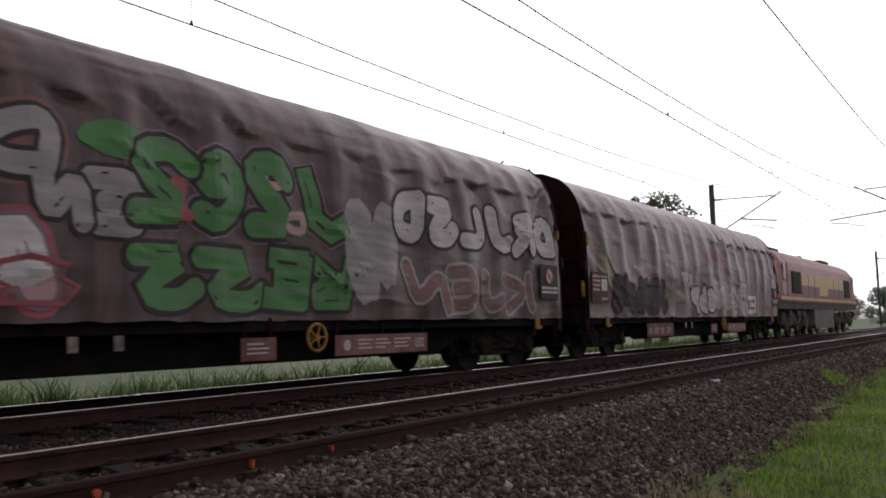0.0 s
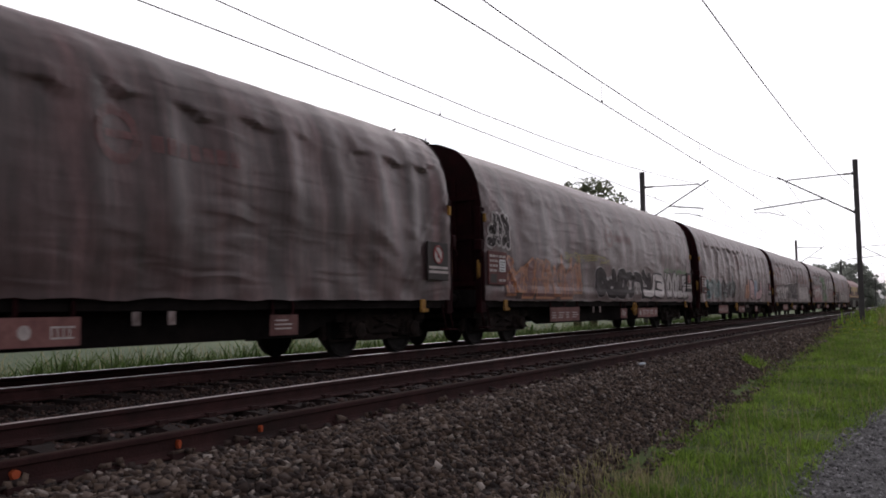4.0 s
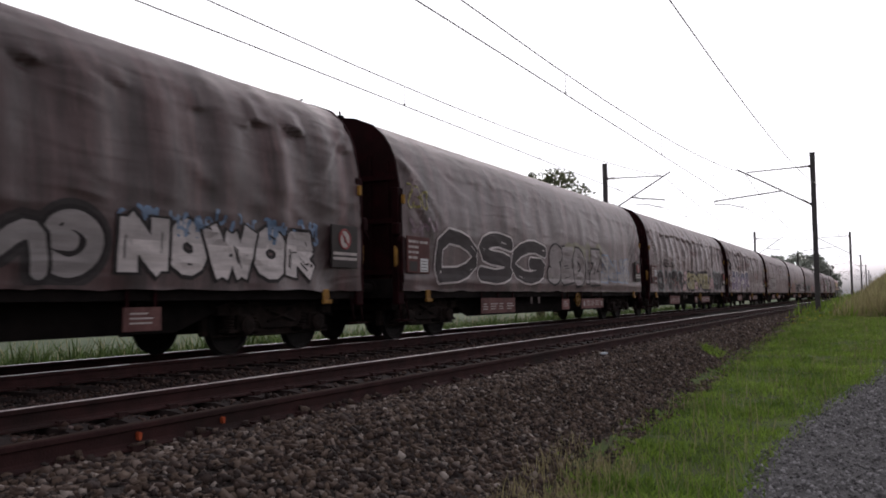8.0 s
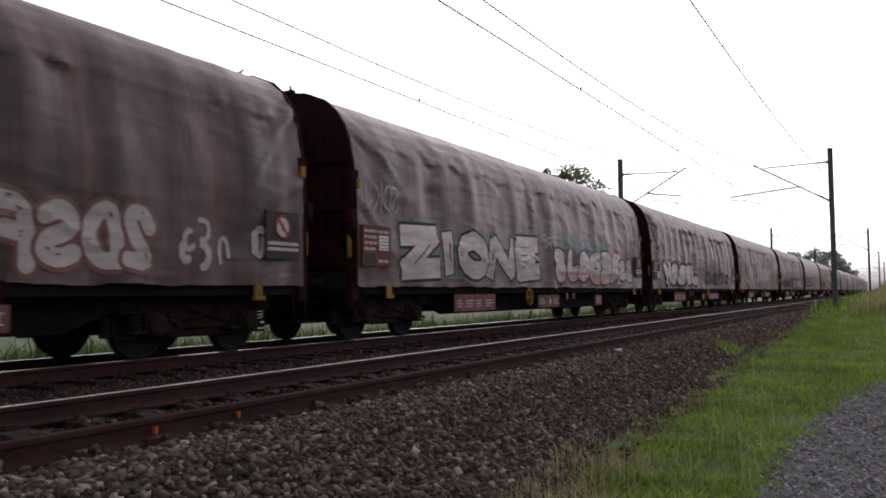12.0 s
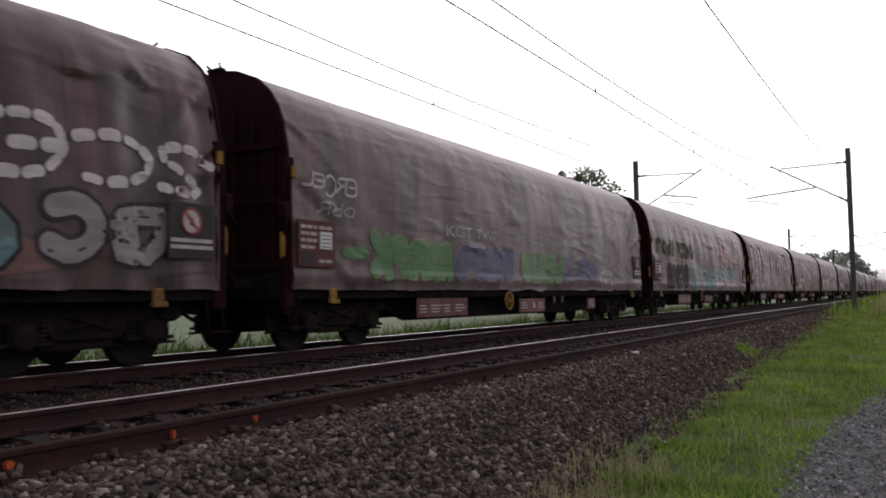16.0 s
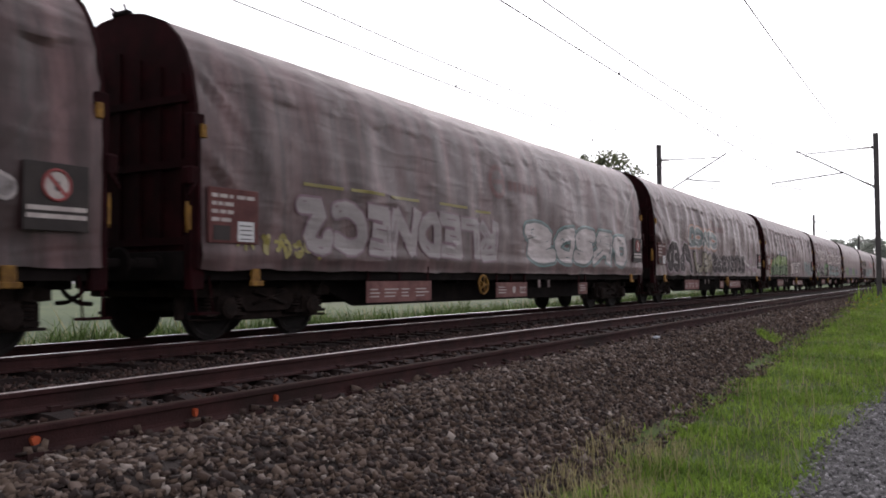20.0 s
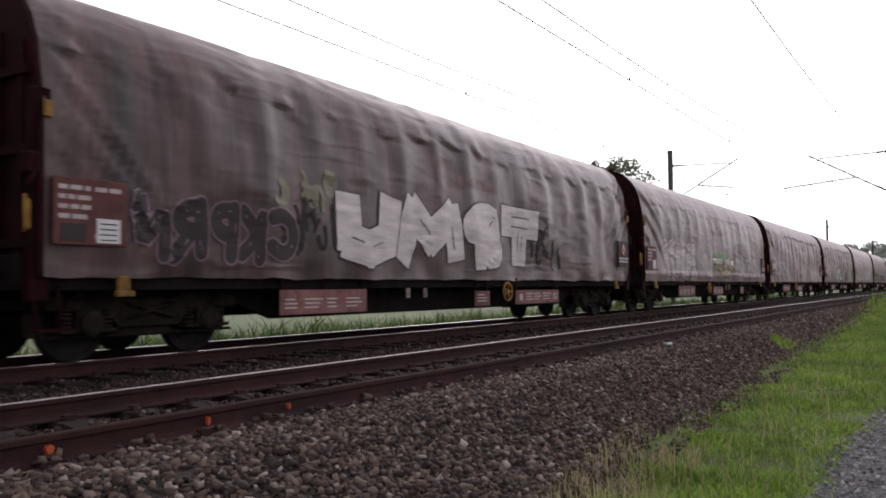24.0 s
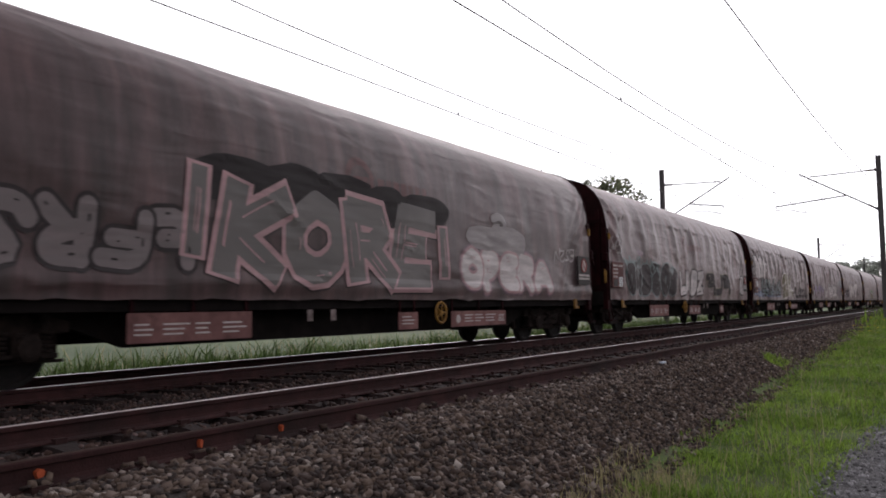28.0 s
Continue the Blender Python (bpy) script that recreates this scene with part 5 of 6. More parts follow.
    for key, w, h in (("long", 2.05, 0.36), ("mid", 2.3, 0.30), ("short", 1.55, 0.32), ("small", 0.62, 0.30)):
        b = board(w, h, -1.47)
        k["board_" + key] = mesh_of("brake_board", b, PLATE_RED)
        b = bmesh.new()
        box(b, -0.025, 0.025, -1.469, -1.45, h - 0.05, h + 0.26)
        k["hanger_" + key] = mesh_of("hanger", b, OXIDE)
        k["span_" + key] = (0.08, w - 0.08) if w < 1 else (0.08, w / 2, w - 0.08)
        b = bmesh.new()
        rng = random.Random(len(key) * 7)
        x = 0.1
        while x < w - 0.3:
            ww = min(rng.uniform(0.28, 0.5), w - 0.08 - x)
            kind = rng.choice("lbc")
            if kind == "l":
                for z in (0.09, 0.15, 0.21):
                    box(b, x, x + ww * rng.uniform(0.6, 1.0), -1.494, -1.4905, z, z + 0.022)
            elif kind == "b":
                box(b, x, x + ww, -1.494, -1.4905, 0.08, 0.1)
                box(b, x, x + ww, -1.494, -1.4905, 0.2, 0.22)
                for q in range(4):
                    box(b, x + ww * q / 4, x + ww * q / 4 + 0.02, -1.494, -1.4905, 0.101, 0.199)
            else:
                lathe(b, [(0, 0.08), (0.0035, 0.08)], (x + ww / 2, -1.4905, h / 2), (x + ww / 2, -2.4905, h / 2), 12)
            x += ww + rng.uniform(0.05, 0.16)
        k["lettering_" + key] = mesh_of("lettering", b, LETTER)
    bm = bmesh.new()                                    # handwheel
    torus(bm, (0, -1.5, 0), 0.19, 0.024, major=22)
    for i in range(5):
        a = 2 * math.pi * i / 5
        tube(bm, (0, -1.5, 0), (0.19 * math.cos(a), -1.5, 0.19 * math.sin(a)), 0.015, 5)
    lathe(bm, [(0, 0.05), (0.14, 0.04)], (0, -1.52, 0), (0, -0.52, 0), 10)
    k["handwheel"] = mesh_of("handwheel", bm, YELLOW)
    # data panel near the rear end, sign panel near the front end
    bm = bmesh.new()
    box(bm, -9.12, -8.2, -1.56, -1.53, 1.33, 2.06, 0.006)
    k["data_panel"] = mesh_of("data_panel", bm, PLATE_MAROON)
    bm = bmesh.new()
    rng = random.Random(3)
    for row in range(6):
        z = 1.99 - row * 0.105
        for c0, c1 in ((-9.07, -8.68), (-8.62, -8.26)):
            if (c0 > -9 and 1 <= row <= 4) or (c0 < -9 and row > 3):
                continue
            x = c0
            while x < c1 - 0.06:
                ww = min(rng.uniform(0.08, 0.2), c1 - x)
                box(bm, x, x + ww, -1.5645, -1.561, z - 0.062, z - 0.012)
                x += ww + 0.03
    k["panel_lettering"] = mesh_of("lettering", bm, LETTER)
    bm = bmesh.new()
    box(bm, -8.6, -8.29, -1.568, -1.561, 1.50, 1.77)
    for z in (1.72, 1.66, 1.6, 1.54):                   # printed lines
        box(bm, -8.56, -8.34, -1.5695, -1.5685, z - 0.014, z, mat=1)
    k["card"] = mesh_of("card", bm, [PAPER, PLATE_DARK])
    bm = bmesh.new()
    box(bm, -9.04, -8.74, -1.566, -1.561, 1.37, 1.56)
    k["clip_plate"] = mesh_of("clip_plate", bm, PLATE_DARK)
    bm = bmesh.new()
    box(bm, 8.22, 9.0, -1.56, -1.53, 1.37, 2.1, 0.006)
    k["sign_panel"] = mesh_of("sign_panel", bm, PLATE_DARK)
    bm = bmesh.new()
    box(bm, 8.25, 8.97, -1.5645, -1.561, 1.50, 1.55)
    box(bm, 8.25, 8.97, -1.5645, -1.561, 1.585, 1.635)
    k["sign_lettering"] = mesh_of("lettering", bm, LETTER)
    bm = bmesh.new()
    lathe(bm, [(0, 0.16), (0.004, 0.16)], (8.6, -1.561, 1.86), (8.6, -2.561, 1.86), 20, 0)
    k["emblem"] = mesh_of("emblem", bm, LETTER)
    bm = bmesh.new()
    torus(bm, (8.6, -1.566, 1.86), 0.165, 0.018, major=20, minor=4)
    slab_pts = [(8.485, 1.945), (8.515, 1.975), (8.715, 1.775), (8.685, 1.745)]
    extrude_outline(bm, slab_pts, -1.57, -1.5655)
    extrude_outline(bm, [(8.575, 1.9), (8.625, 1.9), (8.635, 1.82), (8.61, 1.79), (8.57, 1.82)], -1.5677, -1.5652, mat=1)
    k["emblem_ring"] = mesh_of("emblem_ring", bm, [SIGN_RED, PLATE_DARK])
    bm = bmesh.new()
    box(bm, -0.06, 0.06, -1.43, -1.41, 0.66, 0.83, 0.004)
    k["small_tags"] = mesh_of("release_tag", bm, TAG)
    return k


CARD_LOW = {9, 11, 12, 18, 20, 21, 24, 25, 26, 28, 29}      # wagons with the card at the panel's foot
WHEELSETS = []


def wagon(index, k, seed, pleat, slack, layout, works, label, logo):
    root = tagged(new("covered_wagon"), label, "freight wagon", "tarpaulin wagons of the train")
    tarp = Tarp(seed, pleat, slack)
    cover = piece("tarp_cover", tarp.mesh(), root)
    for i, (text, u0, u1, z0, z1, fill, line, *manner) in enumerate(works):
        graffiti(tarp, cover, text, u0, u1, z0, z1, fill, line, seed * 17 + i, **(manner[0] if manner else {}))
    if logo is not None:
        faded_logo(tarp, cover, logo, seed)
    turn = pose(0, 0, 0, 0, 0, 180)
    for m in (None, turn):
        end = piece("end_wall", k["end_wall"], root, m)
        for q in range(7):
            piece("rib", k["rib_%d" % q], end)
        for z in (1.35, 2.35, 3.2):
            piece("ledge", k["ledge"], end, pose(0, 0, z))
        for y in (-1.40, 1.40):
            piece("corner_post", k["corner_post"], end, pose(0, y, 0))
        piece("warning_label", k["warning_label"], end, None, "small yellow warning plates")
        piece("coupling", k["coupling"], root, m)
        piece("roof_catch", k["roof_catch"], end)
        for y in (-0.875, 0.875):
            piece("buffer", k["buffer"], root, pose(0, y, 0) if m is None else turn @ pose(0, y, 0))
    mirror = Matrix.Diagonal((-1, 1, 1, 1))
    for key in ("hand_grip", "corner_step", "tensioner", "corner_clamp"):
        for m in (None, mirror):
            piece(key, k[key], root, m)
    for x in (-8.2, 8.1):
        piece("rope_hook", k["rope_hook"], root, pose(x, 0, 0))
    under = piece("underframe", k["underframe"], root)
    piece("centre_sill", k["centre_sill"], under)
    for s in (-1, 1):
        piece("girder", k["girder"], under, pose(0, s * 0.97, 0))
        piece("side_sill", k["side_sill"], under, pose(0, s * 1.36, 0))
        piece("headstock", k["headstock"], under, None if s > 0 else turn)
    for x in np.linspace(-8.6, 8.6, 9):
        piece("cross_bearer", k["cross_bearer"], under, pose(x, 0, 0))
    piece("brake_gear", k["brake_gear"], root)
    for x in (-7.45, 7.45):
        bogie = piece("bogie", k["bogie_frame"], root, pose(x, 0, 0))
        for dx in (-0.9, 0.9):
            WHEELSETS.append((index, x + dx, piece("wheelset", k["wheelset"], bogie, pose(dx, 0, 0.46)), dx))
    if layout == "A":
        boards = (("long", -5.55), ("small", 0.1), ("mid", 1.9))
        wheel, tags = 1.5, -1.91
    else:
        boards = (("long", -5.55), ("short", -0.85), ("small", 3.86))
        wheel, tags = -1.45, 1.8
    for key, x in boards:
        b = piece("brake_board", k["board_" + key], root, pose(x, 0, 0.46))
        piece("lettering", k["lettering_" + key], b, None, "dulled white stencil bars")["kind"] = "stuff"
        for hx in k["span_" + key]:
            piece("hanger", k["hanger_" + key], b, pose(hx, 0, 0))
    piece("handwheel", k["handwheel"], root, pose(wheel, 0, 0.74), "yellow spoked handwheel")
    for dx in (-0.28, 0.28):
        piece("release_tag", k["small_tags"], root, pose(tags + dx, 0, 0))
    panel = piece("data_panel", k["data_panel"], root)
    piece("lettering", k["panel_lettering"], panel)["kind"] = "stuff"
    piece("card", k["card"], panel, pose(0, 0, -0.14 if index in CARD_LOW else 0.12), "white paper waybill card")
    piece("clip_plate", k["clip_plate"], panel, None, "dark square card holder")
    sign = piece("sign_panel", k["sign_panel"], root)
    piece("lettering", k["sign_lettering"], sign)["kind"] = "stuff"
    emblem = piece("emblem", k["emblem"], sign, None, "round white prohibition sign")
    piece("emblem_ring", k["emblem_ring"], sign, None, "red ring of the round sign")
    return root


def wagon_x(index):
    """Middle of wagon 1, 2, ... at the clip's start."""
    return 27.37 - PITCH * (index - 1)


def build_train():
    k = kit()
    made = []
    for index, pleat, slack, layout, logo, label, works in WAGONS:
        ob = wagon(index, k, index, pleat, slack, layout, works, label, logo)
        ob.matrix_basis = pose(wagon_x(index), TRAIN_Y, 0)
        made.append((ob, wagon_x(index)))
    return made


# number, pleats, slack, layout of the boards, place of the red emblem, label, sprayed works
ROUND = dict(form="round", fat=0.19)
WAGONS = [
    (1, 1.0, 0.8, 'A', None, 'goods wagon, creased grey tarpaulin with dark and white letter shapes', [
        ('o3', -8.5, -7.4, 1.6, 2.6, 'olive', None),
        ('#6', -7.77, -3.8, 1.06, 2.1, 'smoke', 'black', dict(form="round", fat=0.2, halo="rust", rim=0.03)),
        ('*3', -4.3, -3.4, 1.1, 1.8, 'olive', None),
        ('#3', -1.8, 0.6, 1.06, 2.0, 'silver', 'black', ROUND),
        ('#3', 0.55, 4.63, 1.06, 2.2, 'grey', 'silver', ROUND),
        ('#1', 4.6, 5.86, 1.07, 1.75, 'white', None, dict(fat=0.12)),
        ('#3', -2.64, -1.5, 1.84, 2.33, 'silver', None, dict(fat=0.16)),
        ('o2', 0.2, 2.2, 2.5, 3.3, 'rust', None),
    ]),
    (2, 1.0, 1.0, 'A', None, 'goods wagon, rumpled grey tarpaulin with white, green and silver graffiti', [
        ('#7', -8.5, -2.41, 2.4, 3.28, 'grey', 'smoke', dict(form="round", fat=0.184, halo="rust", rim=0.06)),
        ('^7', -8.3, -2.3, 1.05, 1.9, 'rust', 'red'),
        ('OPERA', -7.5, -2.47, 1.08, 2.3, 'white', 'mauve', dict(form="round", fat=0.188, halo="red", low="pink", cut=0.3)),
        ('#4', -1.6, 2.21, 2.05, 3.3, 'green', 'smoke', dict(fat=0.16, halo="mauve", rim=0.03)),
        ('o1', -2.1, -1.3, 2.75, 3.25, 'green', None),
        ('^2', -1.5, -0.7, 2.15, 2.75, 'red', None),
        ('#4', -1.55, 2.3, 1.06, 2.0, 'green', 'smoke', dict(fat=0.192)),
        ('#1', 0.4, 0.95, 2.72, 3.12, 'pink', 'green', ROUND),
        ('#1', 0.85, 1.35, 2.15, 2.5, 'pink', 'green', ROUND),
        ('#2', -2.7, -1.31, 1.9, 2.7, 'grey', 'smoke', ROUND),
        ('o2', 2.2, 3.4, 1.2, 2.9, 'grey', None),
        ('#6', 3.22, 8.97, 2.2, 3.16, 'silver', 'smoke', dict(form="round", fat=0.2)),
        ('#4', 3.63, 7.98, 1.06, 1.95, 'rust', 'grey', dict(form="round", fat=0.16)),
    ]),
    (3, 0.9, 1.0, 'B', -0.72, 'goods wagon, rumpled grey tarpaulin with white blocks and silver letters', [
        ('#6', -8.15, -3.6, 1.1, 2.08, 'white', 'black', dict(fat=0.168, low="silver", halo="black", rim=0.05)),
        ('ROSE', -3.09, 1.81, 1.08, 2.42, 'smoke', 'silver', dict(fat=0.17, edge=0.045, halo="black", rim=0.05)),
        ('#5', 2.0, 7.31, 2.3, 3.1, 'rust', None, dict(fat=0.13)),
        ('^9', 2.3, 7.98, 1.15, 2.16, 'silver', 'white'),
        ('#4', -8.2, -3.5, 2.5, 3.3, 'rust', None, dict(fat=0.12)),
    ]),
    (4, 0.8, 1.0, 'B', -1.02, 'goods wagon, slack grey tarpaulin with faint teal, pink and blue shapes', [
        ('#5', -8.15, -5.1, 1.09, 1.98, 'slate', 'teal', dict(form="round", fat=0.184, edge=0.05)),
        ('o4', -4.9, -1.9, 1.08, 2.1, 'smoke', None),
        ('*6', -4.8, -2.07, 1.1, 2.23, 'slate', None),
        ('*7', -1.97, 0.24, 1.15, 1.9, 'grey', None),
        ('#1', 1.03, 1.9, 1.08, 2.3, 'orange', 'rust', ROUND),
        ('#2', 2.1, 4.2, 1.1, 2.23, 'pink', 'smoke', dict(form="round", fat=0.24)),
        ('#1', 3.2, 4.9, 1.3, 2.24, 'blue', 'slate', dict(fat=0.26)),
        ('#1', 4.3, 5.9, 1.11, 2.2, 'pink', 'smoke', dict(form="round", fat=0.24)),
        ('*3', 6.3, 8.0, 1.2, 2.1, 'mauve', None),
    ]),
    (5, 0.15, 0.7, 'A', -0.83, 'goods wagon, smooth grey tarpaulin with orange, yellow and black graffiti', [
        ('%5', -9.0, -7.95, 2.25, 2.7, 'silver', None),
        ('#3', -9.05, -7.9, 2.15, 2.95, 'smoke', 'silver', ROUND),
        ('^9', -8.23, -3.4, 1.06, 2.0, 'rust', 'orange'),
        ('*7', -8.2, -3.3, 1.06, 2.1, 'orange', None),
        ('%11', -4.47, -1.07, 2.04, 2.3, 'yellow', None),
        ('#6', -2.14, 3.4, 1.08, 1.98, 'smoke', 'black', dict(form="round", fat=0.16, halo="silver", rim=0.02)),
        ('*7', -2.1, 3.0, 1.1, 1.7, 'silver', None),
        ('#2', 2.6, 5.1, 1.08, 2.0, 'white', 'black', dict(form="round", fat=0.16)),
        ('IDOLE', 5.21, 8.38, 1.06, 2.1, 'silver', 'smoke', dict(fat=0.16)),
        ('*4', 5.2, 8.4, 2.0, 2.2, 'green', None),
    ]),
    (6, 0.9, 0.9, 'B', 1.2, 'goods wagon, creased grey tarpaulin with grey letter shapes', [
        ('#5', -8.21, -2.4, 1.07, 2.29, 'grey', 'smoke', ROUND),
    ]),
    (7, 1.1, 1.2, 'A', -0.94, 'goods wagon, deeply rumpled grey tarpaulin with violet letters edged in white', [
        ('DEVOR', -7.74, -0.72, 1.1, 2.42, 'navy', 'white', dict(fat=0.195, edge=0.1, low="purple", cut=0.62)),
        ('*9', 3.06, 8.46, 1.1, 2.2, 'silver', None),
        ('%4', 0.9, 2.0, 2.2, 2.72, 'silver', None),
        ('*4', 3.0, 5.0, 1.5, 2.5, 'rust', None),
        ('#1', -8.95, -8.25, 2.3, 3.1, 'smoke', None, dict(fat=0.2)),
        ('%3', -8.14, -7.6, 1.15, 1.36, 'red', None),
        ('*5', -6.0, -1.5, 2.5, 2.8, 'rust', None),
    ]),
    (8, 1.0, 1.1, 'A', -0.83, 'goods wagon, rumpled grey tarpaulin with grey bubble shapes and yellow blocks', [
        ('#6', -7.93, -2.4, 1.06, 1.95, 'smoke', 'slate', dict(form="round", fat=0.192, edge=0.05)),
        ('*6', -7.7, -2.6, 1.2, 1.8, 'rust', None),
        ('#6', -1.9, 4.6, 1.1, 1.98, 'yellow', 'black', dict(fat=0.19, halo="smoke")),
        ('#1', -2.6, -1.9, 1.5, 2.0, 'pink', 'rust', ROUND),
        ('#1', 4.4, 5.43, 1.14, 1.74, 'pink', 'rust', ROUND),
        ('#1', 0.1, 0.9, 1.1, 1.5, 'pink', 'rust', ROUND),
        ('#1', -2.93, -2.2, 1.06, 1.37, 'pink', 'rust', ROUND),
        ('%5', -8.95, -7.5, 2.7, 3.1, 'silver', None),
        ('%4', -8.7, -7.4, 2.15, 2.65, 'silver', None),
        ('%7', -7.3, -4.6, 2.05, 2.4, 'black', None),
        ('#3', 5.6, 8.0, 1.1, 2.2, 'smoke', 'slate', ROUND),
    ]),
    (9, 0.15, 0.6, 'A', None, 'goods wagon, smooth grey tarpaulin with black letters outlined in white', [
        ('DSG', -7.82, -1.5, 1.09, 2.45, 'smoke', 'white', dict(fat=0.15, edge=0.045)),
        ('o6', 0.4, 4.0, 1.9, 2.55, 'olive', None),
        ('SEDIZ', -1.1, 3.78, 1.14, 2.4, 'dust', 'black', dict(fat=0.2, edge=0.06)),
        ('#4', 4.02, 7.5, 1.3, 2.2, 'grey', 'blue', dict(fat=0.18)),
        ('%3', -9.0, -8.2, 2.6, 3.2, 'yellow', None),
        ('*3', -8.9, -7.8, 2.1, 2.6, 'mauve', None),
    ]),
    (10, 1.0, 1.0, 'B', -0.78, 'goods wagon, slack grey tarpaulin with dark patches and silver letters', [
        ('#4', -3.72, -0.31, 1.06, 2.05, 'black', 'slate', dict(fat=0.2, edge=0.03)),
        ('#4', -0.1, 3.46, 1.06, 1.98, 'grey', 'black', dict(fat=0.168, form="round", halo="smoke")),
        ('*5', 3.69, 8.02, 1.7, 2.1, 'blue', None),
        ('NOWOR', 3.75, 7.8, 1.1, 1.98, 'silver', 'black', dict(fat=0.22, low="white", cut=0.6)),
        ('%1', -3.9, -3.5, 1.8, 2.15, 'silver', None),
        ('%2', -5.06, -4.5, 1.9, 2.3, 'silver', None),
        ('o3', -7.62, -3.99, 1.06, 1.9, 'smoke', None),
    ]),
    (11, 0.9, 1.0, 'A', None, 'goods wagon, dusty rumpled grey tarpaulin with a white scribble', [
        ('%5', -9.05, -8.0, 2.9, 3.5, 'silver', None),
        ('%4', -9.0, -7.9, 2.5, 3.0, 'silver', None),
        ('%4', -9.05, -8.1, 2.15, 2.55, 'grey', None),
        ('*4', -1.0, -0.2, 2.5, 2.9, 'rust', None),
    ]),
    (12, 1.0, 1.1, 'A', -0.76, 'goods wagon, rumpled grey tarpaulin with large silver letters', [
        ('HOSEL', -7.4, -0.84, 1.1, 2.1, 'white', 'black', dict(fat=0.25, form="round", low="silver", halo="smoke")),
        ('#6', 0.84, 5.6, 1.1, 1.95, 'smoke', 'grey', dict(fat=0.19, edge=0.025)),
        ('%4', -1.2, 0.8, 2.35, 2.65, 'silver', None),
        ('%4', -1.1, 0.7, 2.0, 2.3, 'silver', None),
        ('#1', 6.08, 6.96, 1.13, 1.87, 'black', 'white', dict(edge=0.03)),
        ('%5', -9.0, -7.5, 2.3, 2.85, 'silver', None),
        ('o2', -9.1, -7.9, 1.03, 1.32, 'blue', None),
    ]),
    (13, 0.6, 1.0, 'B', -0.95, 'goods wagon, slack grey tarpaulin with large white letters', [
        ('ZIONE', -7.8, -0.78, 1.08, 2.3, 'white', 'black', dict(fat=0.215, low="silver", halo="slate")),
        ('o4', 0.0, 5.6, 1.9, 2.5, 'slate', None),
        ('o1', 5.0, 6.5, 1.75, 2.45, 'red', None),
        ('#6', 0.28, 6.5, 1.08, 2.15, 'white', 'smoke', dict(form="round", fat=0.26, low="pink", cut=0.35)),
        ('#2', 6.2, 7.93, 1.17, 2.0, 'silver', 'smoke'),
        ('%4', -9.0, -7.8, 2.3, 2.9, 'grey', None),
        ('%3', -0.6, 0.3, 2.0, 2.4, 'silver', None),
    ]),
    (14, 0.7, 1.0, 'A', -0.96, 'goods wagon, slack grey tarpaulin with pink and white bubble shapes', [
        ('#4', -7.1, -3.3, 1.07, 2.1, 'white', 'black', dict(fat=0.192, halo="smoke")),
        ('#7', -2.24, 1.2, 1.09, 2.05, 'pink', 'red', dict(fat=0.176, form="round", edge=0.03)),
        ('#2', 1.5, 2.77, 1.15, 1.98, 'silver', 'smoke', ROUND),
        ('#1', 2.56, 3.1, 1.18, 2.1, 'yellow', None, dict(fat=0.14)),
        ('#5', 3.44, 6.15, 1.1, 2.04, 'silver', 'rust', dict(fat=0.16, form="round")),
        ('*4', 6.5, 8.43, 1.15, 1.88, 'silver', None),
    ]),
    (15, 0.9, 0.9, 'A', 1.2, 'goods wagon, creased grey tarpaulin with small white tags', [
        ('#3', -7.56, -2.4, 1.09, 2.2, 'silver', None, dict(fat=0.14)),
        ('%3', -8.9, -8.0, 2.25, 2.7, 'white', None),
    ]),
    (16, 0.35, 0.9, 'B', -0.95, 'goods wagon, taut grey tarpaulin with yellow, grey, teal and pink graffiti', [
        ('#4', -8.7, -5.9, 2.25, 3.0, 'black', 'yellow', dict(fat=0.2, edge=0.035)),
        ('#4', -5.5, -2.9, 2.2, 2.95, 'black', 'yellow', dict(fat=0.2, edge=0.035)),
        ('#5', -7.2, -3.9, 1.06, 2.05, 'smoke', 'black', dict(form="round", fat=0.192, edge=0.04)),
        ('#6', -3.7, 1.0, 1.08, 2.1, 'slate', 'teal', dict(fat=0.18, low="teal")),
        ('#5', 1.2, 6.4, 1.07, 2.1, 'teal', 'slate', dict(fat=0.176, form="round", low="silver")),
        ('FUEL', 2.0, 6.6, 2.3, 3.25, 'pink', 'red', dict(fat=0.216, form="round", edge=0.045)),
        ('*2', 6.6, 7.6, 2.3, 2.6, 'pink', None),
        ('*3', 3.98, 5.79, 1.06, 1.5, 'pink', None),
    ]),
    (17, 0.1, 0.6, 'B', None, 'goods wagon, smooth taut grey tarpaulin with green and blue bubble shapes', [
        ('#5', -7.1, -4.2, 1.14, 2.0, 'green', 'lime', dict(form="round", fat=0.2, edge=0.022)),
        ('#5', -4.1, -1.2, 1.14, 1.96, 'navy', 'grey', dict(form="round", fat=0.192, edge=0.022)),
        ('#5', -0.77, 1.9, 1.14, 1.94, 'green', 'lime', dict(form="round", fat=0.2, edge=0.022)),
        ('#5', 1.95, 4.64, 1.16, 1.96, 'navy', 'grey', dict(form="round", fat=0.192, edge=0.022)),
        ('~KGT TWP', -4.34, -1.95, 2.06, 2.3, 'grey', None),
        ('%12', -1.2, 2.21, 2.1, 2.3, 'grey', None),
        ('o1', -7.9, -7.22, 1.45, 1.7, 'green', None),
        ('%5', -8.95, -7.5, 2.45, 2.85, 'silver', None),
        ('%3', -8.6, -7.6, 2.15, 2.4, 'grey', None),
        ('*5', 4.8, 7.6, 1.15, 1.8, 'grey', None),
    ]),
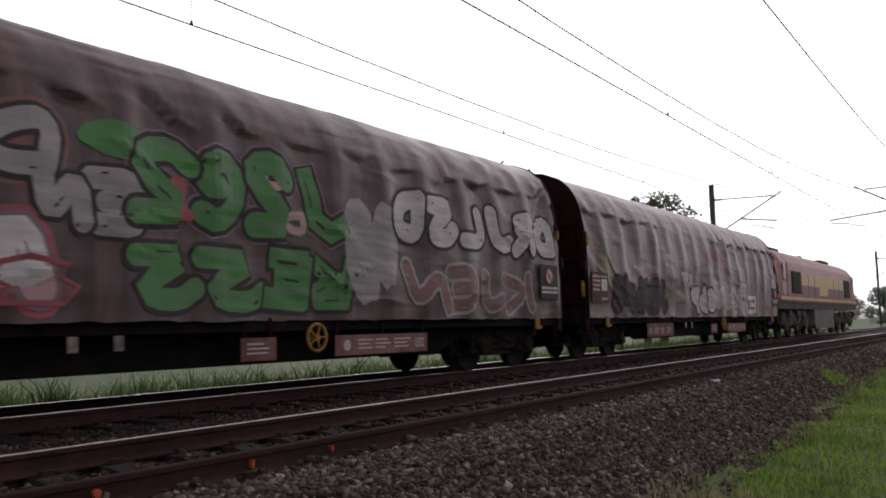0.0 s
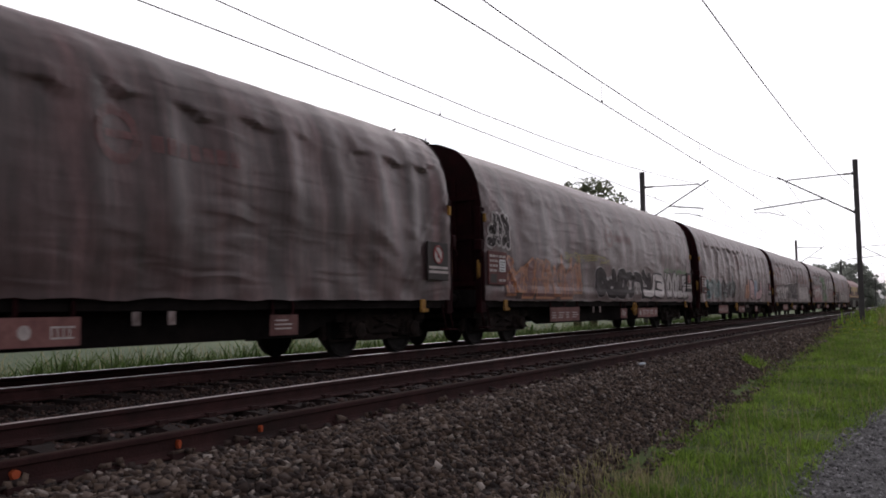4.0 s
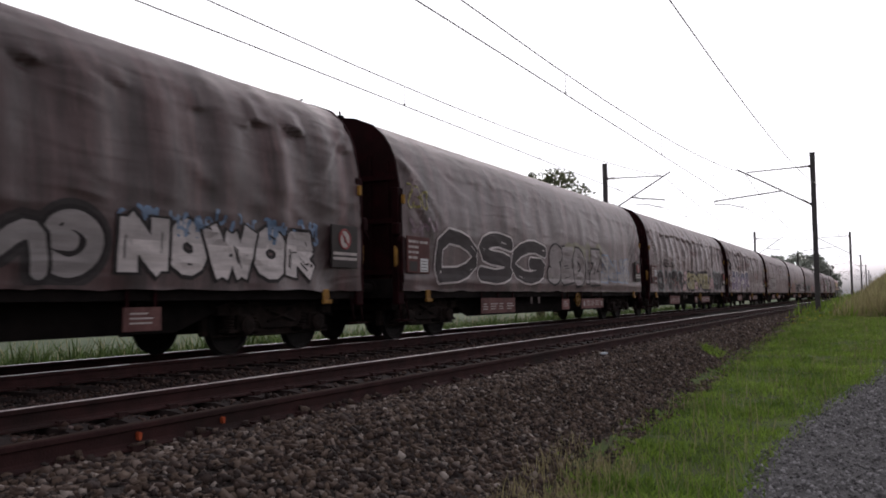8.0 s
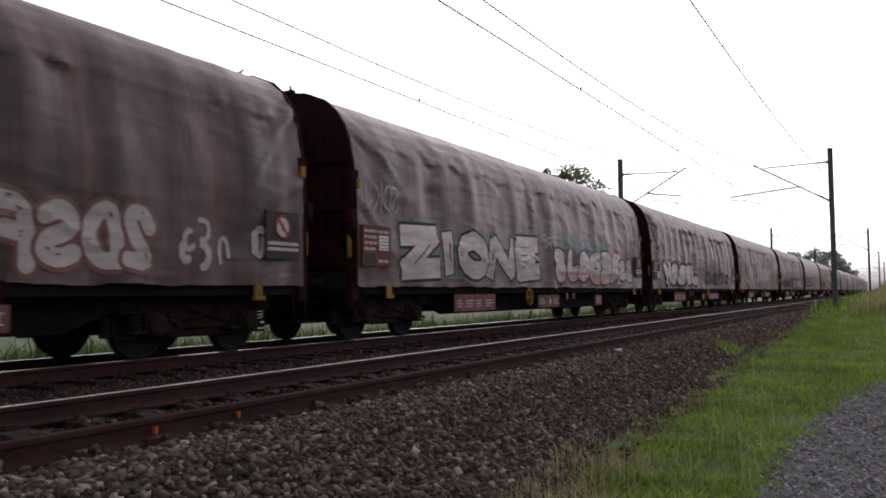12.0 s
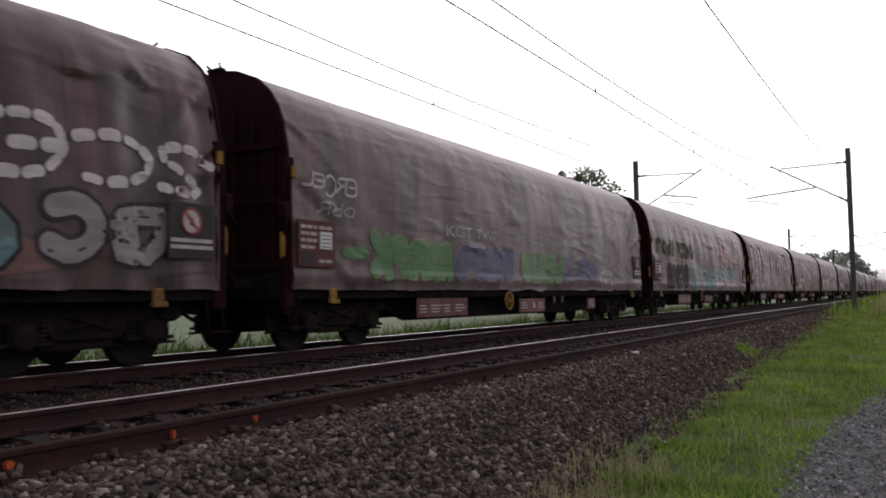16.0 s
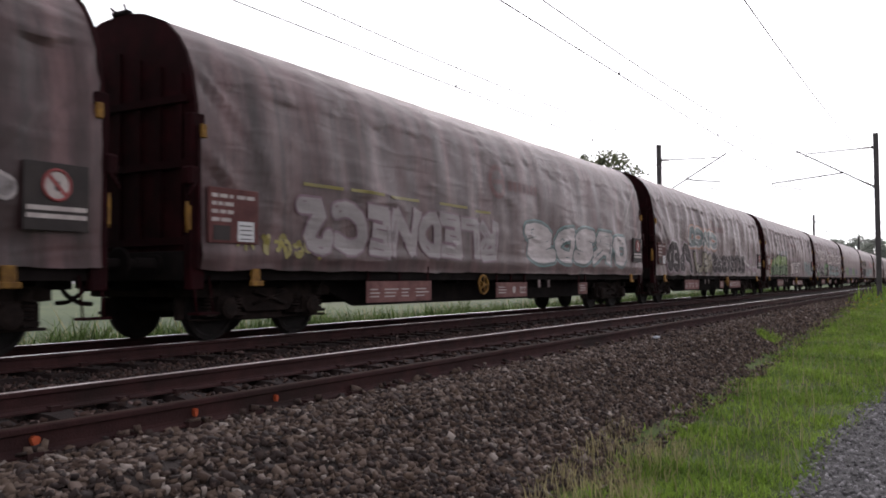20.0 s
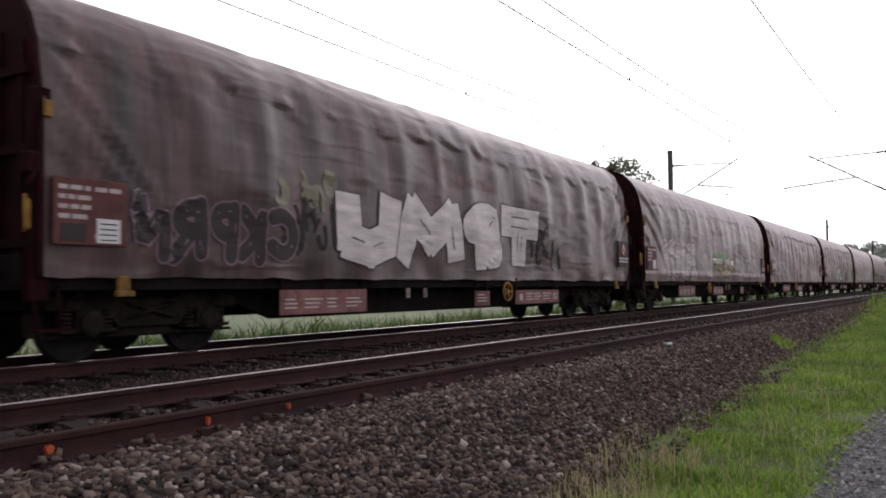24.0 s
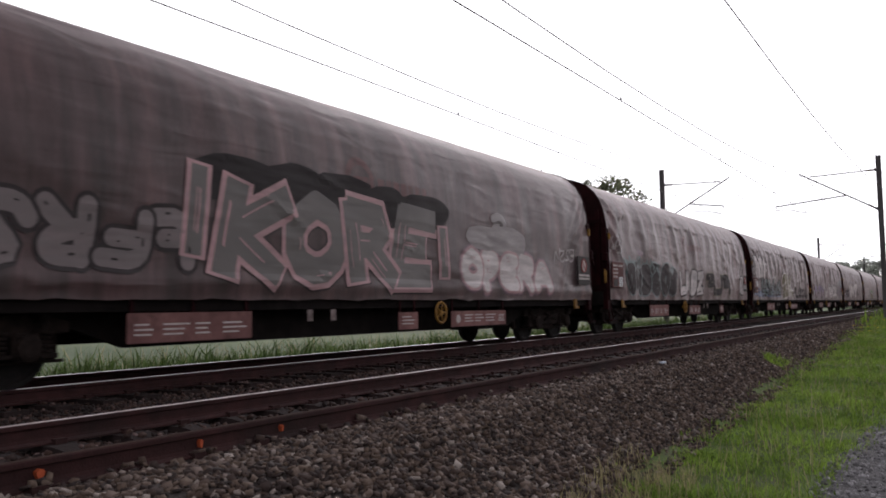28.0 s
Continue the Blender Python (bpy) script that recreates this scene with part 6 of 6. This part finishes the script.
    (18, 0.9, 1.2, 'B', -0.78, 'goods wagon, rumpled grey tarpaulin with white dabbed letters and teal blocks', [
        ('o6', -7.9, -1.7, 1.04, 1.95, 'black', None),
        ('*12', -7.5, -2.2, 1.1, 1.9, 'grey', None),
        ('#2', -7.6, -5.4, 2.2, 3.15, 'white', None, dict(form="dab", fat=0.1)),
        ('#2', -5.2, -3.2, 2.2, 3.1, 'white', None, dict(form="dab", fat=0.1)),
        ('#4', -2.9, 2.33, 2.0, 2.95, 'white', None, dict(form="dab", fat=0.1)),
        ('#6', 2.58, 9.05, 2.1, 2.95, 'white', None, dict(form="dab", fat=0.11)),
        ('o3', -1.5, 6.4, 1.04, 1.6, 'rust', None),
        ('#5', -1.2, 6.19, 1.06, 2.0, 'slate', 'black', dict(fat=0.176, low="teal", cut=0.5)),
        ('#2', -8.4, -6.0, 1.05, 1.5, 'green', 'smoke', dict(fat=0.16)),
        ('#2', -3.4, -1.8, 1.06, 2.1, 'green', 'smoke', ROUND),
        ('#2', 6.5, 8.3, 1.22, 2.1, 'grey', 'smoke'),
    ]),
    (19, 1.0, 1.0, 'A', -0.89, 'goods wagon, rumpled grey tarpaulin with bright green letters', [
        ('#2', -8.3, -7.2, 1.1, 2.0, 'orange', 'black'),
        ('^8', -7.6, -1.9, 1.05, 1.7, 'green', 'black'),
        ('MSER', -7.24, -2.2, 1.15, 2.25, 'lime', 'black', dict(fat=0.24, edge=0.06, low="green", cut=0.4)),
        ('*5', -5.6, -2.0, 2.1, 2.5, 'slate', None),
        ('16 TUT', -1.3, 3.0, 1.08, 1.96, 'white', 'smoke', dict(fat=0.16)),
        ('*5', -1.7, 3.2, 1.9, 2.2, 'mauve', None),
        ('#5', 4.77, 8.17, 1.07, 2.0, 'slate', 'teal', dict(form="round", fat=0.16)),
        ('#1', 8.32, 9.05, 1.08, 2.13, 'silver', 'blue'),
    ]),
    (20, 0.7, 1.0, 'A', -0.99, 'goods wagon, slack grey tarpaulin with pale bubbles and orange-edged blocks', [
        ('#4', -7.9, -4.6, 1.06, 2.2, 'smoke', 'silver', dict(form="round", fat=0.176, edge=0.03, halo="mauve")),
        ('#5', -4.9, -0.4, 2.05, 2.85, 'slate', 'silver', dict(fat=0.192, edge=0.05, halo="orange", rim=0.05)),
        ('#4', -4.3, -1.4, 1.06, 1.95, 'olive', 'black', dict(form="round", fat=0.16)),
        ('#8', -1.3, 5.12, 1.06, 1.97, 'smoke', 'grey', dict(fat=0.17, edge=0.025)),
        ('#3', 5.23, 8.21, 1.11, 1.9, 'mauve', 'grey', ROUND),
    ]),
    (21, 0.35, 0.8, 'B', -0.68, 'goods wagon, taut streaked grey tarpaulin with dull pink and white blocks', [
        ('#8', -7.28, -0.82, 1.2, 2.15, 'grey', 'mauve', dict(fat=0.16, edge=0.035)),
        ('#5', 0.6, 7.6, 1.2, 2.2, 'silver', 'slate', dict(fat=0.19, halo="teal", rim=0.03)),
        ('*4', -8.6, -6.8, 1.1, 1.5, 'yellow', None),
        ('-1', -7.2, -6.1, 2.25, 2.3, 'yellow', None),
        ('-1', -6.05, -4.9, 2.26, 2.31, 'yellow', None),
        ('-1', -4.85, -3.75, 2.25, 2.3, 'yellow', None),
        ('-1', -3.2, -1.9, 2.26, 2.31, 'yellow', None),
        ('-1', -1.7, -0.95, 2.22, 2.27, 'yellow', None),
    ]),
    (22, 1.0, 1.0, 'A', -1.03, 'goods wagon, rumpled grey tarpaulin with white letters and yellow bubbles', [
        ('#4', -2.6, 1.3, 1.07, 2.1, 'white', 'black', dict(fat=0.192, halo="slate", low="silver")),
        ('*4', -2.2, 1.14, 1.3, 1.7, 'blue', None),
        ('#4', 2.56, 4.94, 1.06, 1.85, 'smoke', 'slate', dict(form="round", fat=0.176)),
        ('#2', 5.35, 6.9, 1.06, 2.45, 'lime', 'yellow', dict(form="round", fat=0.2, edge=0.03)),
        ('#1', 6.97, 7.37, 1.84, 2.2, 'lime', 'yellow', ROUND),
        ('#1', 7.35, 8.06, 1.37, 1.99, 'grey', 'silver', ROUND),
    ]),
    (23, 0.7, 0.9, 'B', 1.2, 'goods wagon, slack grey tarpaulin with blue scribbles', [
        ('%9', -7.8, -3.6, 1.1, 2.23, 'blue', None),
        ('%7', -7.6, -4.0, 1.3, 2.1, 'silver', None),
    ]),
    (24, 0.3, 0.8, 'B', -0.87, 'goods wagon, taut grey tarpaulin with white, grey and green bubble shapes', [
        ('#6', -7.3, -3.4, 1.12, 2.3, 'silver', 'mauve', dict(form="round", fat=0.192, halo="white", rim=0.04)),
        ('#4', -3.4, -1.0, 1.09, 2.15, 'grey', 'mauve', dict(form="round", fat=0.208)),
        ('-1', -0.9, 2.72, 1.75, 2.1, 'green', None),
        ('#5', -0.85, 2.69, 1.15, 1.95, 'white', 'smoke', dict(fat=0.17, low="yellow", cut=0.7)),
        ('#5', 2.9, 8.28, 1.12, 2.12, 'grey', 'mauve', dict(form="round", fat=0.208)),
    ]),
    (25, 0.7, 1.0, 'A', -0.89, 'goods wagon, rumpled grey tarpaulin with huge white letters', [
        ('UM2T', -4.3, 3.0, 1.1, 2.62, 'white', 'smoke', dict(fat=0.27, edge=0.03)),
        ('#5', -8.06, -5.2, 1.17, 2.0, 'smoke', 'mauve', dict(form="round", fat=0.16, edge=0.03)),
        ('*7', -5.6, -4.1, 1.3, 2.3, 'black', None),
        ('*4', -5.8, -4.2, 2.0, 2.7, 'olive', None),
        ('*5', 2.6, 4.3, 1.2, 2.3, 'black', None),
    ]),
    (26, 0.8, 1.0, 'B', -0.89, 'goods wagon, rumpled grey tarpaulin with violet letters and white bubbles', [
        ('GUESH', -7.71, -3.0, 1.08, 2.08, 'purple', 'black', dict(form="round", fat=0.2, edge=0.05, halo="grey", rim=0.05, low="mauve", cut=0.55)),
        ('%6', -3.1, -2.2, 1.75, 2.2, 'silver', None),
        ('#2', -2.5, -1.2, 1.1, 1.78, 'white', 'smoke', ROUND),
        ('*3', -1.31, -0.03, 1.8, 2.25, 'rust', None),
        ('#5', 0.76, 5.2, 1.12, 2.2, 'white', 'black', dict(form="round", fat=0.176, halo="silver", rim=0.04)),
        ('#4', 5.4, 8.17, 1.15, 1.95, 'mauve', 'slate', ROUND),
        ('#1', 8.29, 9.05, 1.46, 2.19, 'silver', 'blue'),
        ('%6', 6.08, 8.94, 2.2, 2.6, 'teal', None),
    ]),
    (27, 0.9, 1.1, 'A', -0.9, 'goods wagon, rumpled grey tarpaulin with blue-green spikes', [
        ('^6', -8.9, -1.4, 1.15, 1.6, 'blue', 'navy'),
        ('^10', -7.0, -1.2, 1.25, 2.1, 'slate', 'black'),
        ('^9', -6.7, -1.4, 1.2, 1.75, 'teal', 'black'),
        ('*7', -6.8, -1.5, 1.1, 1.45, 'blue', None),
        ('2K', -1.0, 2.6, 1.06, 2.7, 'olive', 'white', dict(fat=0.184, edge=0.06)),
        ('#5', 3.0, 8.09, 1.06, 1.8, 'smoke', 'grey', dict(fat=0.18, edge=0.025)),
        ('#1', -9.1, -8.1, 2.1, 3.2, 'grey', 'black', ROUND),
        ('#4', -8.2, -5.9, 1.95, 3.25, 'white', 'black', dict(form="round", fat=0.3, edge=0.05)),
        ('o1', -5.75, -5.4, 2.75, 2.95, 'white', None),
        ('o1', -5.7, -5.45, 2.4, 2.6, 'white', None),
        ('%4', -3.93, -2.6, 1.9, 2.3, 'silver', None),
    ]),
    (28, 0.6, 1.1, 'B', -0.99, 'goods wagon, slack grey tarpaulin with dark and white letters', [
        ('#6', -7.9, -2.6, 1.08, 2.2, 'smoke', 'slate', dict(form="round", fat=0.2, edge=0.05)),
        ('*4', -7.8, -3.0, 1.7, 2.3, 'slate', None),
        ('LABZ', -2.18, 1.0, 1.12, 2.12, 'silver', 'smoke', dict(fat=0.184, low="white", cut=0.6)),
        ('#3', 1.54, 5.6, 1.12, 2.1, 'black', 'olive', dict(form="round", fat=0.184, edge=0.03)),
        ('#1', 7.45, 8.3, 1.19, 2.1, 'silver', 'smoke', ROUND),
        ('o1', -6.55, -6.05, 2.3, 2.55, 'mauve', None),
        ('%4', -9.0, -8.0, 2.3, 2.9, 'silver', None),
    ]),
    (29, 0.1, 0.5, 'A', -0.96, 'goods wagon, smooth grey tarpaulin with pink-edged letters', [
        ('#4', -7.5, -4.6, 1.3, 2.15, 'dust', 'smoke', dict(form="round", fat=0.17)),
        ('o5', -4.4, 1.6, 2.2, 2.95, 'black', None),
        ('I', -4.85, -4.2, 1.45, 2.8, 'ash', 'pink', dict(fat=0.15, edge=0.08)),
        ('KORE', -4.15, 1.3, 1.1, 2.75, 'ash', 'pink', dict(fat=0.165, edge=0.09, halo="smoke", rim=0.03)),
        ('I', 1.35, 1.9, 1.3, 2.5, 'ash', 'pink', dict(fat=0.15, edge=0.08)),
        ('o2', 2.7, 5.0, 1.9, 2.6, 'grey', None),
        ('#1', 3.6, 4.3, 2.2, 2.9, 'grey', None, dict(fat=0.16)),
        ('OPERA', 2.3, 6.5, 1.14, 2.05, 'white', 'pink', dict(fat=0.2, form="round", halo="mauve", rim=0.04)),
        ('%4', 6.83, 8.17, 1.85, 2.25, 'silver', None),
    ]),
]


# ---- locomotive ----
LOCO_X = 48.0


def locomotive():
    root = tagged(new("diesel_locomotive"), "maroon and gold six-axle diesel locomotive heading the train", "locomotive")
    body = [(1.30, 1.60), (1.33, 1.72), (1.33, 3.0), (1.24, 3.4), (1.0, 3.75), (0.6, 3.98), (0.0, 4.05)]
    ring = [(-y, z) for y, z in body] + [(y, z) for y, z in body[::-1][1:]]

    def shell(bm, xs, mat_for):
        n = len(ring)
        rings = [[bm.verts.new((x, y * g, 1.60 + (z - 1.60) * h)) for y, z in ring] for x, g, h in xs]
        for a, b in zip(rings, rings[1:]):
            for i in range(n):
                z = (a[i].co.z + a[(i + 1) % n].co.z) / 2
                bm.faces.new((a[i], b[i], b[(i + 1) % n], a[(i + 1) % n])).material_index = mat_for(z)
        bm.faces.new(rings[0])
        bm.faces.new(rings[-1][::-1])
    bm = bmesh.new()
    shell(bm, [(-8.2, 1, 1), (8.2, 1, 1)], lambda z: 0)
    part("body", bm, LOCO_RED, root, "faded maroon engine-room body, paled further for the mist", smooth=False)
    bm = bmesh.new()
    box(bm, -5.6, 5.6, -1.342, -1.333, 2.42, 3.02)
    part("gold_band", bm, LOCO_GOLD, root, "broad gold band")
    bm = bmesh.new()
    box(bm, -5.6, 5.6, -1.341, -1.333, 1.86, 2.41)
    part("lower_panel", bm, LOCO_MAROON, root, "dark maroon lower body side")
    bm = bmesh.new()
    box(bm, -10.0, 10.0, -1.352, -1.333, 1.70, 1.84)
    part("sill_band", bm, LOCO_GOLD, root, "narrow gold sill stripe")
    bm = bmesh.new()
    extrude_outline(bm, [(-1.6, 2.0), (0.6, 2.0), (1.0, 2.6), (-1.2, 2.6)], -1.348, -1.3435)
    part("emblem_panel", bm, LOCO_GOLD, root)
    for x in (-4.1, -2.6, 2.6, 4.1):
        bm = bmesh.new()
        box(bm, x - 0.02, x + 0.02, -1.35, -1.343, 1.9, 3.0)
        part("door_joint", bm, LOCO_DARK, root)
    for s in (-1, 1):
        bm = bmesh.new()
        shell(bm, [(s * 8.205, 0.99, 1.0), (s * 9.3, 0.99, 1.0), (s * 10.0, 0.94, 0.86), (s * 10.25, 0.9, 0.5)], lambda z: 0)
        cab = part("cab", bm, LOCO_RED, root)
        bm = bmesh.new()
        box(bm, *sorted((s * 8.8, s * 9.35)), -1.345, -1.31, 2.55, 3.3, 0.004)
        part("window", bm, GLASS, cab)
        bm = bmesh.new()
        box(bm, *sorted((s * 8.25, s * 8.62)), -1.35, -1.31, 1.86, 3.35, 0.01)
        part("cab_door", bm, LOCO_RED, cab)
        bm = bmesh.new()
        for y in (-0.62, 0.62):
            vs = [bm.verts.new(p) for p in ((s * 9.62, y - 0.45, 3.55), (s * 9.62, y + 0.45, 3.55), (s * 10.05, y + 0.45, 2.95), (s * 10.05, y - 0.45, 2.95))]
            bm.faces.new(vs)
        bmesh.ops.solidify(bm, geom=bm.faces[:], thickness=0.05)
        part("windscreen", bm, GLASS, cab)
        for y in (-0.875, 0.875):
            bm = bmesh.new()
            lathe(bm, [(0, 0.13), (0.3, 0.1), (0.38, 0.1), (0.381, 0.22), (0.42, 0.2)], (s * 10.26, y, 1.05), (s * 11.26, y, 1.05), 16)
            part("buffer", bm, LOCO_DARK, root)
        # side grilles with slats
        x0, x1 = sorted((s * 5.9, s * 7.7))
        bm = bmesh.new()
        box(bm, x0, x1, -1.36, -1.333, 2.0, 3.02)
        grille = part("side_grille", bm, GRILLE, root)
        for i in range(10):
            bm = bmesh.new()
            box(bm, x0 + 0.05, x1 - 0.05, -1.385, -1.362, 2.05 + i * 0.095, 2.09 + i * 0.095)
            part("slat", bm, GRILLE, grille)
    bm = bmesh.new()
    box(bm, -10.2, 10.2, -1.27, 1.27, 1.3, 1.598)
    part("main_frame", bm, LOCO_DARK, root)
    bm = bmesh.new()
    extrude_outline(bm, [(-2.6, 1.295), (2.6, 1.295), (2.6, 0.55), (2.35, 0.36), (-2.35, 0.36), (-2.6, 0.55)], -1.25, 1.25)
    part("fuel_tank", bm, TANK, root, "dull grey fuel tank")
    bm = bmesh.new()
    box(bm, -8.0, -6.0, -0.5, 0.5, 4.02, 4.16, 0.05)
    box(bm, 3.0, 5.4, -0.7, 0.7, 3.96, 4.1, 0.04)
    lathe(bm, [(0, 0.18), (0.2, 0.18)], (0.6, 0, 4.02), (0.6, 0, 5.02), 12)
    part("roof_gear", bm, LOCO_DARK, root)
    bm = bmesh.new()
    box(bm, -9.5, -8.8, -1.352, -1.30, 1.92, 2.46)
    part("panel", bm, LETTER, root, "pale square panel below the cab window")
    for bx in (-6.4, 6.4):
        bm = bmesh.new()
        for s in (-1, 1):
            extrude_outline(bm, [(-2.7, 0.62), (-2.5, 1.15), (2.5, 1.15), (2.7, 0.62), (2.3, 0.5), (1.2, 0.5), (0.9, 0.6), (-0.9, 0.6), (-1.2, 0.5), (-2.3, 0.5)], s * 1.12, s * 1.0)
            for x in (-2.05, 0, 2.05):
                box(bm, x - 0.2, x + 0.2, s * 1.12 - 0.09, s * 1.12 + 0.09, 0.36, 0.8, 0.03)
                for dx in (-0.42, 0.42):
                    tube(bm, (x + dx, s * 1.1, 0.5), (x + dx, s * 1.1, 0.9), 0.11, 8)
        for x in (-1.5, 0.3, 1.4):
            box(bm, x - 0.3, x + 0.3, -1.26, -1.14, 0.95, 1.22, 0.04)
            tube(bm, (x - 0.5, -1.2, 0.55), (x + 0.4, -1.2, 1.05), 0.04, 6)
        bogie = part("bogie", bm, LOCO_DARK, root, m=pose(bx, 0, 0))
        for x in (-2.05, 0, 2.05):
            bm = bmesh.new()
            for s in (-1, 1):
                lathe(bm, [(0.0, 0.5), (0.02, 0.555), (0.04, 0.555), (0.05, 0.53), (0.13, 0.53), (0.131, 0.2), (0.17, 0.12)], (0, s * 0.68, 0), (0, s * 1.7, 0), 24)
            tube(bm, (0, -0.7, 0), (0, 0.7, 0), 0.09, 8)
            part("wheelset", bm, WHEEL, bogie, m=pose(x, 0, 0.53))
    return root

build_ground()
build_rails()
build_overhead()
build_trees()
train = build_train()
loco = locomotive()
loco.matrix_basis = pose(LOCO_X, TRAIN_Y, 0)
build_grass()
build_sleepers()
build_ballast()


def motions():
    times = [0, 2, 4, 6, 8, 10, 12, 14, 16, 18, 20, 22, 24, 26, 28]
    for ob, x in train + [(loco, LOCO_X)]:
        walk(ob, [(t, pose(x + run(t), TRAIN_Y, 0)) for t in times])
    step = 1 / FPS
    for index, x, ob, dx in WHEELSETS:
        start = wagon_x(index) + x
        first = next((i for i in range(841) if start + run(i * step) > 2.0), 840)
        last = next((i for i in range(841) if start + run(i * step) > 34.0), 840)
        if first == 840 or last <= first:
            continue
        base = run(first * step)
        keys = sorted({0, *range(first, last + 1), 840})
        rows = []
        for i in keys:
            j = min(max(i, first), last)
            rows.append((i * step, pose(dx, 0, 0.46, 0, math.degrees((run(j * step) - base) / 0.46), 0)))
        walk(ob, rows)


motions()
